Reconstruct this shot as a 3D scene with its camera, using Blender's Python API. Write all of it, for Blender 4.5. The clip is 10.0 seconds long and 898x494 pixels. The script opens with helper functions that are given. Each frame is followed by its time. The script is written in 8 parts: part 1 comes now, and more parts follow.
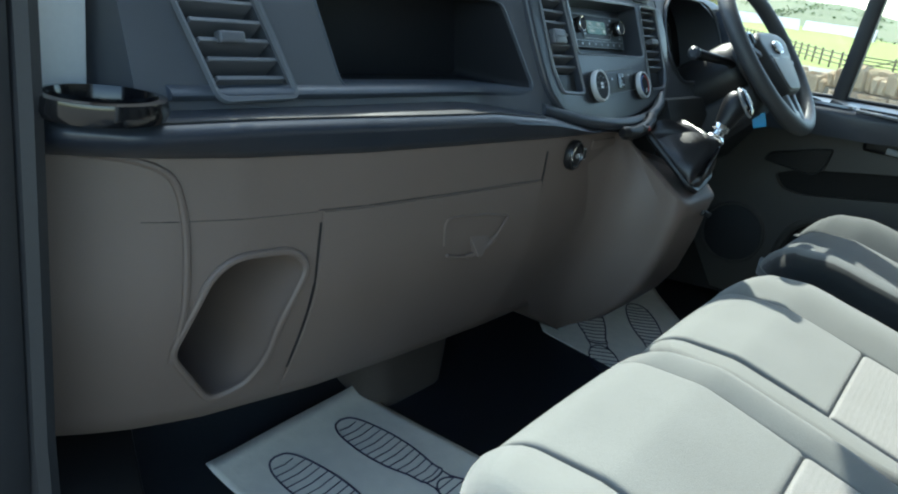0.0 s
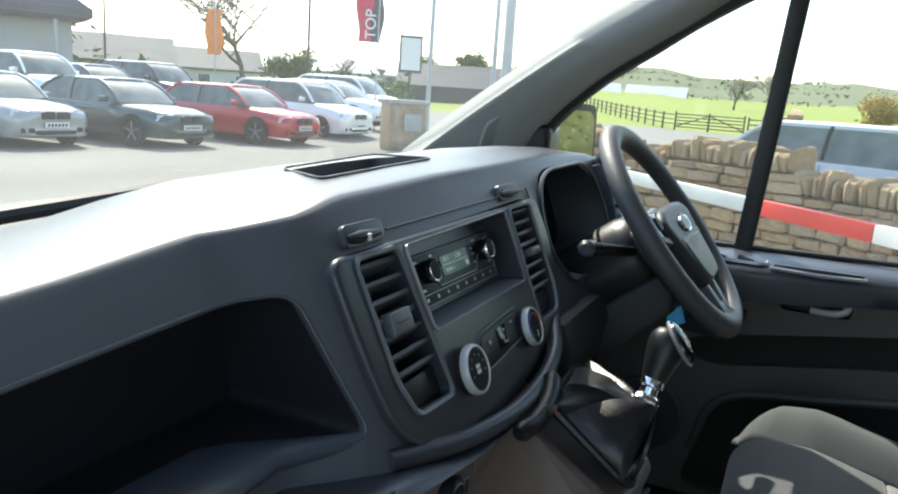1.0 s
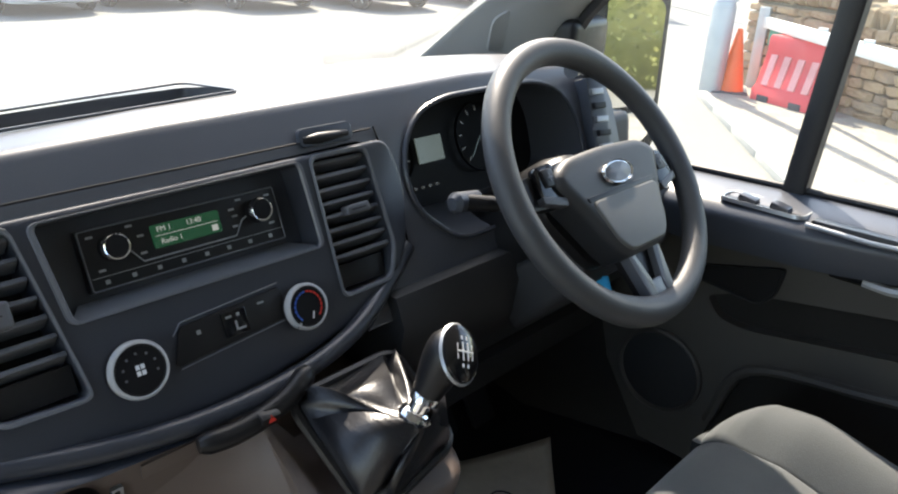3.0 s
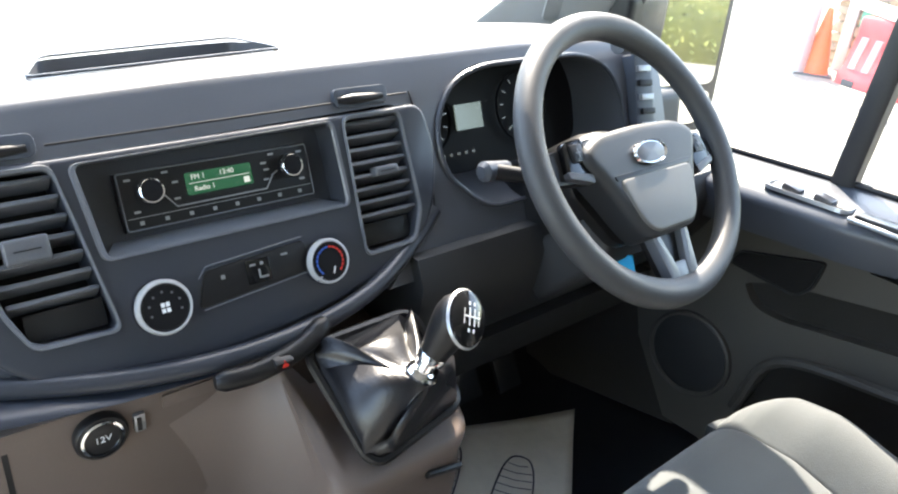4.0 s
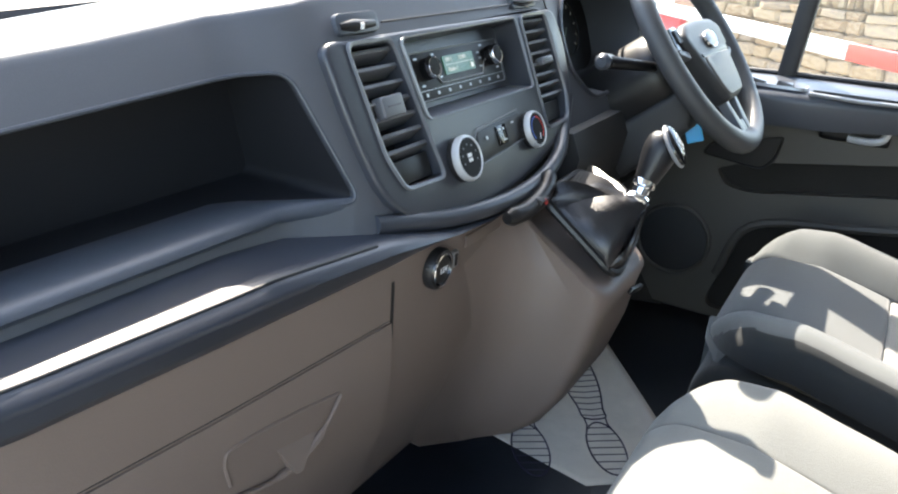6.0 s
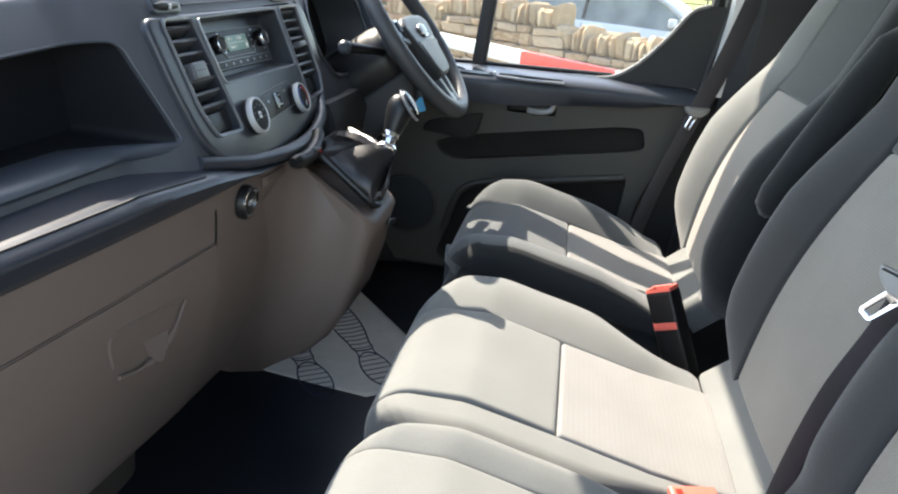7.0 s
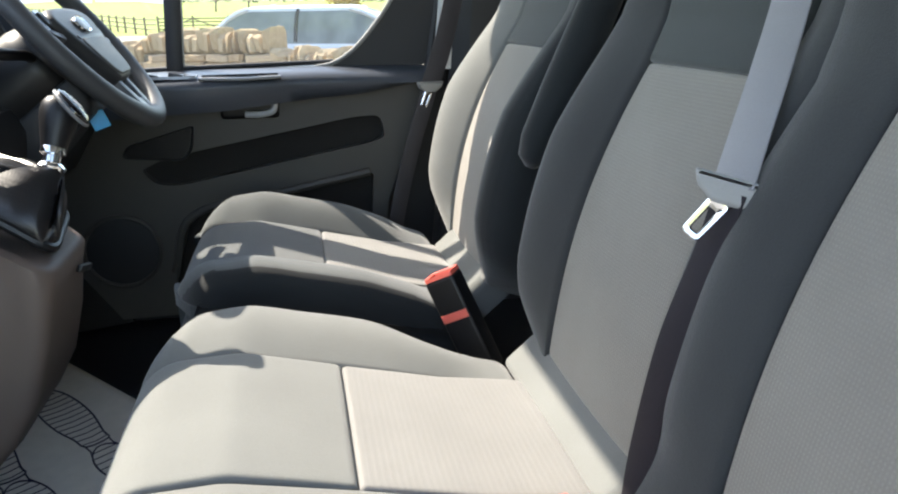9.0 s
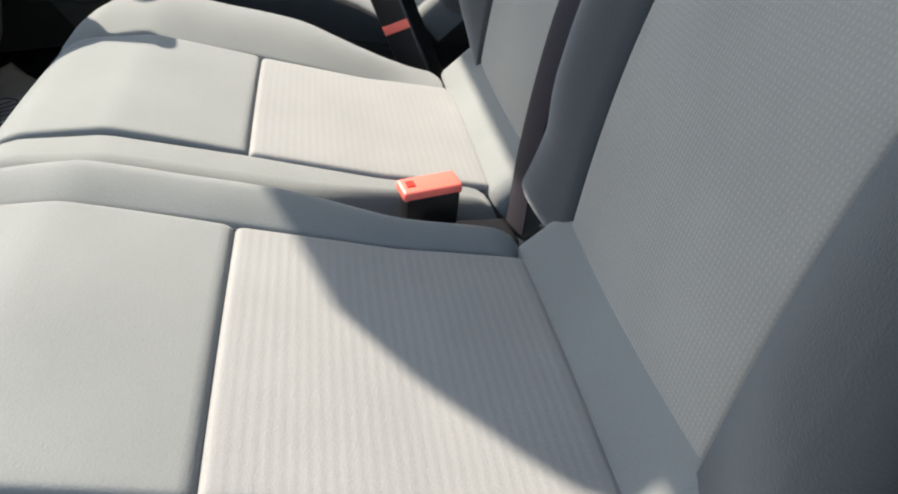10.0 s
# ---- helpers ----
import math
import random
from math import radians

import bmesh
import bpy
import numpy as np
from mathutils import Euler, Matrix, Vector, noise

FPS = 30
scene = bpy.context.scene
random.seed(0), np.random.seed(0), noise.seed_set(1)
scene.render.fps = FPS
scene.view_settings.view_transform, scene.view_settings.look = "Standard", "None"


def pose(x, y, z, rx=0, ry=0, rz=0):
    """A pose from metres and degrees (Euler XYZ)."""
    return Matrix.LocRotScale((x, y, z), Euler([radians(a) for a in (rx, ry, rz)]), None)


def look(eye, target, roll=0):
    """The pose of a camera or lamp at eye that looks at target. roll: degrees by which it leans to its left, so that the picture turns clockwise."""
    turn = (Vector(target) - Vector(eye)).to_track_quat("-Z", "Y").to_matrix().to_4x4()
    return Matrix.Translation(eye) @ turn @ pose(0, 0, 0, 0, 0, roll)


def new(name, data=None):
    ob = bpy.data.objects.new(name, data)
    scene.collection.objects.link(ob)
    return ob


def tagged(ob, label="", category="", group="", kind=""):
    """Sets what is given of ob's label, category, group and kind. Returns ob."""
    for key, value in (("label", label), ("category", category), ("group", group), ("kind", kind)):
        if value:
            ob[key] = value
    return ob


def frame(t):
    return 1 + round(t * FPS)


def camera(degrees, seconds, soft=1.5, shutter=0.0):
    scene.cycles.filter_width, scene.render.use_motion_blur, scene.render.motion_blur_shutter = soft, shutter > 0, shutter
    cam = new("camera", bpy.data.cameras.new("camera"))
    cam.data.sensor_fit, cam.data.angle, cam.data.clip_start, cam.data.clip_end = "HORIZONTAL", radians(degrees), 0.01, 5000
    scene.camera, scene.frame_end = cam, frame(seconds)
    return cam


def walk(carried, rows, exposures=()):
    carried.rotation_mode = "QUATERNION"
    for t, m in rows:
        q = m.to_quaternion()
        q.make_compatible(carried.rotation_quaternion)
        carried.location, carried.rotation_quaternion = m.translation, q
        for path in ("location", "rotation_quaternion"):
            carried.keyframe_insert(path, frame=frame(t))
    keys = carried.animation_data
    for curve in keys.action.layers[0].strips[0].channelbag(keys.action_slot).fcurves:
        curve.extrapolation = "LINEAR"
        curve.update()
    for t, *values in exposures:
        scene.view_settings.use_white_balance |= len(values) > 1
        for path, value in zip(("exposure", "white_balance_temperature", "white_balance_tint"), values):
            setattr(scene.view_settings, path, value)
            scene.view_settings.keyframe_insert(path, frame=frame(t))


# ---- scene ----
cam = camera(62.3, 10.0, soft=2.1)
PATH = [
    (0, (-1.22, -0.538, 0.831), (0.339, 0.537, 0.189), 8.4),
    (0.5, (-0.933, -0.315, 0.908), (0.818, 0.517, 0.417), 6.4),
    (1, (-0.757, -0.276, 0.996), (1.021, 0.546, 0.591), 3.9),
    (1.5, (-0.569, -0.386, 1.071), (1.193, 0.471, 0.673), 5.1),
    (2, (-0.452, -0.455, 1.11), (1.191, 0.607, 0.696), 3.6),
    (2.5, (-0.37, -0.518, 1.113), (1.096, 0.69, 0.489), 2.8),
    (3, (-0.317, -0.569, 1.082), (1.038, 0.678, 0.302), 2.6),
    (4.3, (-0.298, -0.612, 1.097), (0.879, 0.74, 0.212), 5.3),
    (4.5, (-0.304, -0.611, 1.089), (0.857, 0.758, 0.206), 5.1),
    (5, (-0.418, -0.558, 1.067), (0.772, 0.786, 0.185), 5.5),
    (5.2, (-0.49, -0.528, 1.046), (0.722, 0.811, 0.187), 4.9),
    (6.3, (-0.895, -0.382, 0.949), (0.822, 0.313, 0.194), 4.1),
    (6.5, (-0.954, -0.394, 0.949), (0.824, 0.164, 0.222), 4.9),
    (7, (-1.08, -0.429, 0.941), (0.777, -0.179, 0.242), 5.7),
    (7.5, (-1.156, -0.461, 0.935), (0.742, -0.473, 0.304), 5.2),
    (8, (-1.178, -0.488, 0.926), (0.723, -0.72, 0.349), 4.8),
    (8.5, (-1.114, -0.489, 0.891), (0.771, -0.868, 0.34), 4.5),
    (9, (-0.868, -0.447, 0.83), (1.001, -0.823, 0.225), -0.9),
    (9.5, (-0.844, -0.482, 0.768), (0.915, -0.872, -0.101), 2.7),
    (9.6, (-0.861, -0.508, 0.765), (0.885, -0.892, -0.131), 3.5),
    (9.7, (-0.879, -0.531, 0.762), (0.844, -0.911, -0.181), 3.9),
    (9.8, (-0.897, -0.544, 0.765), (0.777, -0.91, -0.266), 3.5),
    (9.9, (-0.913, -0.553, 0.756), (0.725, -0.889, -0.342), 2.9),
    (10, (-0.915, -0.556, 0.732), (0.716, -0.849, -0.388), 2.1),
]
EXPOSURE = [(0, 2.25, 6300, -3), (0.3, 1.75, 6400, 0), (0.5, 1.5, 6500, 2), (1, 1.8, 6900, 6), (1.5, 1.35, 7200, 11), (2, 1.35, 7300, 12), (2.5, 1.6, 7400, 14), (3, 2.45, 7300, 13), (4.5, 3.85, 7250, 12), (5, 3.9, 7250, 12), (6.5, 2.95, 7200, 12), (7.5, 2.5, 7250, 12), (8.5, 2.2, 7150, 12), (9, 2.5, 7150, 11), (9.5, 2.55, 7050, 10), (10, 2.4, 7000, 10)]
walk(cam, [(t, look(eye, target, roll)) for t, eye, target, roll in PATH], EXPOSURE)

# ---------- light ----------
SUN_AZ, SUN_EL = radians(41), radians(47)
to_sun = Vector((math.sin(SUN_AZ) * math.cos(SUN_EL), math.cos(SUN_AZ) * math.cos(SUN_EL), math.sin(SUN_EL)))
sun = new("sun", bpy.data.lights.new("sun", "SUN"))
sun.data.energy, sun.data.angle, sun.data.color = 2.4, radians(0.6), (1.0, 0.955, 0.88)
sun.matrix_world = look(to_sun * 30, (0, 0, 0))
world = bpy.data.worlds.new("sky")
scene.world = world
world.use_nodes = True
wn = world.node_tree
sky = wn.nodes.new("ShaderNodeTexSky")
sky.sky_type, sky.sun_disc = "NISHITA", False
sky.sun_elevation, sky.sun_rotation = SUN_EL, SUN_AZ
sky.air_density, sky.dust_density, sky.ozone_density = 1.0, 1.2, 0.5
wn.links.new(sky.outputs[0], wn.nodes["Background"].inputs[0])
wn.nodes["Background"].inputs[1].default_value = 0.15


# ---------- materials ----------
def nodes_of(name):
    m = bpy.data.materials.new(name)
    m.use_nodes = True
    return m, m.node_tree.nodes, m.node_tree.links, m.node_tree.nodes["Principled BSDF"]


def mat(name, col, rough=0.5, metal=0.0, vary=0.12, big=3.0, fine=180.0, bump=0.15, depth=0.0006, spec=0.5, coat=0.0,
        rvary=0.08, second=None, sheen=0.0):
    """A surface with slow stains and fine grain in its colour, gloss and relief."""
    m, n, l, b = nodes_of(name)
    tc = n.new("ShaderNodeTexCoord")
    slow, grain = n.new("ShaderNodeTexNoise"), n.new("ShaderNodeTexNoise")
    slow.inputs["Scale"].default_value, slow.inputs["Detail"].default_value = big, 5
    grain.inputs["Scale"].default_value, grain.inputs["Detail"].default_value = fine, 3
    for k in (slow, grain):
        l.new(tc.outputs["Object"], k.inputs["Vector"])
    ramp = n.new("ShaderNodeValToRGB")
    ramp.color_ramp.elements[0].position, ramp.color_ramp.elements[1].position = 0.3, 0.7
    c2 = second or tuple(c * (1 + vary) for c in col)
    ramp.color_ramp.elements[0].color = (*[c * (1 - vary) for c in col], 1)
    ramp.color_ramp.elements[1].color = (*c2, 1)
    l.new(slow.outputs[0], ramp.inputs[0])
    mix = n.new("ShaderNodeMix")
    mix.data_type, mix.blend_type = "RGBA", "MULTIPLY"
    mix.inputs[0].default_value = min(1.0, vary * 2.5)
    l.new(ramp.outputs[0], mix.inputs[6])
    l.new(grain.outputs["Color"], mix.inputs[7])
    lift = n.new("ShaderNodeMapRange")
    lift.inputs["To Min"].default_value, lift.inputs["To Max"].default_value = 0.55, 1.45
    l.new(grain.outputs[0], lift.inputs[0])
    l.new(lift.outputs[0], mix.inputs[7])
    l.new(mix.outputs[2], b.inputs["Base Color"])
    rr = n.new("ShaderNodeMapRange")
    rr.inputs["To Min"].default_value, rr.inputs["To Max"].default_value = max(0.02, rough - rvary), min(1, rough + rvary)
    l.new(slow.outputs[0], rr.inputs[0])
    l.new(rr.outputs[0], b.inputs["Roughness"])
    b.inputs["Metallic"].default_value = metal
    b.inputs["Specular IOR Level"].default_value = spec
    b.inputs["Coat Weight"].default_value = coat
    b.inputs["Coat Roughness"].default_value = 0.05
    b.inputs["Sheen Weight"].default_value = sheen
    if bump:
        bp = n.new("ShaderNodeBump")
        bp.inputs["Strength"].default_value, bp.inputs["Distance"].default_value = bump, depth
        l.new(grain.outputs[0], bp.inputs["Height"])
        l.new(bp.outputs[0], b.inputs["Normal"])
    return m


def cloth(name, col, ribs=0.0, dots=0.0, vary=0.1):
    """Woven seat fabric; ribs run along the seat, dots are a small waffle weave."""
    m = mat(name, col, 0.92, vary=vary, big=6, fine=700, bump=0.5, depth=0.0008, spec=0.2, sheen=0.25)
    n, l = m.node_tree.nodes, m.node_tree.links
    b = n["Principled BSDF"]
    if ribs or dots:
        tc = n.new("ShaderNodeTexCoord")
        w1, w2 = n.new("ShaderNodeTexWave"), n.new("ShaderNodeTexWave")
        w1.bands_direction = "Z" if dots else "Y"
        w2.bands_direction = "X"
        w1.inputs["Scale"].default_value = ribs or dots
        w2.inputs["Scale"].default_value = dots or ribs * 0.5
        for w in (w1, w2):
            w.inputs["Distortion"].default_value = 0.4
            w.inputs["Detail Scale"].default_value = 8
            l.new(tc.outputs["Object"], w.inputs["Vector"])
        mx = n.new("ShaderNodeMath")
        mx.operation = "MULTIPLY" if dots else "ADD"
        l.new(w1.outputs["Fac"], mx.inputs[0])
        if dots:
            l.new(w2.outputs["Fac"], mx.inputs[1])
        else:
            mx.inputs[1].default_value = 0
        bp = n.new("ShaderNodeBump")
        bp.inputs["Strength"].default_value, bp.inputs["Distance"].default_value = 0.17 if ribs else 0.35, 0.0008
        l.new(mx.outputs[0], bp.inputs["Height"])
        old = b.inputs["Normal"].links[0].from_socket
        l.new(old, bp.inputs["Normal"])
        l.new(bp.outputs[0], b.inputs["Normal"])
        src = b.inputs["Base Color"].links[0].from_socket
        dk = n.new("ShaderNodeMix")
        dk.data_type, dk.blend_type = "RGBA", "MULTIPLY"
        dk.inputs[0].default_value = 0.10 if ribs else 0.21
        mr = n.new("ShaderNodeMapRange")
        mr.inputs["To Min"].default_value = 0.55
        l.new(mx.outputs[0], mr.inputs[0])
        l.new(src, dk.inputs[6])
        l.new(mr.outputs[0], dk.inputs[7])
        l.new(dk.outputs[2], b.inputs["Base Color"])
    return m


def glass(name, tint=(0.93, 0.96, 0.95), gloss=0.02, dusty=0.0):
    """Clear glass; dusty sets a thin translucent film that stands in for reflected haze."""
    m = bpy.data.materials.new(name)
    m.use_nodes = True
    n, l = m.node_tree.nodes, m.node_tree.links
    n.clear()
    out, mx = n.new("ShaderNodeOutputMaterial"), n.new("ShaderNodeMixShader")
    tr, gl, fr = n.new("ShaderNodeBsdfTransparent"), n.new("ShaderNodeBsdfGlossy"), n.new("ShaderNodeLayerWeight")
    tr.inputs[0].default_value = (*tint, 1)
    gl.inputs["Roughness"].default_value = gloss
    pw, sc = n.new("ShaderNodeMath"), n.new("ShaderNodeMath")
    pw.operation, pw.inputs[1].default_value = "POWER", 5
    sc.operation, sc.inputs[1].default_value, sc.inputs[2].default_value = "MULTIPLY_ADD", 0.45, 0.02
    l.new(fr.outputs["Facing"], pw.inputs[0])
    l.new(pw.outputs[0], sc.inputs[0])
    l.new(sc.outputs[0], mx.inputs[0])
    l.new(tr.outputs[0], mx.inputs[1])
    l.new(gl.outputs[0], mx.inputs[2])
    # pale uneven film: the glass's veiling haze mixed in as a colour
    dust, veil = n.new("ShaderNodeBsdfTranslucent"), n.new("ShaderNodeMixShader")
    film, spread = n.new("ShaderNodeTexNoise"), n.new("ShaderNodeMapRange")
    film.inputs["Scale"].default_value, film.inputs["Detail"].default_value = 5.0, 4
    spread.inputs["To Min"].default_value, spread.inputs["To Max"].default_value = dusty * 0.5, dusty * 1.5
    dust.inputs[0].default_value = (0.8, 0.8, 0.78, 1)
    l.new(film.outputs[0], spread.inputs[0])
    l.new(spread.outputs[0], veil.inputs[0])
    l.new(mx.outputs[0], veil.inputs[1])
    l.new(dust.outputs[0], veil.inputs[2])
    l.new(veil.outputs[0], out.inputs[0])
    return m


def glow(name, col, power):
    m, n, l, b = nodes_of(name)
    b.inputs["Base Color"].default_value = (0.02, 0.02, 0.02, 1)
    b.inputs["Emission Color"].default_value = (*col, 1)
    b.inputs["Emission Strength"].default_value = power
    b.inputs["Roughness"].default_value = 0.25
    return m


def variegated(name, cols, rough=0.9, scale=4.0, bump=0.6, depth=0.02, fine=40.0):
    """Stone, ground and leaves: each piece takes a colour of its own, with a slow and a fine noise over it."""
    m, n, l, b = nodes_of(name)
    oi, geo, tc = n.new("ShaderNodeObjectInfo"), n.new("ShaderNodeNewGeometry"), n.new("ShaderNodeTexCoord")
    ns, nf = n.new("ShaderNodeTexNoise"), n.new("ShaderNodeTexNoise")
    ns.inputs["Scale"].default_value, nf.inputs["Scale"].default_value = scale, fine
    ns.inputs["Detail"].default_value = nf.inputs["Detail"].default_value = 6
    l.new(tc.outputs["Object"], ns.inputs["Vector"])
    l.new(tc.outputs["Object"], nf.inputs["Vector"])
    s1, s2 = n.new("ShaderNodeMath"), n.new("ShaderNodeMath")
    s1.operation, s2.operation = "ADD", "ADD"
    l.new(oi.outputs["Random"], s1.inputs[0])
    l.new(geo.outputs["Random Per Island"], s1.inputs[1])
    fr = n.new("ShaderNodeMath")
    fr.operation = "FRACT"
    l.new(s1.outputs[0], fr.inputs[0])
    sc = n.new("ShaderNodeMath")
    sc.operation = "MULTIPLY"
    sc.inputs[1].default_value = 0.55
    l.new(fr.outputs[0], sc.inputs[0])
    sn = n.new("ShaderNodeMath")
    sn.operation = "MULTIPLY_ADD"
    sn.inputs[1].default_value, sn.inputs[2].default_value = 0.9, -0.22
    l.new(ns.outputs[0], sn.inputs[0])
    l.new(sc.outputs[0], s2.inputs[0])
    l.new(sn.outputs[0], s2.inputs[1])
    ramp = n.new("ShaderNodeValToRGB")
    while len(ramp.color_ramp.elements) < len(cols):
        ramp.color_ramp.elements.new(0.5)
    for i, c in enumerate(cols):
        ramp.color_ramp.elements[i].position = i / (len(cols) - 1)
        ramp.color_ramp.elements[i].color = (*c, 1)
    l.new(s2.outputs[0], ramp.inputs[0])
    mr = n.new("ShaderNodeMapRange")
    mr.inputs["To Min"].default_value, mr.inputs["To Max"].default_value = 0.6, 1.4
    l.new(nf.outputs[0], mr.inputs[0])
    mix = n.new("ShaderNodeMix")
    mix.data_type, mix.blend_type = "RGBA", "MULTIPLY"
    mix.inputs[0].default_value = 0.6
    l.new(ramp.outputs[0], mix.inputs[6])
    l.new(mr.outputs[0], mix.inputs[7])
    l.new(mix.outputs[2], b.inputs["Base Color"])
    b.inputs["Roughness"].default_value = rough
    bp = n.new("ShaderNodeBump")
    bp.inputs["Strength"].default_value, bp.inputs["Distance"].default_value = bump, depth
    l.new(nf.outputs[0], bp.inputs["Height"])
    l.new(bp.outputs[0], b.inputs["Normal"])
    return m


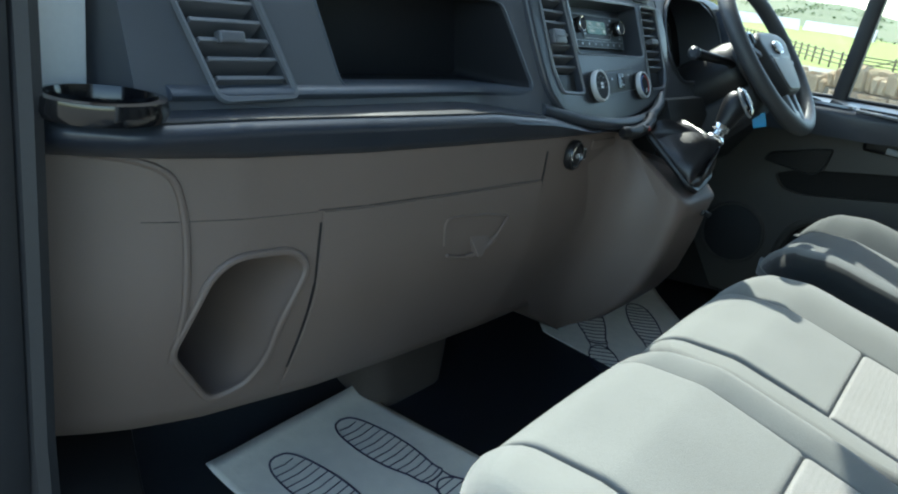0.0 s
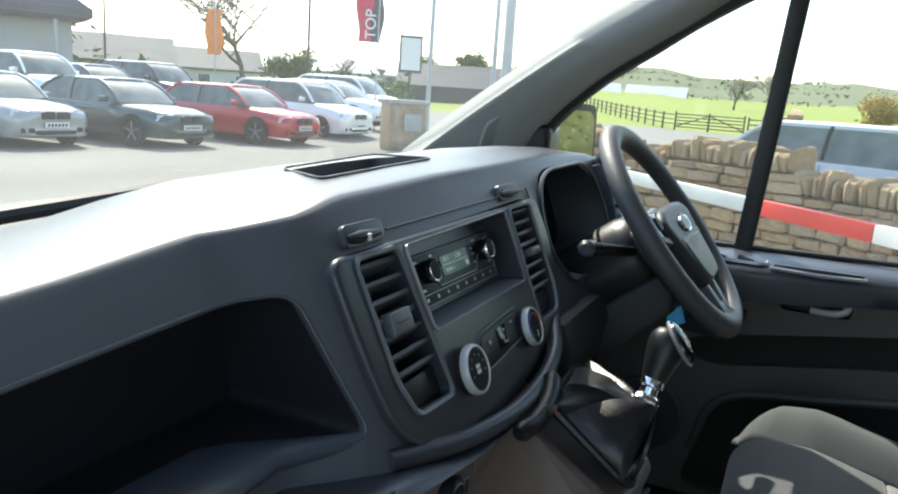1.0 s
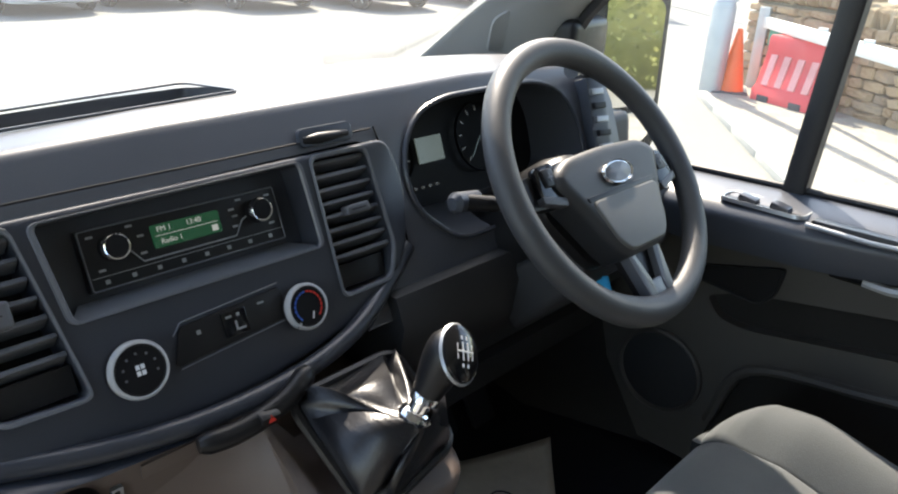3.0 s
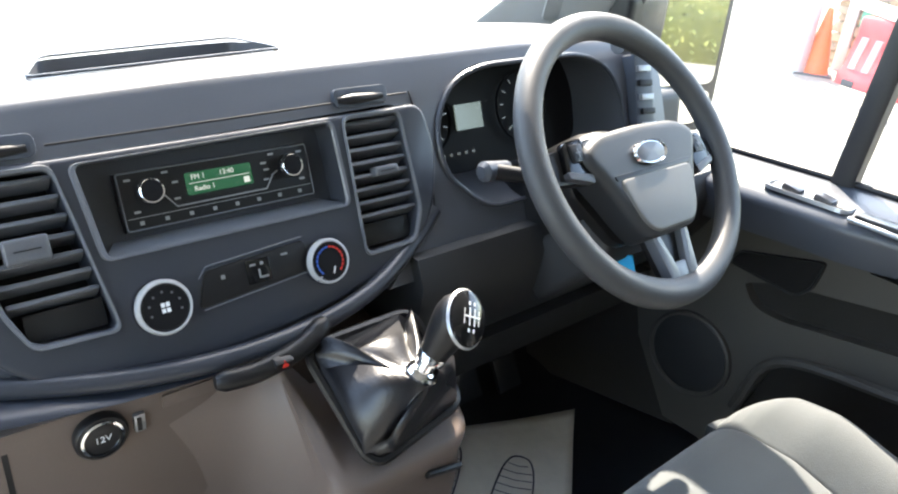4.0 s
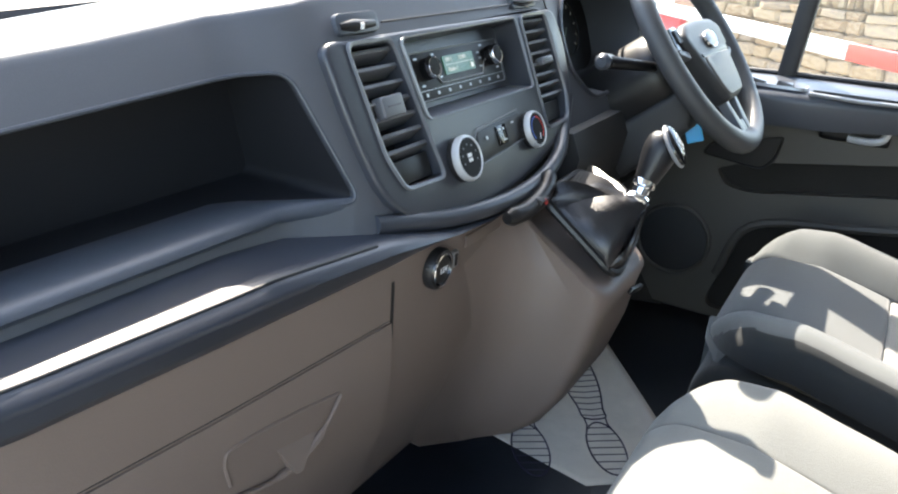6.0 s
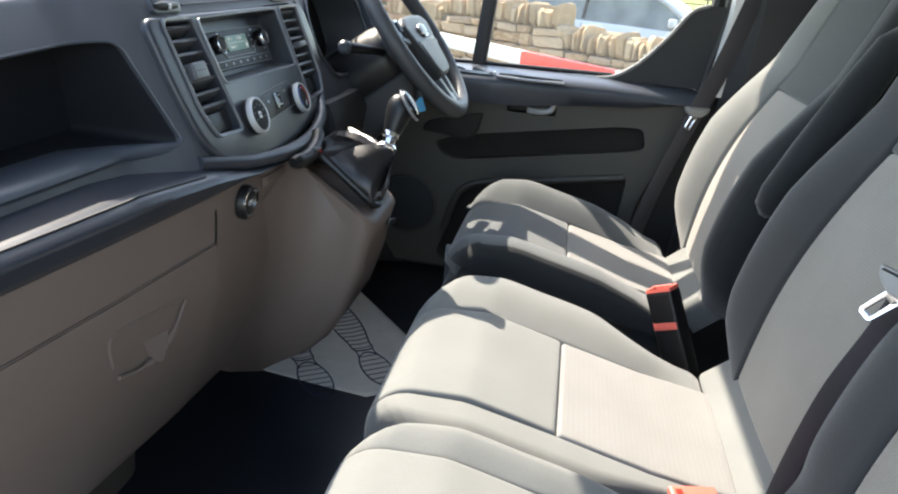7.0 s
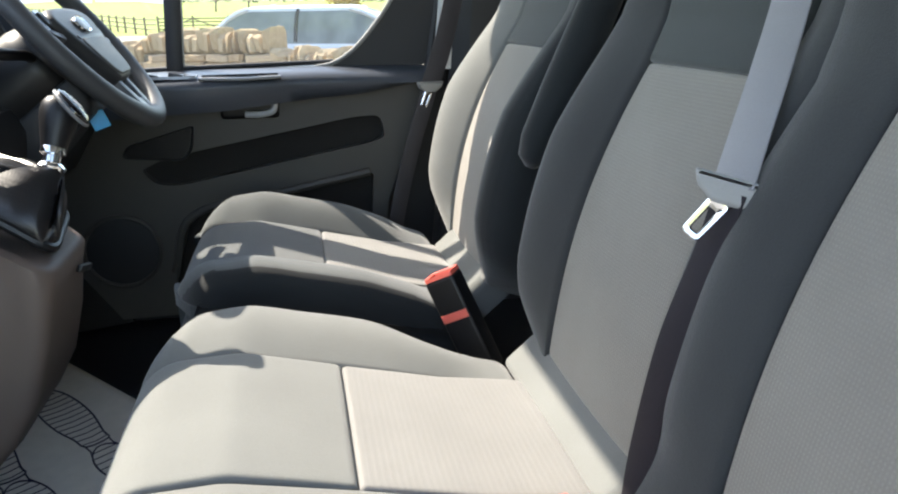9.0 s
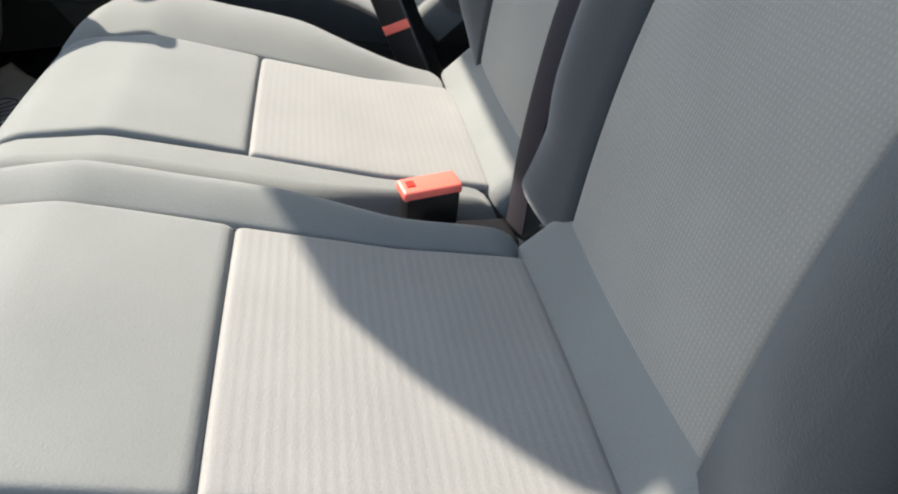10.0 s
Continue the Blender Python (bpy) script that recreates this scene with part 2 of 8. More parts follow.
M = dict(
    ledge=mat("glossy ledge plastic", (0.024, 0.029, 0.040), 0.34, fine=900, bump=0.2, depth=0.0003, vary=0.1),
    dash=mat("dash plastic", (0.050, 0.058, 0.073), 0.36, fine=900, bump=0.35, depth=0.0004, vary=0.1),
    dashtop=mat("dash top plastic", (0.062, 0.067, 0.078), 0.43, fine=900, bump=0.3, depth=0.0004, vary=0.1, spec=0.7),
    stack=mat("stack plastic", (0.032, 0.036, 0.045), 0.34, fine=900, bump=0.25, depth=0.0003, vary=0.1),
    satin=mat("satin trim", (0.115, 0.122, 0.135), 0.33, fine=600, bump=0.1, vary=0.06),
    black=mat("black plastic", (0.010, 0.010, 0.011), 0.38, fine=500, bump=0.2, vary=0.1, spec=0.35),
    deep=mat("matt black", (0.005, 0.005, 0.006), 0.6, fine=500, bump=0.1, vary=0.1, spec=0.2),
    gloss=mat("gloss black", (0.006, 0.006, 0.007), 0.12, fine=300, bump=0.0, vary=0.05),
    shelf=mat("shelf near-black lining", (0.011, 0.012, 0.015), 0.55, fine=500, bump=0.2, vary=0.1, spec=0.3),
    slat=mat("vent slat plastic", (0.088, 0.092, 0.102), 0.42, fine=500, bump=0.1, vary=0.08),
    taupe=mat("taupe plastic", (0.130, 0.097, 0.081), 0.55, fine=800, bump=0.4, depth=0.0004, vary=0.08),
    doorgrey=mat("door grey plastic", (0.064, 0.060, 0.054), 0.55, fine=800, bump=0.4, depth=0.0004, vary=0.08),
    pillar=mat("pillar trim", (0.25, 0.25, 0.24), 0.75, fine=700, bump=0.3, vary=0.06),
    liner=mat("headliner felt", (0.60, 0.60, 0.58), 0.95, fine=900, bump=0.4, vary=0.05),
    rim=mat("wheel foam", (0.052, 0.054, 0.057), 0.48, fine=1400, bump=0.6, depth=0.0005, vary=0.1),
    # pad tones: light on the differently facing upper and lower parts, put into colour
    hubdark=mat("pad plastic darkened for its facing", (0.030, 0.032, 0.035), 0.48, fine=1000, bump=0.35, depth=0.0004, vary=0.08),
    hubpale=mat("hub lower pad", (0.105, 0.106, 0.104), 0.5, fine=1000, bump=0.35, depth=0.0004, vary=0.08),
    leather=mat("gaiter leather", (0.012, 0.012, 0.014), 0.36, fine=420, bump=0.5, depth=0.0006, vary=0.15),
    chrome=mat("chrome", (0.75, 0.76, 0.78), 0.10, 1.0, vary=0.03, bump=0.0, rvary=0.03),
    ringsilver=mat("dial ring silver", (0.46, 0.47, 0.48), 0.32, 0.25, vary=0.04, bump=0.03),
    silver=mat("silver plastic", (0.36, 0.37, 0.38), 0.35, 0.6, vary=0.05, bump=0.05),
    white=mat("white mark", (0.72, 0.73, 0.74), 0.5, vary=0.03, bump=0.0),
    redmark=mat("red mark", (0.55, 0.03, 0.02), 0.4, vary=0.05, bump=0.0),
    bluemark=mat("blue mark", (0.03, 0.11, 0.45), 0.4, vary=0.05, bump=0.0),
    lcd=glow("display", (0.05, 0.50, 0.22), 0.019),
    lcdtext=glow("display text", (0.85, 0.95, 0.95), 0.075),
    lcdpale=glow("cluster display", (0.50, 0.68, 0.64), 0.028),
    needle=glow("needle", (0.3, 0.5, 0.5), 0.01),
    gaugemark=glow("gauge mark", (0.8, 0.9, 0.9), 0.008),
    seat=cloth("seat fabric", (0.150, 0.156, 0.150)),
    # darker cloth for the driver's pads, part of their shade put into the colour
    seatgrey=cloth("seat fabric darkened for shade", (0.080, 0.088, 0.090)),
    seatdark=cloth("seat dark fabric", (0.033, 0.040, 0.041)),
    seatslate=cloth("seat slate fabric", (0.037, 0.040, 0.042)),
    # charcoal cloth; on the driver's bolsters it also stands for shade
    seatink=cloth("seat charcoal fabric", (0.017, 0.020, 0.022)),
    insert=cloth("seat insert fabric", (0.205, 0.202, 0.194), ribs=45),
    insertback=cloth("seat waffle fabric", (0.230, 0.216, 0.194), dots=85),
    webbing=mat("belt webbing", (0.034, 0.032, 0.038), 0.5, fine=900, bump=0.6, depth=0.0006, vary=0.15, sheen=0.3),
    webdark=mat("purple-black webbing", (0.020, 0.013, 0.021), 0.5, fine=900, bump=0.6, depth=0.0006, vary=0.15, sheen=0.05, spec=0.3),
    webline=mat("webbing stripe", (0.058, 0.042, 0.060), 0.45, fine=900, bump=0.5, depth=0.0005, vary=0.12, sheen=0.05),
    cover=mat("tongue cover plastic", (0.30, 0.30, 0.29), 0.5, fine=500, bump=0.1, vary=0.06),
    # the middle belt's one webbing, in a shaded and a sunlit colour
    webshade=mat("shaded belt webbing", (0.020, 0.017, 0.022), 0.6, fine=900, bump=0.6, depth=0.0006, vary=0.15, sheen=0.02, spec=0.2),
    weblit=mat("lit belt webbing", (0.22, 0.22, 0.235), 0.5, fine=900, bump=0.6, depth=0.0006, vary=0.12, sheen=0.3),
    red=mat("buckle red", (0.80, 0.15, 0.11), 0.38, vary=0.06, bump=0.05),
    rubber=mat("floor rubber", (0.014, 0.017, 0.022), 0.34, fine=300, bump=0.5, depth=0.001, vary=0.25, big=6),
    carpet=mat("carpet", (0.020, 0.019, 0.018), 0.95, fine=700, bump=0.8, depth=0.002, vary=0.2),
    paper=mat("mat paper", (0.72, 0.67, 0.59), 0.85, fine=40, bump=0.4, depth=0.004, vary=0.07, big=5),
    ink=mat("print ink", (0.025, 0.02, 0.05), 0.7, vary=0.05, bump=0.0),
    tag=mat("blue key tag", (0.01, 0.38, 0.78), 0.3, vary=0.06, bump=0.03),
    felt=mat("footwell felt", (0.060, 0.047, 0.040), 0.9, fine=500, bump=0.5, depth=0.001, vary=0.15),
    pillardark=mat("pillar black trim", (0.022, 0.023, 0.025), 0.6, fine=600, bump=0.3, vary=0.1),
    bodywhite=mat("white body paint", (0.72, 0.73, 0.72), 0.25, vary=0.04, bump=0.0, coat=0.4),
    seal=mat("door seal rubber", (0.018, 0.018, 0.020), 0.55, fine=200, bump=0.3, vary=0.15),
    bulk=mat("bulkhead steel", (0.46, 0.46, 0.44), 0.55, fine=200, bump=0.1, vary=0.06),
    glass=glass("window glass", dusty=0.012),
    screen=glass("windscreen glass", dusty=0.02),
    # grey base raised to stand in for reflections and glare
    carglass=mat("car glass greyed for glare", (0.13, 0.15, 0.15), 0.08, vary=0.3, big=2.5, bump=0.0, spec=0.35),
    mirror=mat("mirror silver", (0.88, 0.89, 0.88), 0.02, 1.0, vary=0.01, bump=0.0, rvary=0.01),
)


# ---------- shape helpers ----------
LOC = {}


def thing(name, at=(0, 0, 0), label="", category="", group="", kind=""):
    ob = new(name)
    ob.empty_display_size = 0.05
    ob.location = at
    LOC[ob.name] = Vector(at)
    return tagged(ob, label, category, group, kind)


def finish(bm, name, material, angle=38):
    bmesh.ops.remove_doubles(bm, verts=bm.verts, dist=1e-6)
    bmesh.ops.recalc_face_normals(bm, faces=bm.faces)
    me = bpy.data.meshes.new(name)
    bm.to_mesh(me)
    bm.free()
    me.polygons.foreach_set("use_smooth", [True] * len(me.polygons))
    me.set_sharp_from_angle(angle=radians(angle))
    me.materials.append(material)
    return me


def part(name, bm, material, parent=None, label="", angle=38):
    """One mesh object, built in world metres, under its thing or part."""
    base = LOC[parent.name] if parent else Vector((0, 0, 0))
    if base.length:
        bmesh.ops.translate(bm, verts=bm.verts, vec=-base)
    ob = new(name, finish(bm, name, material, angle))
    LOC[ob.name] = base.copy()
    if parent:
        ob.parent = parent
    return tagged(ob, label)


def solo(name, bm, material, label, category, kind="", group="", at=None, angle=38):
    """A thing of one mesh, with its origin at its base."""
    if at is None:
        c = [v.co for v in bm.verts]
        at = Vector((sum(v.x for v in c) / len(c), sum(v.y for v in c) / len(c), min(v.z for v in c)))
    at = Vector(at)
    bmesh.ops.translate(bm, verts=bm.verts, vec=-at)
    ob = new(name, finish(bm, name, material, angle))
    ob.location = at
    LOC[ob.name] = at
    return tagged(ob, label, category, group, kind)


def box(size, m=None, bevel=0.0, seg=2, bm=None):
    """A box of that size, centred, bevelled, at pose m."""
    b = bmesh.new()
    bmesh.ops.create_cube(b, size=1)
    bmesh.ops.scale(b, vec=size, verts=b.verts)
    if bevel:
        bmesh.ops.bevel(b, geom=b.edges[:], offset=bevel, segments=seg, affect="EDGES", profile=0.6)
    if m is not None:
        bmesh.ops.transform(b, matrix=m, verts=b.verts)
    return merge(bm, b)


def merge(bm, other):
    if bm is None:
        return other
    me = bpy.data.meshes.new("t")
    other.to_mesh(me)
    other.free()
    bm.from_mesh(me)
    bpy.data.meshes.remove(me)
    return bm


def loft(rings, bm=None, caps=True, closed=True):
    """A skin over rings of points of equal count."""
    b = bmesh.new()
    rows = [[b.verts.new(p) for p in r] for r in rings]
    k = len(rows[0])
    for r, s in zip(rows, rows[1:]):
        for i in range(k if closed else k - 1):
            j = (i + 1) % k
            b.faces.new((r[i], r[j], s[j], s[i]))
    if caps and closed:
        b.faces.new(rows[0][::-1])
        b.faces.new(rows[-1])
    return merge(bm, b)


def prism(outline, thick, m=None, bevel=0.0, seg=2, bm=None):
    """A plate: an outline in x, y, raised by thick in z, with bevelled rims."""
    b = bmesh.new()
    f = b.faces.new([b.verts.new((x, y, 0)) for x, y in outline])
    r = bmesh.ops.extrude_face_region(b, geom=[f])
    top = [v for v in r["geom"] if isinstance(v, bmesh.types.BMVert)]
    bmesh.ops.translate(b, verts=top, vec=(0, 0, thick))
    if bevel:
        es = [e for e in b.edges if all(v in top for v in e.verts)]
        bmesh.ops.bevel(b, geom=es, offset=bevel, segments=seg, affect="EDGES", profile=0.6)
    bmesh.ops.recalc_face_normals(b, faces=b.faces)
    if m is not None:
        bmesh.ops.transform(b, matrix=m, verts=b.verts)
    return merge(bm, b)


def rounded(pts, r, n=5):
    """A polygon with its corners rounded; r is one radius or one for each corner."""
    out, k = [], len(pts)
    for i in range(k):
        p0, p1, p2 = (Vector(pts[(i + d) % k]) for d in (-1, 0, 1))
        rr = r[i] if isinstance(r, (list, tuple)) else r
        a, c = (p0 - p1), (p2 - p1)
        d = min(rr, a.length * 0.48, c.length * 0.48)
        a, c = p1 + a.normalized() * d, p1 + c.normalized() * d
        for j in range(n + 1):
            t = j / n
            q = (1 - t) ** 2 * a + 2 * t * (1 - t) * p1 + t * t * c
            out.append((q.x, q.y))
    return out


def ring_plate(outer, inner, thick, m=None, bm=None):
    """A frame between two outlines of equal count."""
    k = len(outer)
    b = bmesh.new()
    o0, i0 = [b.verts.new((x, y, 0)) for x, y in outer], [b.verts.new((x, y, 0)) for x, y in inner]
    mid = [((x * 0.8 + u * 0.2), (y * 0.8 + v * 0.2)) for (x, y), (u, v) in zip(outer, inner)]
    mid2 = [((x * 0.25 + u * 0.75), (y * 0.25 + v * 0.75)) for (x, y), (u, v) in zip(outer, inner)]
    o1, i1 = [b.verts.new((x, y, thick)) for x, y in mid], [b.verts.new((x, y, thick * 0.85)) for x, y in mid2]
    for i in range(k):
        j = (i + 1) % k
        b.faces.new((o0[i], o0[j], o1[j], o1[i]))
        b.faces.new((o1[i], o1[j], i1[j], i1[i]))
        b.faces.new((i1[i], i1[j], i0[j], i0[i]))
        b.faces.new((i0[i], i0[j], o0[j], o0[i]))
    bmesh.ops.recalc_face_normals(b, faces=b.faces)
    if m is not None:
        bmesh.ops.transform(b, matrix=m, verts=b.verts)
    return merge(bm, b)


def lathe(profile, m=None, n=32, bm=None):
    """Radius and height pairs turned round z."""
    rings = [[(r * math.cos(2 * math.pi * i / n), r * math.sin(2 * math.pi * i / n), h) for i in range(n)] for r, h in profile]
    b = loft(rings)
    if m is not None:
        bmesh.ops.transform(b, matrix=m, verts=b.verts)
    return merge(bm, b)


def smooth_path(pts, n=6):
    """A spline through points."""
    pts = [Vector(p) for p in pts]
    ext = [2 * pts[0] - pts[1]] + pts + [2 * pts[-1] - pts[-2]]
    out = []
    for i in range(1, len(ext) - 2):
        p0, p1, p2, p3 = ext[i - 1:i + 3]
        for j in range(n):
            t = j / n
            out.append(0.5 * (2 * p1 + (p2 - p0) * t + (2 * p0 - 5 * p1 + 4 * p2 - p3) * t * t + (3 * p1 - p0 - 3 * p2 + p3) * t ** 3))
    return out + [pts[-1]]


def tube(pts, r, n=10, bm=None, caps=True):
    """A round bar along points; r is one radius or one for each point."""
    pts = [Vector(p) for p in pts]
    rings, up = [], None
    for i, p in enumerate(pts):
        d = (pts[min(i + 1, len(pts) - 1)] - pts[max(i - 1, 0)]).normalized()
        if up is None:
            up = Vector((0, 0, 1)) if abs(d.z) < 0.9 else Vector((1, 0, 0))
        side = d.cross(up).normalized()
        up = side.cross(d).normalized()
        rr = r[i] if isinstance(r, (list, tuple)) else r
        rings.append([p + rr * (math.cos(2 * math.pi * k / n) * side + math.sin(2 * math.pi * k / n) * up) for k in range(n)])
    return loft(rings, bm, caps)


def strap(pts, wide, thick, across, bm=None):
    """A flat band along points; across gives its width direction at each point or once."""
    pts = [Vector(p) for p in pts]
    rings = []
    for i, p in enumerate(pts):
        d = (pts[min(i + 1, len(pts) - 1)] - pts[max(i - 1, 0)]).normalized()
        a = Vector(across[i] if isinstance(across[0], (tuple, list, Vector)) else across)
        a = (a - d * a.dot(d)).normalized()
        nrm = d.cross(a)
        w, t = wide / 2, thick / 2
        rings.append([p + a * u * w + nrm * v * t for u, v in ((-1, -.6), (-.94, -1), (.94, -1), (1, -.6), (1, .6), (.94, 1), (-.94, 1), (-1, .6))])
    return loft(rings, bm)


def pillow(wide, long, top, deep, radii, warp, na=24, nb=28, bm=None):
    """A padded block: a from -wide/2 to wide/2, b from 0 to long, its top at top(a, b) with edges rounded by
    radii (left, right, start, end), deep below; warp takes a, b, c to the world."""
    rl, rr, rs, re = radii
    rings = []

    def fall(d, r):
        if r <= 0 or d >= r:
            return 0.0
        t = 1 - max(d, 0) / r
        return r * (1 - math.sqrt(max(0, 1 - t * t)))

    def spread(n, lo, hi, r0, r1):
        length = hi - lo
        out = set()
        for i in range(n + 1):
            out.add(round(lo + length * i / n, 6))
        for r, s, e in ((r0, lo, 1), (r1, hi, -1)):
            for q in (0.0, 0.03, 0.1, 0.22, 0.4, 0.65, 1.0):
                if r * q < length * 0.5:
                    out.add(round(s + e * r * q, 6))
        return sorted(out)

    A, B = spread(na, -wide / 2, wide / 2, rl, rr), spread(nb, 0, long, rs, re)
    b = bmesh.new()
    grid = []
    for y in B:
        row = []
        for x in A:
            z = top(x, y) - fall(x + wide / 2, rl) - fall(wide / 2 - x, rr) - fall(y, rs) - fall(long - y, re)
            row.append(b.verts.new(warp(x, y, z)))
        grid.append(row)
    for i in range(len(B) - 1):
        for j in range(len(A) - 1):
            b.faces.new((grid[i][j], grid[i][j + 1], grid[i + 1][j + 1], grid[i + 1][j]))
    edge = [(i, 0) for i in range(len(B))] + [(len(B) - 1, j) for j in range(1, len(A))] + \
           [(i, len(A) - 1) for i in range(len(B) - 2, -1, -1)] + [(0, j) for j in range(len(A) - 2, 0, -1)]
    low = [b.verts.new(warp(A[j], B[i], -deep)) for i, j in edge]
    for k in range(len(edge)):
        q = (k + 1) % len(edge)
        b.faces.new((grid[edge[k][0]][edge[k][1]], grid[edge[q][0]][edge[q][1]], low[q], low[k]))
    b.faces.new(low)
    return merge(bm, b)


def cut(base, cutters):
    """The base with the cutters' room taken out of it."""
    def ob_of(bm):
        bmesh.ops.recalc_face_normals(bm, faces=bm.faces)
        me = bpy.data.meshes.new("t")
        bm.to_mesh(me)
        bm.free()
        return new("t", me)
    o = ob_of(base)
    others = [ob_of(c) for c in cutters]
    for c in others:
        k = o.modifiers.new("b", "BOOLEAN")
        k.operation, k.object, k.solver = "DIFFERENCE", c, "EXACT"
    me = bpy.data.meshes.new_from_object(o.evaluated_get(bpy.context.evaluated_depsgraph_get()))
    out = bmesh.new()
    out.from_mesh(me)
    for k in [o, *others]:
        d = k.data
        bpy.data.objects.remove(k)
        bpy.data.meshes.remove(d)
    bpy.data.meshes.remove(me)
    return out


def letters(name, text, size, m, material, parent, wide=None):
    """Words in the built-in font, turned into a mesh part."""
    cu = bpy.data.curves.new("t", "FONT")
    cu.body, cu.size, cu.align_x, cu.align_y, cu.extrude = text, size, "CENTER", "CENTER", 0.0002
    o = new("t", cu)
    me = bpy.data.meshes.new_from_object(o.evaluated_get(bpy.context.evaluated_depsgraph_get()))
    b = bmesh.new()
    b.from_mesh(me)
    bpy.data.objects.remove(o)
    bpy.data.curves.remove(cu)
    bpy.data.meshes.remove(me)
    bmesh.ops.transform(b, matrix=m, verts=b.verts)
    return part(name, b, material, parent)


def lerp(x, table):
    """A value read from a table of x, value pairs."""
    return float(np.interp(x, [a for a, _ in table], [b for _, b in table]))

# ---------- van: dashboard ----------
FLOOR = 0.12
BROW = ((-0.95, 0.83), (-0.75, 0.846), (-0.45, 0.866), (-0.31, 0.880), (-0.2, 0.899), (0, 0.905), (0.44, 0.909), (0.68, 0.898), (0.95, 0.86))
FACE = ((-0.95, 0.075), (-0.6, 0.060), (-0.33, 0.052), (-0.285, 0.022), (-0.255, 0.004), (0, 0.003), (0.3, 0.004), (0.95, 0.02))
LEDGE = ((-0.95, 0.135), (-0.90, 0.105), (-0.86, 0.078), (-0.82, 0.056), (-0.75, 0.03), (-0.6, 0.0), (-0.45, -0.015), (-0.25, -0.03), (-0.07, -0.035), (0.1, -0.03))


def face_y(x, z):
    return lerp(x, FACE) + (z - 0.70) * 0.40


dash = thing("dashboard", (0, 0.1, FLOOR), "dark grey moulded plastic van dashboard with taupe lower half", "dashboard")


def upper_ring(x):
    b = lerp(x, BROW)
    f = lambda z: face_y(x, z)
    steep = lambda d: (f(b - 0.05) + 0.652 * (0.05 - d), b - d)
    crest = steep(0.004)[0]
    pts = [(f(0.665), 0.665), (f(0.72), 0.72), (f(0.78), 0.78), steep(0.05), steep(0.028), steep(0.010), steep(0.004), (crest + 0.0035, b - 0.001), (crest + 0.008, b), (crest + 0.018, b + 0.0003),
           (0.165, b + 0.002), (0.2, b + 0.004), (0.3, b - 0.009), (0.385, b - 0.036), (0.405, b - 0.054), (0.41, 0.66)]
    return [(x, y, z) for y, z in pts]


upper = loft([upper_ring(-0.85 + 1.605 * i / 68) for i in range(69)])
shelf_hole = [(-0.623, 0.811), (-0.287, 0.831), (-0.259, 0.712), (-0.602, 0.712)]
vent_hole = [(-0.815, 0.835), (-0.722, 0.835), (-0.676, 0.708), (-0.770, 0.708)]
gauge_hole = [(0.272, 0.775), (0.270, 0.832), (0.305, 0.876), (0.36, 0.890), (0.56, 0.890), (0.622, 0.868), (0.648, 0.815), (0.642, 0.742), (0.605, 0.722), (0.335, 0.722)]


def through_face(outline, r, deep, start=-0.1):
    """A cutter that goes into the dash from the cabin, its outline in x, z."""
    m = Matrix(((1, 0, 0, 0), (0, 0, 1, start), (0, 1, 0, 0), (0, 0, 0, 1)))
    return prism(rounded(outline, r), deep - start, m)


tray_cut = prism(rounded([(-0.145, 0.152), (0.128, 0.167), (0.098, 0.240), (-0.115, 0.225)], 0.012), 0.2, pose(0, 0, 0.862))
upper = cut(upper, [through_face(shelf_hole, 0.016, 0.26), through_face(vent_hole, 0.012, 0.16), through_face(gauge_hole, 0.03, 0.19), tray_cut,
                    through_face([(-0.235, 0.852), (0.225, 0.860), (0.232, 0.72), (0.16, 0.66), (-0.16, 0.66), (-0.225, 0.70)], 0.02, 0.12)])
part("upper_panel", upper, M["dashtop"], dash, "dark soft-touch upper dash panel, sunlit on top", 50)

part("dash_end", box((0.18, 0.30, 0.14), pose(0.845, 0.27, 0.70, -8), 0.02, 3), M["pillardark"], dash, "low black dash end beside the door")

def grow_in(outline, d):
    c = sum((Vector(p) for p in outline), Vector((0, 0))) / len(outline)
    return [tuple(c + (Vector(p) - c) * (1 - d / (Vector(p) - c).length)) for p in outline]


# rims of the shelf, the tray and the gauge opening
def on_face(off=0.0):
    return lambda x, z: Vector((x, face_y(x, z) - off, z))


def dense(outline, step=0.02):
    """The same outline with no gap longer than step."""
    out = []
    for (a, b), (c, d) in zip(outline, outline[1:] + outline[:1]):
        n = max(1, int(math.hypot(c - a, d - b) / step))
        out += [(a + (c - a) * i / n, b + (d - b) * i / n) for i in range(n)]
    return out


def rim_on(outline, r, radius, off=0.002):
    f = on_face(off)
    pts = [f(x, z) for x, z in dense(rounded(outline, r))]
    return tube(pts + pts[:2], radius, 8, caps=False)


part("shelf_rim", rim_on(shelf_hole, 0.016, 0.002, -0.001), M["dash"], dash)
part("gauge_rim", rim_on(gauge_hole, 0.03, 0.0035), M["stack"], dash)
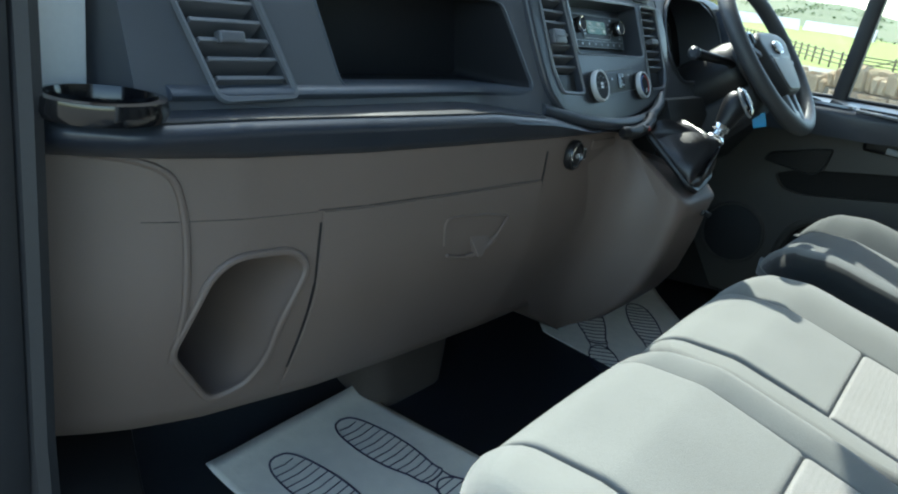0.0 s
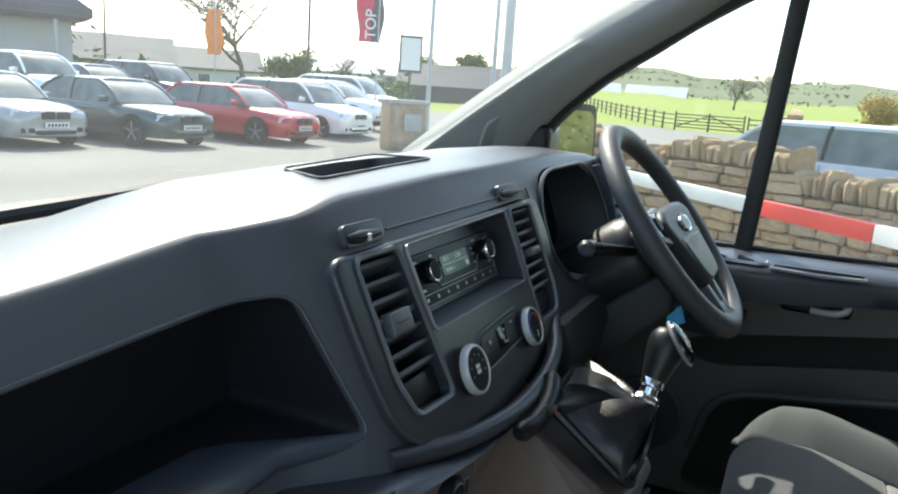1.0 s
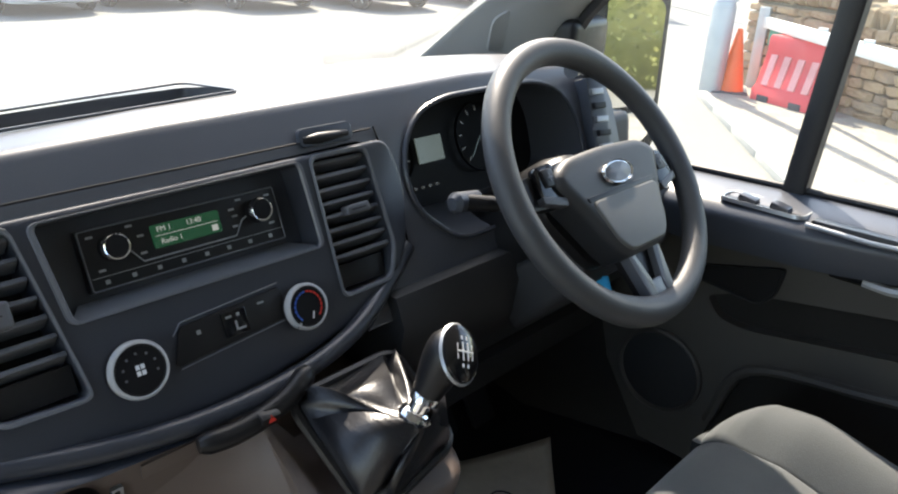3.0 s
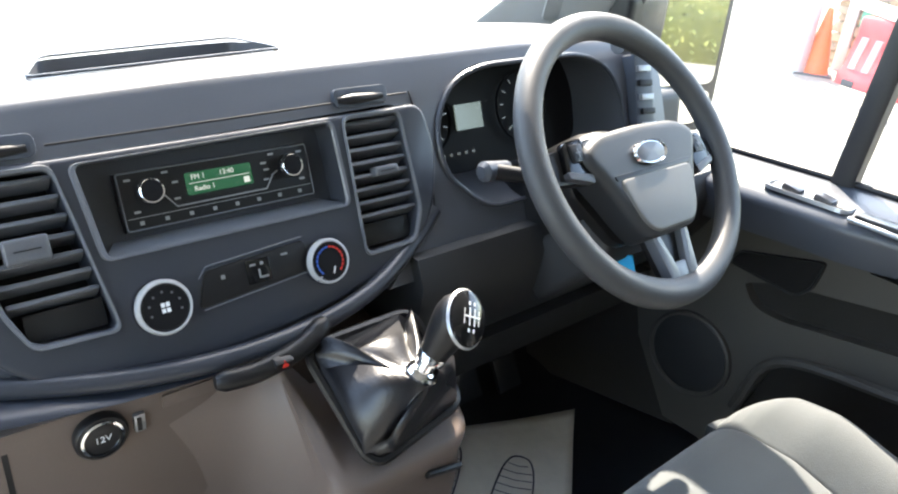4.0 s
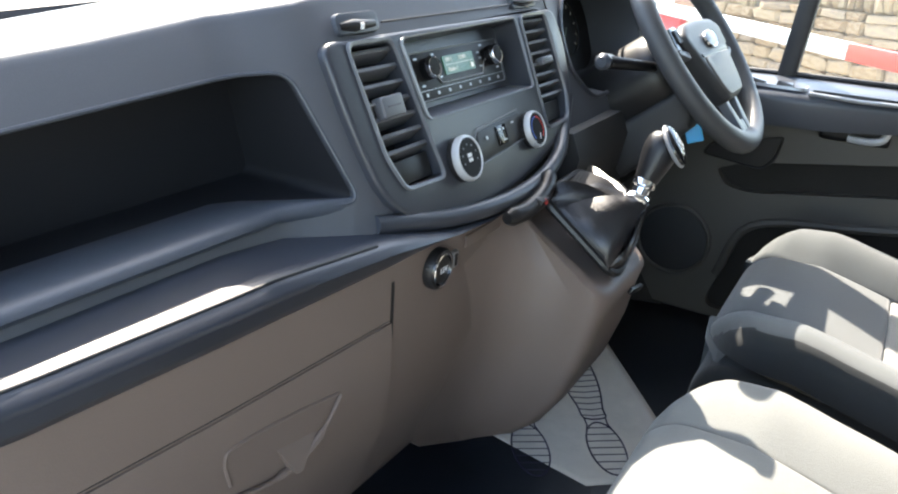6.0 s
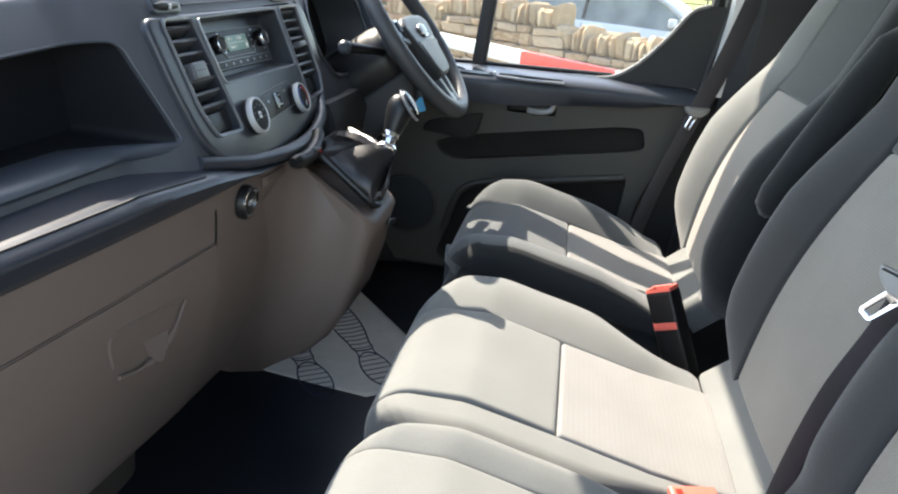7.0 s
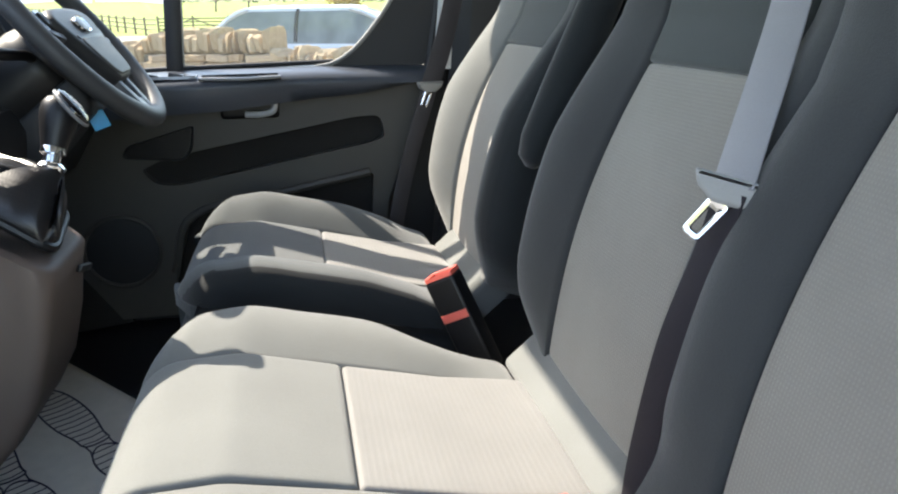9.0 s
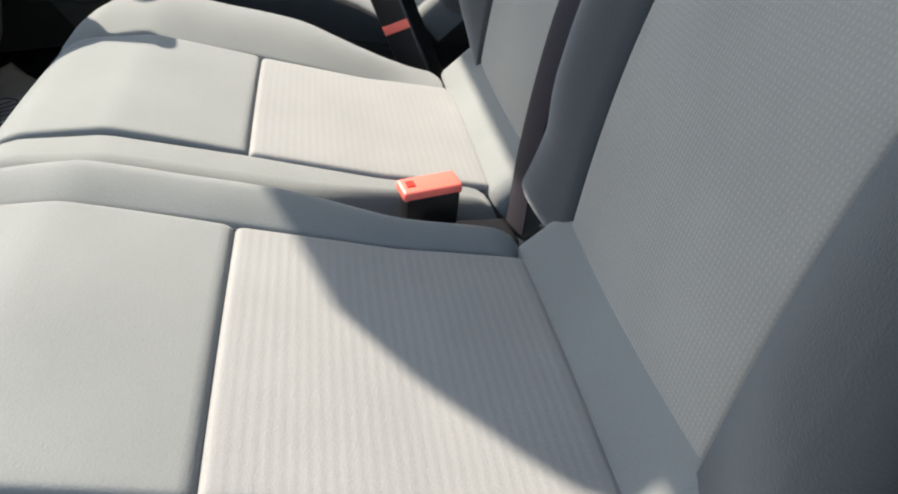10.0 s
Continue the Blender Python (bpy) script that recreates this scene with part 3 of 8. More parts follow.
part("shelf_lip", loft([[(x, face_y(x, z) + q * sw, z + w) for q, w in ((0.060, -0.004), (0.030, 0.001), (0.012, 0.0015), (-0.002, -0.0005), (-0.009, -0.004), (-0.012, -0.008), (-0.010, -0.012), (-0.002, -0.016), (0.012, -0.019), (0.060, -0.019))]
                        for x, z, sw in [(-0.82 + 0.556 * i / 24, 0.716, min(1.0, 0.15 + 0.85 * (24 - i) / 4)) for i in range(25)]]), M["dash"], dash, "rounded lip under the open shelf", 60)
tray_pts = [(x, y, lerp(x, BROW) + 0.004) for x, y in rounded([(-0.145, 0.152), (0.128, 0.167), (0.098, 0.240), (-0.115, 0.225)], 0.012)]
part("tray_rim", tube(tray_pts + tray_pts[:2], 0.0014, 6, caps=False), M["dashtop"], dash)
part("tray_floor", box((0.27, 0.10, 0.006), pose(-0.005, 0.19, 0.866)), M["carpet"], dash)
shelf_in = dense([tuple(p) for p in rounded(grow_in(shelf_hole, 0.0025), 0.014)])
# near-black lining, darker than the panel round the opening
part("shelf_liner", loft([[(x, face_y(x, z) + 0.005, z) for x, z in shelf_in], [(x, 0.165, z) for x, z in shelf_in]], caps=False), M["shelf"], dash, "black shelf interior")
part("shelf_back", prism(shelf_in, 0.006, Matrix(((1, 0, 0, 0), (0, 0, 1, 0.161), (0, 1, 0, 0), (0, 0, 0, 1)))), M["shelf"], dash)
part("cowl_edge", tube([(-0.9, 0.40, 0.826), (-0.45, 0.425, 0.842), (0, 0.430, 0.860), (0.4, 0.432, 0.860), (0.72, 0.45, 0.845), (0.88, 0.5, 0.815)], 0.009, 8), M["seal"], dash)

# long ledge that wraps the passenger side
bulge_y = lambda x: lerp(x, ((-0.95, -0.050), (-0.92, -0.062), (-0.88, -0.066), (-0.82, -0.036), (-0.75, -0.012), (-0.62, 0.0)))
thin = lambda x: lerp(x, ((-0.40, 1.0), (-0.26, 0.75), (-0.15, 0.30), (-0.03, 0.15)))
part("ledge", loft([[(x, y + q + k * bulge_y(x), 0.648 + (z - 0.648) * thin(x)) for q, z, k in ((0.013, 0.650, 0.2), (0.006, 0.660, 0.6), (-0.003, 0.676, 1.0), (-0.006, 0.681, 1.0), (-0.004, 0.685, 1.0), (0.004, 0.691, 1.0), (0.016, 0.694, 1.0), (0.020, 0.694, 1.0), (0.11, 0.695, 0.0), (0.11, 0.650, 0.0))]
                    for x, y in [(-0.93 + 0.90 * i / 60, lerp(-0.93 + 0.90 * i / 60, LEDGE)) for i in range(61)]]), M["ledge"], dash, "glossy blue-black ledge", 60)
ledge = dash.children[-1]
# flat top takes the fascia plastic, standing in for what it reflects
ledge.data.materials.append(M["stack"])
for f in ledge.data.polygons:
    if f.normal.z > 0.9 and f.center.z > 0.67:
        f.material_index = 1
ledge_seam = [(x, lerp(x, LEDGE) + 0.0055 + bulge_y(x), 0.648 + 0.0444 * thin(x)) for x in [-0.90 + 0.62 * i / 40 for i in range(41)]]
part("ledge_seam", tube(ledge_seam, 0.0013, 6), M["pillardark"], dash)


def low_y(x, z):
    return lerp(x, LEDGE) + 0.014 + 0.55 * max(0, 0.50 - z) ** 1.35 + 0.02 * max(0, 0.62 - z)


def low_ring(x):
    zs = (0.655, 0.62, 0.58, 0.54, 0.50, 0.46, 0.42, 0.38, 0.345, 0.322, 0.315)
    pts = [(low_y(x, z), z) for z in zs]
    pts[-1] = (pts[-1][0] + 0.02, 0.312)
    return [(x, y, z) for y, z in pts] + [(x, 0.40, 0.312), (x, 0.40, 0.655)]


low = loft([low_ring(-0.93 + 1.0 * i / 66) for i in range(67)])
pocket = [(-0.780, 0.520), (-0.755, 0.544), (-0.690, 0.544), (-0.668, 0.524), (-0.690, 0.458), (-0.692, 0.400), (-0.708, 0.362), (-0.750, 0.350), (-0.806, 0.430)]
low = cut(low, [through_face(pocket, 0.018, 0.26)])
part("lower_panel", low, M["taupe"], dash, "taupe plastic lower dash panel", 50)
pk = [Vector((x, low_y(x, z) - 0.001, z)) for x, z in rounded(pocket, 0.018)]
part("panel_corner", tube(smooth_path([(-0.90, low_y(-0.90, 0.65) + 0.004, 0.650), (-0.83, low_y(-0.83, 0.64), 0.640), (-0.806, low_y(-0.806, 0.60), 0.600), (-0.800, low_y(-0.80, 0.50), 0.500), (-0.802, low_y(-0.802, 0.42), 0.420)], 5), [0.004] * 21, 8), M["taupe"], dash)
part("pocket_rim", tube(pk + pk[:2], 0.0045, 8, caps=False), M["taupe"], dash)


def face_patch(x0, x1, z0, z1, off, thick, fy, nx=24, nz=12, shape=None):
    """A curved plate that lies on the lower dash."""
    rings = []
    for i in range(nx + 1):
        x = x0 + (x1 - x0) * i / nx
        lo, hi = (z0, z1) if shape is None else shape(x)
        front = [(x, fy(x, lo + (hi - lo) * k / nz) - off, lo + (hi - lo) * k / nz) for k in range(nz + 1)]
        back = [(a, b + thick, c) for a, b, c in front[::-1]]
        front[0] = (x, front[0][1] + 0.002, front[0][2])
        front[-1] = (x, front[-1][1] + 0.002, front[-1][2])
        rings.append(front + back)
    return loft(rings)


glove = part("glovebox_lid", face_patch(-0.655, -0.246, 0.335, 0.584, 0.004, 0.02, low_y), M["taupe"], dash, "taupe glovebox lid with a recessed pull")
part("seam", face_patch(-0.661, -0.240, 0.584, 0.589, 0.0005, 0.004, low_y, nz=2), M["black"], dash)
part("seam", face_patch(-0.658, -0.655, 0.36, 0.586, 0.0005, 0.004, low_y, nx=2), M["black"], dash)
part("seam", face_patch(-0.246, -0.241, 0.33, 0.65, 0.0005, 0.004, low_y, nx=2), M["black"], dash)
part("seam", face_patch(-0.84, -0.661, 0.583, 0.586, 0.0004, 0.004, low_y, nz=2), M["black"], dash)
hx = lambda x, z: Vector((x, low_y(x, z) - 0.007, z))
part("pull", loft([[hx(x, z) + Vector((0, q, 0)) for x, z, q in ((-0.404, 0.523, 0.004), (-0.352, 0.516, 0.004), (-0.384, 0.491, -0.010), (-0.391, 0.492, -0.010))],
                   [hx(x, z) + Vector((0, 0.008, 0)) for x, z in ((-0.404, 0.520), (-0.352, 0.514), (-0.384, 0.489), (-0.391, 0.490))]]), M["taupe"], glove, "tilted taupe finger pull")
part("pull_lip", tube(smooth_path([hx(-0.450, 0.501), hx(-0.420, 0.493), hx(-0.388, 0.493), hx(-0.352, 0.509), hx(-0.324, 0.540)], 5), [0.0025] * 8 + [0.0045] * 8 + [0.002] * 5, 8), M["taupe"], glove)
part("pull_rim", tube(smooth_path([hx(-0.324, 0.541) + Vector((0, 0.003, 0)), hx(-0.38, 0.549) + Vector((0, 0.003, 0)), hx(-0.444, 0.553) + Vector((0, 0.003, 0)), hx(-0.459, 0.545) + Vector((0, 0.003, 0)), hx(-0.455, 0.515) + Vector((0, 0.003, 0))], 5), 0.002, 6), M["taupe"], glove)

part("heater_housing", loft([[(x, y, z) for x, y in rounded([(-0.33 - k, 0.40), (-0.125 + k, 0.40), (-0.125 + k, 0.175 + 0.4 * k), (-0.33 - k, 0.175 + 0.4 * k)], [0.005, 0.005, 0.05, 0.05], 6)] for z, k in ((FLOOR, 0.0), (0.20, 0.012), (0.27, 0.022), (0.33, 0.030))]), M["felt"], dash, "brown felted heater housing under the glovebox", 60)

# 12 volt socket, usb port and label strip
sock_at = Vector((-0.168, low_y(-0.168, 0.619) - 0.002, 0.619))
facing = Matrix(((1, 0, 0, 0), (0, 0, -1, 0), (0, 1, 0, 0), (0, 0, 0, 1)))
S = Matrix.Translation(sock_at) @ facing
sock = part("socket_bezel", lathe([(0.0235, -0.004), (0.024, 0.005), (0.022, 0.008), (0.018, 0.008), (0.016, 0.004), (0.0, 0.004)], S), M["black"], dash, "round black power socket")
part("socket_ring", lathe([(0.0192, 0.0065), (0.0192, 0.0095), (0.0168, 0.0100), (0.0164, 0.0065)], S), M["chrome"], sock)
part("socket_cap", lathe([(0.0164, 0.004), (0.0160, 0.0080), (0.013, 0.0088), (0.0, 0.0090)], S), M["black"], sock)
letters("letters", "12V", 0.0095, S @ pose(0, 0, 0.0094), M["white"], sock)
U = Matrix.Translation(Vector((-0.133, low_y(-0.133, 0.618) - 0.002, 0.618))) @ facing
part("usb_port", box((0.010, 0.019, 0.006), U, 0.001), M["silver"], dash)
part("usb_slot", box((0.004, 0.014, 0.002), U @ pose(-0.001, 0, 0.0035)), M["black"], dash)
part("socket_strip", box((0.085, 0.014, 0.003), Matrix.Translation(Vector((-0.068, low_y(-0.07, 0.628) - 0.001, 0.631))) @ facing, 0.001), M["taupe"], dash)

# ---------- centre stack, on a plane leaning back ----------
ST = Matrix(((1, 0, 0, 0), (0, 0.39, -0.921, 0.030), (0, 0.921, 0.39, 0.775), (0, 0, 0, 1)))
stack_out = [(-0.262, 0.086), (0.252, 0.090), (0.262, 0.03), (0.240, -0.045), (0.19, -0.085), (0.06, -0.118), (-0.08, -0.125), (-0.20, -0.105), (-0.240, -0.07), (-0.255, 0.0)]
bezel = [(-0.138, 0.078), (0.122, 0.082), (0.124, -0.008), (-0.128, -0.008)]
lv = [(-0.228, 0.078), (-0.158, 0.078), (-0.134, -0.070), (-0.203, -0.066), (-0.218, -0.03)]
rv = [(0.140, 0.082), (0.214, 0.082), (0.219, -0.030), (0.204, -0.064), (0.138, -0.066)]
plate = prism(rounded(stack_out, [0.02, 0.02, 0.03, 0.05, 0.05, 0.08, 0.08, 0.05, 0.04, 0.05], 6), 0.055, ST @ pose(0, 0, -0.05), 0.006, 3)
plate = cut(plate, [prism(rounded(bezel, 0.008), 0.06, ST @ pose(0, 0, -0.028)), prism(rounded(lv, 0.010), 0.08, ST @ pose(0, 0, -0.045)),
                    prism(rounded(rv, 0.010), 0.08, ST @ pose(0, 0, -0.045))])
stack = part("control_fascia", plate, M["stack"], dash, "dark plastic control fascia", 45)
def grow(outline, d):
    c = sum((Vector(p) for p in outline), Vector((0, 0))) / len(outline)
    return [tuple(c + (Vector(p) - c) * (1 + d / (Vector(p) - c).length)) for p in outline]


part("bezel_frame", ring_plate(rounded(grow(bezel, 0.007), 0.010), rounded(bezel, 0.008), 0.0025, ST @ pose(0, 0, 0.0045)), M["satin"], stack)
part("bezel_ramp", loft([[ST @ Vector((x, y, z)) for x, y in ((-0.132 * k, q), (0.126 * k, q), (0.126 * k, q - 0.004), (-0.132 * k, q - 0.004))]
                         for k, z, q in ((1.0, 0.0045, -0.0078), (0.86, -0.0275, 0.0030))]), M["satin"], stack, "sloping lower lip")


def air_vent(outline, tab_at, parent, slats=8, low_door=True, tab=(0.036, 0.022)):
    """A framed air vent: dark box, leaning slats, a tab and a closed flap below."""
    v = part("vent_frame", ring_plate(rounded(grow(outline, 0.006), 0.011), rounded(outline, 0.010), 0.004, ST @ pose(0, 0, 0.0045)), M["satin"], parent, "satin grey vent frame")
    part("vent_back", prism(rounded(outline, 0.010), 0.002, ST @ pose(0, 0, -0.0445)), M["black"], v)
    ys = [p[1] for p in outline]
    y0, y1 = min(ys), max(ys)
    for i in range(slats):
        y = y1 - (i + 0.6) * (y1 - y0) * (0.80 if low_door else 0.98) / slats
        xs = []
        for (a, b), (c, d) in zip(outline, outline[1:] + outline[:1]):
            if (b - y) * (d - y) < 0:
                xs.append(a + (c - a) * (y - b) / (d - b))
        x0, x1 = min(xs) + 0.001, max(xs) - 0.001
        part("slat", box((x1 - x0, 0.0046, 0.022), ST @ Matrix.Translation(((x0 + x1) / 2, y, -0.008)) @ pose(0, 0, 0, -24), 0.0008, 1), M["slat"], v)
    if low_door:
        y = y0 + (y1 - y0) * 0.115
        xs = []
        for (a, b), (c, d) in zip(outline, outline[1:] + outline[:1]):
            if (b - y) * (d - y) < 0:
                xs.append(a + (c - a) * (y - b) / (d - b))
        part("flap", box((max(xs) - min(xs) - 0.006, 0.026, 0.004), ST @ pose((max(xs) + min(xs)) / 2, y, -0.006), 0.0015), M["black"], v)
    t_ = part("tab", box((*tab, 0.014), ST @ Matrix.Translation((*tab_at, 0.004)), 0.003, 3), M["slat"], v)
    part("tab_groove", box((tab[0] * 0.6, 0.0012, 0.001), ST @ Matrix.Translation((*tab_at, 0.0112))), M["black"], t_)
    return v


air_vent(lv, (-0.190, 0.015), stack, 7)
air_vent(rv, (0.182, 0.020), stack, 8, True, (0.032, 0.011))
# radio
RT = ST @ pose(0, 0.009, 0)
radio = part("radio", box((0.204, 0.057, 0.02), RT @ pose(0.0, 0.0285, -0.029), 0.002), M["black"], stack, "single-height radio with two silver-ringed knobs")
line_at = lambda a, b, w, h, z=-0.0185: box((w, h, 0.0008), RT @ pose(a, b, z))
part("radio_edge", ring_plate(rounded([(-0.101, 0.0565), (0.101, 0.0565), (0.101, 0.0005), (-0.101, 0.0005)], 0.003), rounded([(-0.0995, 0.055), (0.0995, 0.055), (0.0995, 0.002), (-0.0995, 0.002)], 0.002), 0.0008, RT @ pose(0, 0, -0.0190)), M["satin"], radio)
part("display", prism(rounded([(-0.037, 0.0245), (0.033, 0.0245), (0.033, 0.0465), (-0.037, 0.0465)], 0.002), 0.0012, RT @ pose(0, 0, -0.0190)), M["lcd"], radio, "small lit green radio display")
letters("letters", "FM 1", 0.0072, RT @ pose(-0.024, 0.0415, -0.0175), M["lcdtext"], radio)
letters("letters", "13:40", 0.0072, RT @ pose(0.006, 0.0415, -0.0175), M["lcdtext"], radio)
letters("letters", "Radio 1", 0.0070, RT @ pose(-0.019, 0.0298, -0.0175), M["lcdtext"], radio)
part("display_line", line_at(-0.002, 0.0358, 0.064, 0.0006, -0.0174), M["lcdtext"], radio)
part("display_icon", line_at(0.026, 0.0300, 0.006, 0.006, -0.0174), M["lcdtext"], radio)
for i in range(8):
    part("mark", line_at(-0.086 + i * 0.0242, 0.0072, 0.004, 0.0038), M["silver"], radio)
for a, b in ((-0.091, 0.049), (-0.055, 0.051), (-0.088, 0.018), (-0.048, 0.024), (0.048, 0.043), (0.050, 0.036), (0.091, 0.049), (0.048, 0.026), (0.089, 0.020), (0.058, 0.051), (-0.047, 0.040)):
    part("mark", line_at(a, b, 0.006, 0.0022), M["silver"], radio)
part("trim_line", tube([RT @ Vector(p) for p in ((-0.060, 0.030, -0.018), (-0.050, 0.0165, -0.018), (0.046, 0.0165, -0.018), (0.056, 0.030, -0.018), (0.062, 0.033, -0.018))], 0.0008, 6), M["silver"], radio)
part("trim_line", line_at(0, 0.0125, 0.196, 0.0006), M["silver"], radio)
for a in (-0.074, 0.075):
    k = part("knob", lathe([(0.0125, 0), (0.0125, 0.010), (0.0115, 0.0125), (0.0095, 0.013), (0.0, 0.0125)], RT @ pose(a, 0.036, -0.019), 24), M["deep"], radio)
    part("knob_ring", lathe([(0.0128, 0.008), (0.0132, 0.0105), (0.0118, 0.0135), (0.0105, 0.0130), (0.0100, 0.0110)], RT @ pose(a, 0.036, -0.019), 24), M["chrome"], k)
# climate dials and the panel between
panel = part("climate_panel", prism(rounded([(-0.060, -0.075), (-0.048, -0.040), (0.062, -0.034), (0.064, -0.066)], 0.006), 0.003, ST @ pose(0, 0, 0.0045), 0.001), M["black"], stack)
part("edge_line", tube([ST @ Vector(p) for p in ((-0.055, -0.046, 0.0075), (-0.046, -0.036, 0.0075), (0.060, -0.030, 0.0075))], 0.0007, 6), M["satin"], panel)
part("edge_line", tube([ST @ Vector(p) for p in ((-0.056, -0.077, 0.0075), (0.064, -0.068, 0.0075))], 0.0007, 6), M["satin"], panel)
part("fan_display", box((0.026, 0.024, 0.002), ST @ pose(0.006, -0.053, 0.008), 0.001), M["gloss"], panel)
for a, b, w, h in ((0.010, -0.046, 0.003, 0.003), (0.006, -0.056, 0.002, 0.009), (0.011, -0.060, 0.008, 0.002), (0.000, -0.046, 0.006, 0.002), (-0.032, -0.050, 0.004, 0.004), (0.036, -0.043, 0.007, 0.002)):
    part("mark", box((w, h, 0.0006), ST @ pose(a, b, 0.0094)), M["silver"], panel)
for n_, a, hot in ((0, -0.0945, False), (1, 0.082, True)):
    D = ST @ pose(a, -0.062, 0.004) @ Matrix.Scale(0.84 if hot else 0.90, 4)
    d = part("climate_dial", lathe([(0.0285, 0), (0.0285, 0.012), (0.0265, 0.0165), (0.0235, 0.0170), (0.0225, 0.0150), (0.0, 0.0150)], D, 40), M["black"], stack, "round climate dial with a silver ring")
    part("dial_ring", lathe([(0.0290, 0.009), (0.0292, 0.0135), (0.0276, 0.0178), (0.0256, 0.0182), (0.0248, 0.0160)], D, 40), M["ringsilver"], d)
    part("dial_face", lathe([(0.0246, 0.0150), (0.0242, 0.0166), (0.0, 0.0168)], D, 40), M["deep"], d)
    if hot:
        for k in range(16):
            q = radians(220 - k * 17.5)
            part("mark", box((0.0045, 0.0022, 0.0005), D @ Matrix.Translation((0.0185 * math.cos(q), 0.0185 * math.sin(q), 0.0172)) @ pose(0, 0, 0, 0, 0, math.degrees(q) + 90)), M["bluemark"] if k < 8 else M["redmark"], d)
        part("mark", box((0.009, 0.0018, 0.0005), D @ pose(0.004, -0.012, 0.0172, 0, 0, 70)), M["white"], d)
        part("pointer", box((0.003, 0.008, 0.004), D @ pose(-0.018, -0.019, 0.016, 0, 0, -40), 0.001), M["silver"], d)
    else:
        for k in range(4):
            part("mark", box((0.0038, 0.0045, 0.0005), D @ pose(-0.0025 + 0.005 * (k % 2), -0.003 + 0.006 * (k // 2), 0.0172)), M["white"], d)
        for k in range(7):
            q = radians(200 - k * 36)
            part("mark", box((0.0022, 0.0022, 0.0005), D @ pose(0.0165 * math.cos(q), 0.0165 * math.sin(q), 0.0172)), M["satin"], d)
# clips above the vents and the switch strip under the stack
for x0, x1, z in ((-0.224, -0.170, 0.866), (0.140, 0.200, 0.871)):
    c = part("clip_recess", prism(rounded([(x0 - 0.004, -0.010), (x1 + 0.008, -0.010), (x1 + 0.008, 0.011), (x0 - 0.004, 0.011)], 0.008), 0.006,
                                  Matrix.Translation((0, face_y(0, z) + 0.004, z)) @ Matrix(((1, 0, 0, 0), (0, 0.371, -0.928, 0), (0, 0.928, 0.371, 0), (0, 0, 0, 1))), 0.002), M["dash"], dash)
    part("clip", tube([(x0, face_y(0, z) - 0.0005, z), (x0 + 0.02, face_y(0, z) - 0.002, z), (x1, face_y(0, z) - 0.0005, z)], [0.004, 0.0065, 0.004], 10), M["black"], c)
part("clip_light", box((0.004, 0.003, 0.006), pose(-0.197, face_y(-0.197, 0.866) - 0.0085, 0.866)), M["white"], dash)
seam_f = on_face(0.0004)
part("panel_seam", tube([seam_f(-0.155 + 0.39 * i / 20, 0.866 + 0.004 * i / 20) for i in range(21)], 0.0011, 6), M["black"], dash)
part("panel_seam", tube([seam_f(0.240 + 0.012 * math.sin(i / 5), 0.872 - 0.012 * i) for i in range(12)], 0.0011, 6), M["black"], dash)
chin = [(x, lerp(x, ((-0.26, 0.0), (-0.1, -0.040), (0.02, -0.046), (0.12, -0.035), (0.26, 0.02))), z) for x, z in ((-0.25, 0.688), (-0.15, 0.672), (-0.05, 0.666), (0.05, 0.670), (0.13, 0.684), (0.2, 0.706), (0.25, 0.735))]
part("chin", tube(smooth_path([(x, y + 0.006, z) for x, y, z in chin], 5), 0.010, 12), M["stack"], dash)
part("switch_strip", tube(smooth_path([(-0.070, -0.052, 0.655), (-0.03, -0.058, 0.655), (0.02, -0.056, 0.664), (0.055, -0.046, 0.678)], 5), [0.007] + [0.011] * 14 + [0.007], 12), M["black"], dash)
hz = part("hazard_switch", box((0.020, 0.012, 0.014), pose(-0.006, -0.064, 0.660, 20, 0, 0), 0.002), M["black"], dash, "hazard light switch with red triangle")
part("triangle", prism([(-0.004, -0.003), (0.004, -0.003), (0, 0.004)], 0.0006, Matrix.Translation((-0.006, -0.0712, 0.6625)) @ facing @ pose(0, 0, 0, -20)), M["redmark"], hz)

# passenger vent at the far end, cup holder
PV = Matrix(((1, 0, 0, 0), (0, 0.372, -0.928, 0.088), (0, 0.928, 0.372, 0.771), (0, 0, 0, 1)))
pv = [(-0.815, 0.069), (-0.722, 0.069), (-0.676, -0.068), (-0.770, -0.068)]
pf = part("vent_frame", ring_plate(rounded(grow(pv, 0.010), 0.014), rounded(pv, 0.012), 0.005, PV @ pose(0, 0, 0.000)), M["satin"], dash, "satin grey vent frame")
part("vent_back", box((0.16, 0.15, 0.003), PV @ pose(-0.745, 0, -0.045)), M["black"], pf)
for i in range(7):
    y = 0.055 - i * 0.0185
    x0, x1 = -0.81 + (0.069 - y) * 0.328, -0.727 + (0.069 - y) * 0.335
    part("slat", box((x1 - x0, 0.0050, 0.026), PV @ Matrix.Translation(((x0 + x1) / 2, y, -0.012)) @ pose(0, 0, 0, -24), 0.0008, 1), M["slat"], pf)
part("tab", box((0.030, 0.012, 0.012), PV @ pose(-0.745, -0.012, 0.000), 0.003, 3), M["slat"], pf)
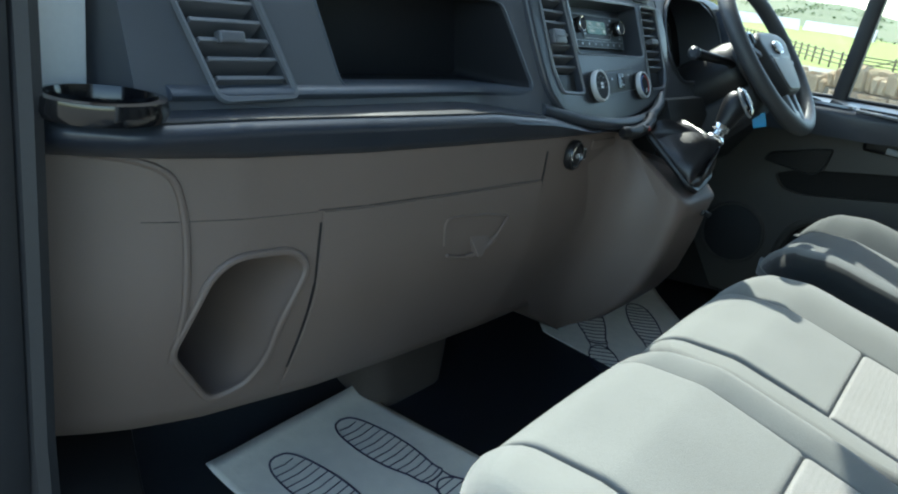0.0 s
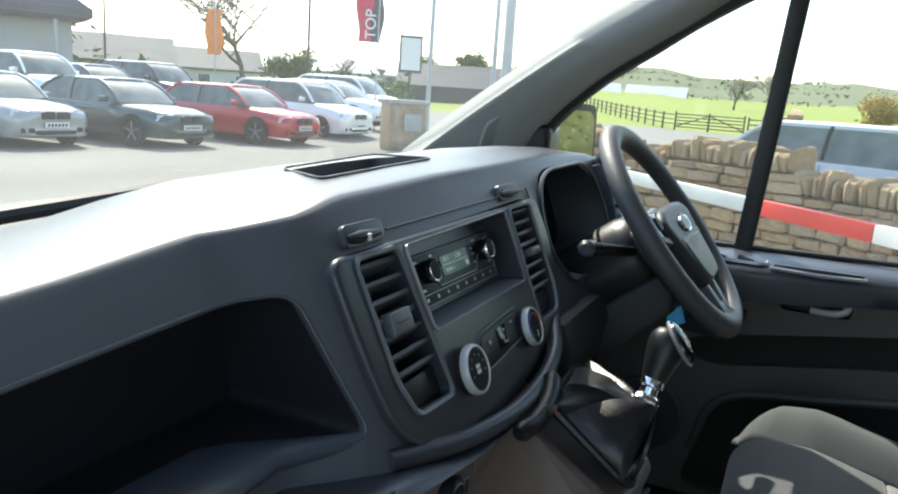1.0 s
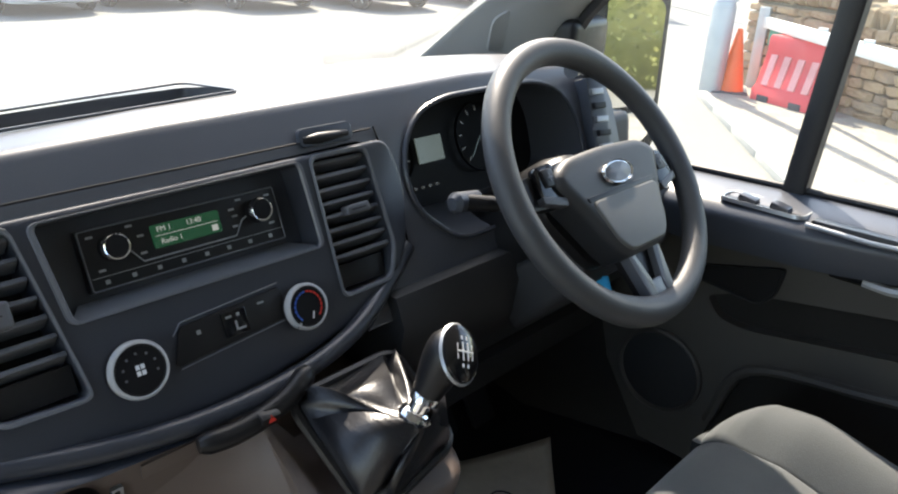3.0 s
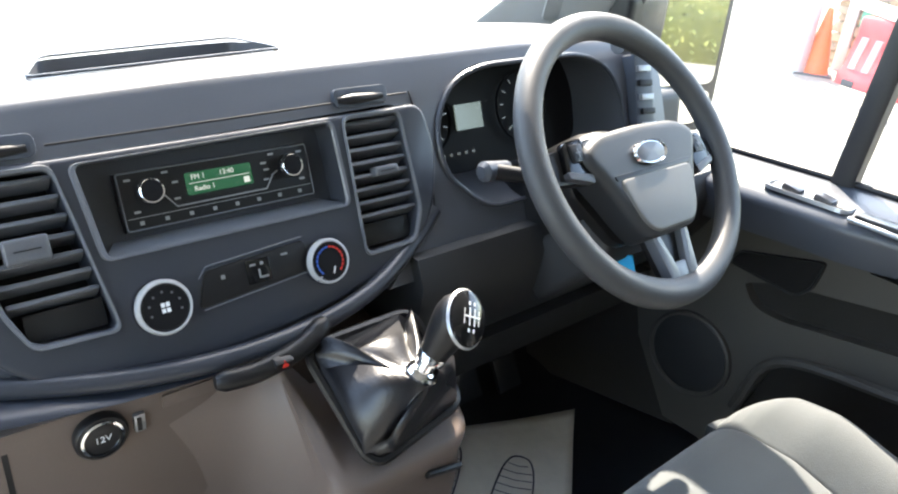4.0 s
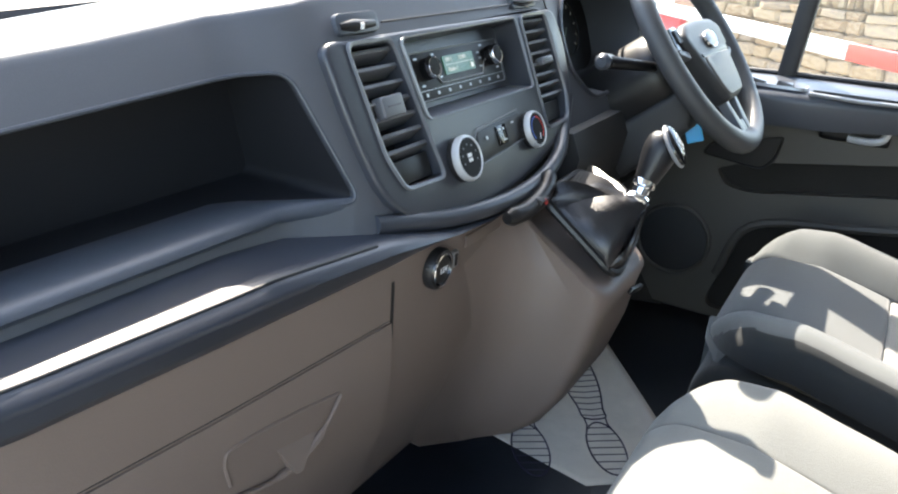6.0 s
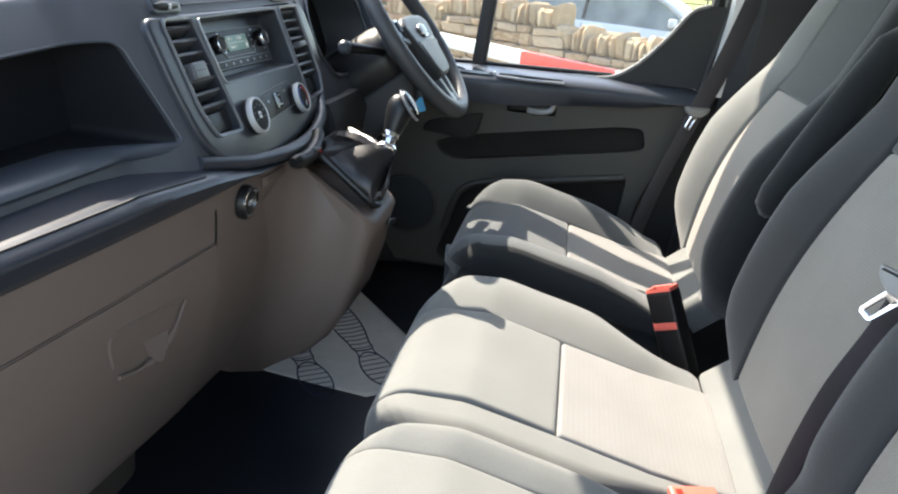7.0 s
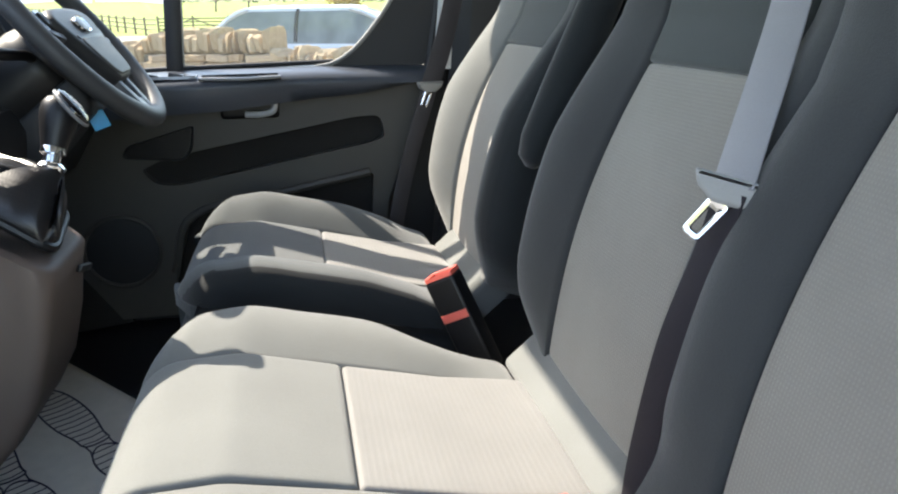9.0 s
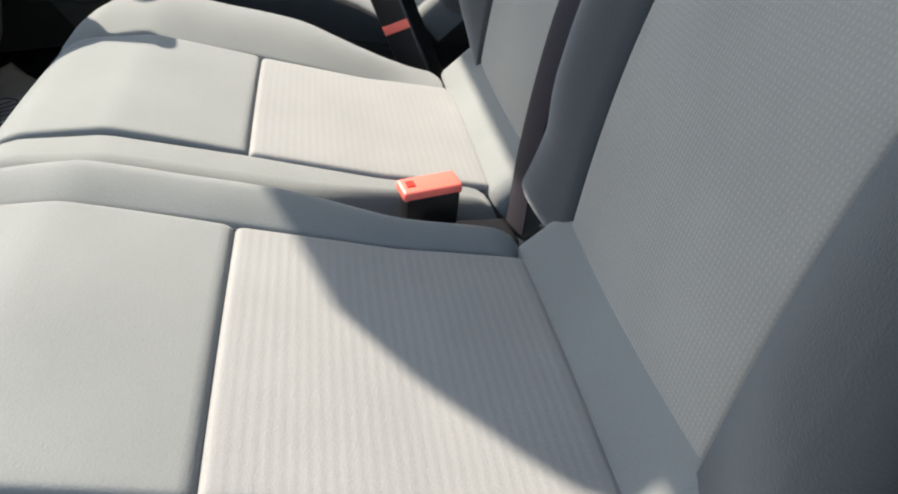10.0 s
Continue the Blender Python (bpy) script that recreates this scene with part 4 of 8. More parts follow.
cup = part("cup_ring", lathe([(0.050, -0.004), (0.053, 0.002), (0.051, 0.013), (0.044, 0.014), (0.042, 0.008), (0.041, -0.002), (0.0, -0.002)], pose(-0.893, 0.052, 0.700), 40), M["gloss"], dash, "round black cup holder")

# instrument cluster
cl = part("gauge_pod", box((0.42, 0.01, 0.18), pose(0.47, 0.165, 0.805, -20)), M["deep"], dash, "dark instrument pod with two dials and a small screen")
CL = Matrix(((1, 0, 0, 0), (0, 0.342, -0.94, 0.150), (0, 0.94, 0.342, 0.800), (0, 0, 0, 1)))
for a, r in ((0.330, 0.046), (0.520, 0.050)):
    part("gauge_ring", ring_plate([((a + (r + 0.003) * math.cos(q * 0.2618)), (r + 0.003) * math.sin(q * 0.2618)) for q in range(24)],
                                  [((a + r * math.cos(q * 0.2618)), r * math.sin(q * 0.2618)) for q in range(24)], 0.004, CL), M["deep"], cl)
    for k in range(11):
        q = radians(225 - k * 27)
        part("mark", box((0.007, 0.0018, 0.0008), CL @ Matrix.Translation((a + (r - 0.008) * math.cos(q), (r - 0.008) * math.sin(q), 0.002)) @ pose(0, 0, 0, 0, 0, math.degrees(q))), M["gaugemark"], cl)
    part("pointer", box((0.040, 0.002, 0.001), CL @ Matrix.Translation((a - 0.013, -0.014, 0.003)) @ pose(0, 0, 0, 0, 0, 48)), M["needle"], cl)
part("screen", box((0.050, 0.036, 0.002), CL @ pose(0.410, -0.002, 0.004)), M["lcdpale"], cl)
for k in range(5):
    part("mark", box((0.006, 0.004, 0.0008), CL @ pose(0.355 + k * 0.014, -0.052, 0.003)), M["gaugemark"], cl)
part("hood_lip", tube(smooth_path([(0.60, 0.05, 0.905), (0.66, 0.065, 0.900), (0.72, 0.09, 0.880)], 5), 0.012, 10), M["dash"], dash)
ev = part("end_vent", box((0.036, 0.05, 0.135), pose(0.680, 0.060, 0.815, -20, 0, -14), 0.006), M["dash"], dash, "narrow upright end vent")
for k in range(6):
    part("slat", box((0.024, 0.014, 0.009), pose(0.675, 0.016 + 0.0075 * k, 0.765 + 0.020 * k, -20, 0, -14), 0.001), M["silver" if k % 2 else "black"], ev)

# driver's knee panel
part("knee_panel", loft([[(x, y, z) for y, z in ((-0.015, 0.695), (-0.03, 0.66), (-0.02, 0.60), (0.03, 0.52), (0.12, 0.46), (0.35, 0.46), (0.35, 0.70))] for x in (0.20, 0.30, 0.5, 0.7, 0.86)]), M["pillardark"], dash, "black knee panel", 50)
part("knee_panel", loft([[(x, y, z) for y, z in ((0.06, 0.47), (0.10, 0.38), (0.2, 0.30), (0.4, 0.30), (0.4, 0.47))] for x in (0.28, 0.4, 0.6, 0.84)]), M["carpet"], dash)

# ---------- gear console ----------
console = thing("gear_console", (0.12, 0.05, FLOOR), "taupe gear lever console with black leather gaiter", "gear console")


def console_ring(x0, x1, yr, zr, yf, zf, r=0.035):
    """A ring round the console, low at the rear and high in front."""
    out = []
    yp = low_y(-0.07, max(0.315, zr))
    k = max(0.02, min(1.0, (yp - yr - 0.02) / 0.09)) * (1.0 if zf < 0.62 else 0.3)
    side = [(x0, yp - 0.085 * k), (x0 - 0.010 * k, yp - 0.045 * k), (x0 - 0.036 * k, yp - 0.017 * k), (x0 - 0.072 * k, yp - 0.005 * k), (x0 - 0.125 * k, yp + 0.0015)]
    for x, y in rounded([(x0 - 0.125 * k, yf), (x1, yf), (x1, yr), (x0, yr)] + side, [0.001, 0.01, r, r, 0.03 * k, 0.025 * k, 0.025 * k, 0.025 * k, 0.001], 6):
        t = (y - yr) / (yf - yr)
        out.append((x, y, zr + (zf - zr) * min(1, t * (yf - yr) / 0.13)))
    return out


part("console_body", loft([console_ring(0.05, 0.29, 0.09, 0.225, 0.40, 0.225), console_ring(0.035, 0.280, 0.045, 0.232, 0.40, 0.235), console_ring(0.016, 0.236, -0.050, 0.295, 0.40, 0.295), console_ring(0.006, 0.220, -0.088, 0.335, 0.40, 0.335),
                           console_ring(0.000, 0.206, -0.118, 0.385, 0.40, 0.385), console_ring(0.000, 0.190, -0.142, 0.46, 0.40, 0.47), console_ring(0.002, 0.180, -0.154, 0.52, 0.40, 0.60),
                           console_ring(0.002, 0.180, -0.160, 0.544, 0.40, 0.636), console_ring(0.010, 0.175, -0.152, 0.554, 0.40, 0.644)]), M["taupe"], console, "taupe console body", 60)
base = [Vector(p) for p in ((0.026, -0.048, 0.652), (0.166, -0.046, 0.652), (0.172, -0.136, 0.578), (0.044, -0.152, 0.563))]


def on_base(u, v, lift=0.0):
    p = (1 - u) * ((1 - v) * base[3] + v * base[0]) + u * ((1 - v) * base[2] + v * base[1])
    return p + Vector((0, -0.5, 0.86)) * lift


frame_uv = rounded([(0, 0), (1, 0), (1, 1), (0, 1)], 0.16, 5)
fr = [on_base(u, v, 0.004) for u, v in frame_uv]
part("gaiter_frame", tube(fr + fr[:2], 0.006, 8, caps=False), M["black"], console)
collar = Vector((0.103, -0.150, 0.658))
rings = []
for k in range(15):
    t = k / 14
    ring = []
    for i, (u, v) in enumerate(frame_uv):
        q = 2 * math.pi * i / len(frame_uv)
        p = on_base(u, v, 0.004)
        c = collar + Vector((math.cos(q + 3.9), math.sin(q + 3.9), 0)) * 0.016
        s = t ** 1.25
        o = p.lerp(c, s)
        fold = math.sin(5 * q + 3 * t) * 0.010 + math.sin(9 * q - 5 * t + 1) * 0.006 + math.sin(3 * q + 9 * t) * 0.004
        out = (o - (collar + Vector((0, 0, -0.05)))).normalized()
        bulge = math.sin(math.pi * t) ** 1.2
        ring.append(o + out * (fold * bulge + 0.008 * bulge) + Vector((0, 0, 0.012 * bulge * math.sin(7 * q + 2))))
    rings.append(ring)
part("gaiter", loft(rings, caps=False), M["leather"], console, "creased black leather gaiter", 180)
KD = (Vector((0.146, -0.170, 0.754)) - collar).normalized()
KM = Matrix.Translation(collar) @ KD.to_track_quat("Z", "Y").to_matrix().to_4x4()
lever = part("lever_collar", lathe([(0.015, -0.010), (0.018, -0.003), (0.015, 0.002), (0.011, 0.004), (0.011, 0.012), (0.015, 0.014), (0.015, 0.022), (0.012, 0.026)], KM, 24), M["chrome"], console, "chrome lever collar")
KM = KM @ Matrix.Diagonal((0.86, 0.86, 1.0, 1))
kn = part("gear_knob", lathe([(0.012, 0.016), (0.0165, 0.019), (0.0185, 0.028), (0.022, 0.042), (0.0255, 0.058), (0.0262, 0.068), (0.0245, 0.077), (0.019, 0.084), (0.010, 0.087), (0.0, 0.0875)], KM, 28), M["black"], console, "black gear knob with printed shift pattern")
# the cap looks back and up at the driver
cap_n = Vector((0.10, -0.80, 0.60)).normalized()
cap_u = (KD - cap_n * KD.dot(cap_n)).normalized()
cap_r = cap_u.cross(cap_n)
cap_m = Matrix((cap_r, cap_u, cap_n)).transposed().to_4x4()
cap = KM.inverted() @ Matrix.Translation(KM @ Vector((0, 0, 0.060)) + cap_n * 0.0125) @ cap_m @ Matrix.Diagonal((0.98, 1.26, 1.0, 1))
part("knob_cap", lathe([(0.0225, 0.006), (0.0215, 0.0115), (0.016, 0.0152), (0.0, 0.0165)], KM @ cap, 28), M["gloss"], kn)
part("cap_ring", lathe([(0.0228, 0.0045), (0.0242, 0.0065), (0.0226, 0.009), (0.0215, 0.007)], KM @ cap, 28), M["silver"], kn)
for a in (-0.009, -0.003, 0.003, 0.009):
    part("mark", box((0.0012, 0.014 if abs(a) < 0.008 else 0.012, 0.0006), KM @ cap @ pose(a, 0.0, 0.0166 - 14 * a * a)), M["white"], kn)
part("mark", box((0.019, 0.0012, 0.0006), KM @ cap @ pose(0, 0, 0.0166)), M["white"], kn)
for a, b in ((-0.009, 0.0105), (-0.003, 0.0105), (0.003, 0.0105), (-0.003, -0.0105), (0.003, -0.0105), (0.009, -0.0095)):
    part("mark", box((0.0026, 0.003, 0.0006), KM @ cap @ pose(a, b, 0.0155 - 8 * a * a)), M["white"], kn)
part("console_slot", box((0.05, 0.006, 0.010), pose(0.138, -0.158, 0.515, 20, 14, 0), 0.002), M["black"], console)
part("console_step", box((0.015, 0.05, 0.06), pose(0.180, -0.09, 0.50, 0, 12, 0), 0.006), M["black"], console)

# ---------- steering wheel ----------
WC, WT = Vector((0.471, -0.103, 0.808)), 38.3
WM = Matrix.Translation(WC) @ pose(0, 0, 0, 90 - WT)
wheel = thing("steering_wheel", tuple(WC), "dark grey foam steering wheel with airbag pad and chrome oval badge", "steering wheel")
R, TR = 0.176, 0.0175
part("wheel_rim", loft([[WM @ Vector(((R + tr * math.cos(p)) * math.cos(q), (R + tr * math.cos(p)) * math.sin(q), 0.92 * tr * math.sin(p))) for p in [2 * math.pi * i / 16 for i in range(16)]]
                        for q, tr in [(2 * math.pi * k / 96, TR * (1.0 + 0.10 * max(0, math.cos(2 * math.pi * k / 48 - 2.4)) ** 6)) for k in range(97)]], caps=False), M["rim"], wheel, "grained dark grey rim", 180)
pad = rounded([(-0.116, 0.014), (-0.084, 0.034), (0.0, 0.038), (0.084, 0.034), (0.116, 0.014), (0.088, -0.030), (0.060, -0.085), (0.044, -0.104), (-0.044, -0.104), (-0.060, -0.085), (-0.088, -0.030)], 0.02, 4)
# dark upper and pale lower pad stand in for how light meets their slopes
part("airbag_pad", prism(pad, 0.046, WM @ pose(0, 0, -0.028), 0.014, 4), M["hubdark"], wheel, "moulded airbag pad, darker colour for its upper facing")
part("pad_groove", prism(rounded([(-0.078, -0.020), (0.078, -0.020), (0.076, -0.027), (-0.076, -0.027)], 0.003, 3), 0.005, WM @ pose(0, 0, 0.0145), 0.001), M["black"], wheel)
part("pad_lower", prism(rounded([(-0.074, -0.026), (0.074, -0.026), (0.056, -0.080), (0.040, -0.098), (-0.040, -0.098), (-0.056, -0.080)], 0.014, 4), 0.006, WM @ pose(0, 0, 0.0145), 0.004, 3), M["hubpale"], wheel, "lower pad, paler colour for the light on it")
part("hub_cover", prism(rounded([(-0.098, 0.030), (0.098, 0.030), (0.108, -0.020), (0.064, -0.100), (-0.064, -0.100), (-0.108, -0.020)], 0.02, 4), 0.014, WM @ pose(0, 0, -0.040), 0.004), M["black"], wheel, "black hub backing")
bd = part("badge", lathe([(0.030, 0), (0.030, 0.003), (0.026, 0.005), (0.0, 0.0055)], WM @ pose(0, -0.002, 0.0175) @ Matrix.Diagonal((1, 0.48, 1, 1)), 32), M["satin"], wheel, "plain oval badge")
part("badge_ring", lathe([(0.0315, 0.001), (0.0325, 0.003), (0.0305, 0.006), (0.0275, 0.0045)], WM @ pose(0, -0.002, 0.0175) @ Matrix.Diagonal((1, 0.5, 1, 1)), 32), M["chrome"], bd)
for s in (-1, 1):
    WM_ = WM
    WM = WM @ pose(0, -0.012 * (s + 0.1), 0)
    sp = part("spoke", prism(rounded([(s * 0.062, 0.026), (s * 0.158, 0.016), (s * 0.162, -0.022), (s * 0.064, -0.030)], 0.01), 0.016, WM @ pose(0, 0, -0.016), 0.004), M["black"], wheel)
    pod = part("button_pod", prism(rounded([(s * 0.096, 0.026), (s * 0.132, 0.024), (s * 0.140, -0.018), (s * 0.100, -0.030)], 0.008), 0.010, WM @ pose(0, 0, -0.002), 0.003), M["gloss"], sp, "gloss black button pod")
    part("pod_trim", prism(rounded([(s * 0.098, -0.020), (s * 0.139, -0.010), (s * 0.139, -0.019), (s * 0.101, -0.031)], 0.003), 0.0115, WM @ pose(0, 0, -0.002), 0.002), M["slat"], sp)
    part("button", box((0.020, 0.022, 0.006), WM @ pose(s * 0.115, 0.008, 0.009), 0.003), M["black"], sp)
    part("mark", box((0.002, 0.010, 0.001), WM @ pose(s * 0.115, 0.008, 0.0122)), M["slat"], sp)
    part("mark", box((0.008, 0.002, 0.001), WM @ pose(s * 0.115, 0.008, 0.0123)), M["slat"], sp)
    WM = WM_
part("lower_spoke", prism(rounded([(-0.036, -0.090), (0.036, -0.090), (0.024, -0.166), (-0.024, -0.166)], 0.006), 0.014, WM @ pose(0, 0, -0.018), 0.004), M["black"], wheel)
for s in (-1, 1):
    part("spoke_trim", prism(rounded([(s * 0.040, -0.080), (s * 0.026, -0.086), (s * 0.010, -0.142), (s * 0.010, -0.160), (s * 0.028, -0.160)], 0.004), 0.014, WM @ pose(0, 0, -0.008), 0.003), M["satin"], wheel, "satin grey spoke trim")
part("spoke_trim", prism(rounded([(-0.020, -0.140), (0.020, -0.140), (0.026, -0.162), (-0.026, -0.162)], 0.004), 0.013, WM @ pose(0, 0, -0.0085), 0.003), M["satin"], wheel)

column = thing("steering_column", (0.44, 0.0, 0.6), "dark plastic steering column shroud with stalks", "steering column")
part("shroud", loft([[WM @ Vector((0.058 * k * math.cos(q), (0.062 * k) * math.sin(q) - 0.012, z)) for q in [2 * math.pi * i / 24 for i in range(24)]] for k, z in ((0.6, -0.030), (1.0, -0.042), (1.15, -0.075), (1.2, -0.16), (1.2, -0.24))]), M["black"], column, "", 60)
part("shroud_lower", loft([[WM @ Vector((x * k, y, z)) for x, y in rounded([(-0.062, -0.05), (0.062, -0.05), (0.055, -0.115 + d), (-0.055, -0.115 + d)], 0.015)] for k, z, d in ((0.9, -0.045, 0.02), (1.0, -0.06, 0.0), (1.05, -0.2, -0.02))]), M["pillardark"], column)
for s, e in ((-1, (-0.160, 0.040, -0.088)), (1, (0.150, 0.030, -0.050))):
    st = part("stalk", tube([WM @ Vector(p) for p in ((s * 0.05, 0.0, -0.062), (s * 0.09, 0.004, -0.056), (e[0], e[1], e[2]))], [0.008, 0.008, 0.011], 10), M["black"], column, "black control stalk")
    part("stalk_end", tube([WM @ Vector(p) for p in ((e[0] - s * 0.028, e[1] - 0.001, e[2] - 0.004), (e[0] + s * 0.012, e[1] + 0.001, e[2] + 0.001), (e[0] + s * 0.018, e[1] + 0.001, e[2] + 0.001))], [0.0115, 0.013, 0.008], 12), M["dash"], st)

key = thing("key", (0.456, -0.09, 0.66), "key in the ignition with a bright blue plastic tag", "key")
part("key_tag", box((0.003, 0.027, 0.030), pose(0.457, -0.127, 0.667, -20, 0, 12), 0.0012, 1), M["tag"], key, "bright blue plastic tag")
part("key_ring", tube([Vector((0.456, -0.118, 0.684)) + 0.008 * Vector((math.cos(q), 0.3 * math.sin(q), math.sin(q))) for q in [2 * math.pi * i / 16 for i in range(17)]], 0.0012, 6, caps=False), M["black"], key)
part("key_blade", box((0.03, 0.05, 0.012), pose(0.458, -0.090, 0.700), 0.004), M["black"], key)

# ---------- van: doors, pillars, glass, shell ----------
# driver's door, seen from inside: it stands shut
DX = 0.93
door = thing("driver_door", (DX, -0.25, FLOOR), "shut driver's door with grey and black plastic trim panels", "van door")
door_low = [(0.30, 0.14), (0.30, 0.70), (-0.50, 0.700), (-0.70, 0.700), (-0.770, 0.700), (-0.655, 0.40), (-0.62, 0.14)]
YZ = Matrix(((0, 0, 1, 0), (1, 0, 0, 0), (0, 1, 0, 0), (0, 0, 0, 1)))
card = prism(rounded(door_low, 0.01), 0.05, Matrix.Translation((DX - 0.035, 0, 0)) @ YZ)
slot = rounded([(-0.095, 0.497), (-0.15, 0.522), (-0.58, 0.598), (-0.640, 0.600), (-0.652, 0.548), (-0.62, 0.536), (-0.17, 0.456), (-0.12, 0.462)], [0.01, 0.03, 0.04, 0.02, 0.02, 0.03, 0.03, 0.02], 6)
bin_ = rounded([(-0.19, 0.392), (-0.40, 0.430), (-0.62, 0.468), (-0.60, 0.16), (-0.12, 0.16)], [0.06, 0.08, 0.02, 0.02, 0.04], 6)
card = cut(card, [prism(slot, 0.042, Matrix.Translation((DX - 0.05, 0, 0)) @ YZ), prism(bin_, 0.042, Matrix.Translation((DX - 0.05, 0, 0)) @ YZ)])
part("door_card", card, M["doorgrey"], door, "warm grey plastic door card")
part("card_recess", prism(slot, 0.004, Matrix.Translation((DX - 0.011, 0, 0)) @ YZ), M["carpet"], door, "long black recess")
part("door_bin", prism(bin_, 0.004, Matrix.Translation((DX - 0.011, 0, 0)) @ YZ), M["carpet"], door, "black door bin")
part("bin_lip", tube(smooth_path([(DX - 0.036, -0.14, 0.25), (DX - 0.038, -0.195, 0.385), (DX - 0.038, -0.40, 0.428), (DX - 0.038, -0.61, 0.466)], 6), 0.010, 8), M["doorgrey"], door)
# top cap along the window
def cap_ring(y):
    inn = lerp(y, ((-0.76, 0.062), (-0.70, 0.072), (-0.45, 0.085), (-0.25, 0.120), (-0.06, 0.125), (0.10, 0.10), (0.26, 0.06)))
    z = lerp(y, ((-0.76, 0.700), (-0.5, 0.706), (-0.2, 0.704), (0.26, 0.690)))
    dz = lerp(y, ((-0.76, 0.02), (-0.6, 0.05), (-0.3, 0.075), (0.26, 0.085)))
    return [(DX + 0.02, y, z + 0.008), (DX - 0.02, y, z + 0.008), (DX - inn * 0.6, y, z + 0.001), (DX - inn, y, z - 0.012), (DX - inn - 0.004, y, z - 0.026), (DX - inn + 0.012, y, z - dz), (DX + 0.02, y, z - dz - 0.01)]


part("door_cap", loft([cap_ring(0.26 - 1.02 * i / 34) for i in range(35)]), M["dash"], door, "black armrest cap under the window", 60)
part("cap_edge", tube([(DX + 0.004, 0.26 - 0.8 * i / 20, lerp(0.26 - 0.8 * i / 20, ((-0.55, 0.722), (-0.2, 0.716), (0.26, 0.702)))) for i in range(21)], 0.006, 8), M["seal"], door)
sw = part("window_switch", ring_plate(rounded([(DX - 0.105, -0.245), (DX - 0.052, -0.245), (DX - 0.052, -0.105), (DX - 0.105, -0.105)], 0.02), rounded([(DX - 0.098, -0.238), (DX - 0.059, -0.238), (DX - 0.059, -0.112), (DX - 0.098, -0.112)], 0.016), 0.006, pose(0, 0, 0.7005)), M["silver"], door, "oval window switch surround")
part("switch_well", prism(rounded([(DX - 0.098, -0.238), (DX - 0.059, -0.238), (DX - 0.059, -0.112), (DX - 0.098, -0.112)], 0.016), 0.002, pose(0, 0, 0.7005)), M["black"], sw)
for y in (-0.200, -0.148):
    part("switch_key", box((0.022, 0.030, 0.012), pose(DX - 0.081, y, 0.706, 12), 0.004), M["stack"], sw)
part("grab_recess", box((0.040, 0.16, 0.012), pose(DX - 0.088, -0.335, 0.7005, 0, 8, 2), 0.004), M["black"], door)
part("grab_edge", tube([(DX - 0.112, -0.25, 0.700), (DX - 0.112, -0.34, 0.698), (DX - 0.106, -0.42, 0.700)], 0.004, 8), M["silver"], door)
ph = part("door_pull", box((0.012, 0.13, 0.055), pose(DX - 0.040, -0.345, 0.632, 0, 0, 0), 0.01, 3), M["black"], door, "door release in a dark recess")
part("pull_edge", tube(smooth_path([(DX - 0.052, -0.335, 0.615), (DX - 0.056, -0.375, 0.615), (DX - 0.056, -0.398, 0.625), (DX - 0.052, -0.402, 0.655)], 5), [0.0080] * 16, 8), M["ringsilver"], ph, "silver lever edge")
pk_ = rounded([(-0.062, 0.528), (-0.075, 0.552), (-0.215, 0.590), (-0.205, 0.540), (-0.185, 0.518)], 0.012, 5)
part("front_pocket", prism(pk_, 0.006, Matrix.Translation((DX - 0.040, 0, 0)) @ YZ), M["black"], door, "black door pocket")
part("pocket_rim", ring_plate(grow(pk_, 0.006), pk_, -0.010, Matrix.Translation((DX - 0.034, 0, 0)) @ YZ), M["pillardark"], door)
sp_ = part("speaker_ring", lathe([(0.088, 0), (0.088, 0.010), (0.083, 0.013), (0.079, 0.010), (0.079, 0)], Matrix.Translation((DX - 0.034, -0.030, 0.310)) @ pose(0, 0, 0, 0, -90), 40), M["doorgrey"], door, "round speaker ring")
part("sill_closer", box((0.06, 1.1, 0.10), pose(DX + 0.03, -0.20, 0.12), 0.01), M["black"], door)
part("speaker_mesh", lathe([(0.079, 0.001), (0.079, 0.006), (0.05, 0.010), (0.0, 0.011)], Matrix.Translation((DX - 0.034, -0.030, 0.310)) @ pose(0, 0, 0, 0, -90), 40), M["pillardark"], sp_)
sail = [(-0.50, 0.712), (-0.545, 0.722), (-0.60, 0.760), (-0.66, 0.830), (-0.705, 0.895), (-0.745, 0.915), (-0.790, 0.915), (-0.785, 0.80), (-0.765, 0.712)]
part("sail_panel", prism(sail, 0.04, Matrix.Translation((DX - 0.012, 0, 0)) @ YZ, 0.008), M["pillardark"], door, "black sail-shaped trim behind the window")
part("sail_edge", tube(smooth_path([(DX - 0.012, y, z) for y, z in sail[:6]], 4), 0.005, 8), M["pillar"], door)
# window frame: A-pillar side, top rail, rear upright and the bar of the quarter light
FRAME = [(0.30, 0.800), (0.292, 0.868), (0.261, 0.947), (0.157, 1.048), (0.05, 1.120), (-0.055, 1.191), (-0.215, 1.275), (-0.45, 1.345), (-0.70, 1.37), (-0.76, 1.34), (-0.775, 1.1), (-0.765, 0.90)]
part("window_frame", tube(smooth_path([(DX + 0.012, y, z) for y, z in FRAME], 5), 0.016, 8), M["seal"], door, "black rubber window frame")
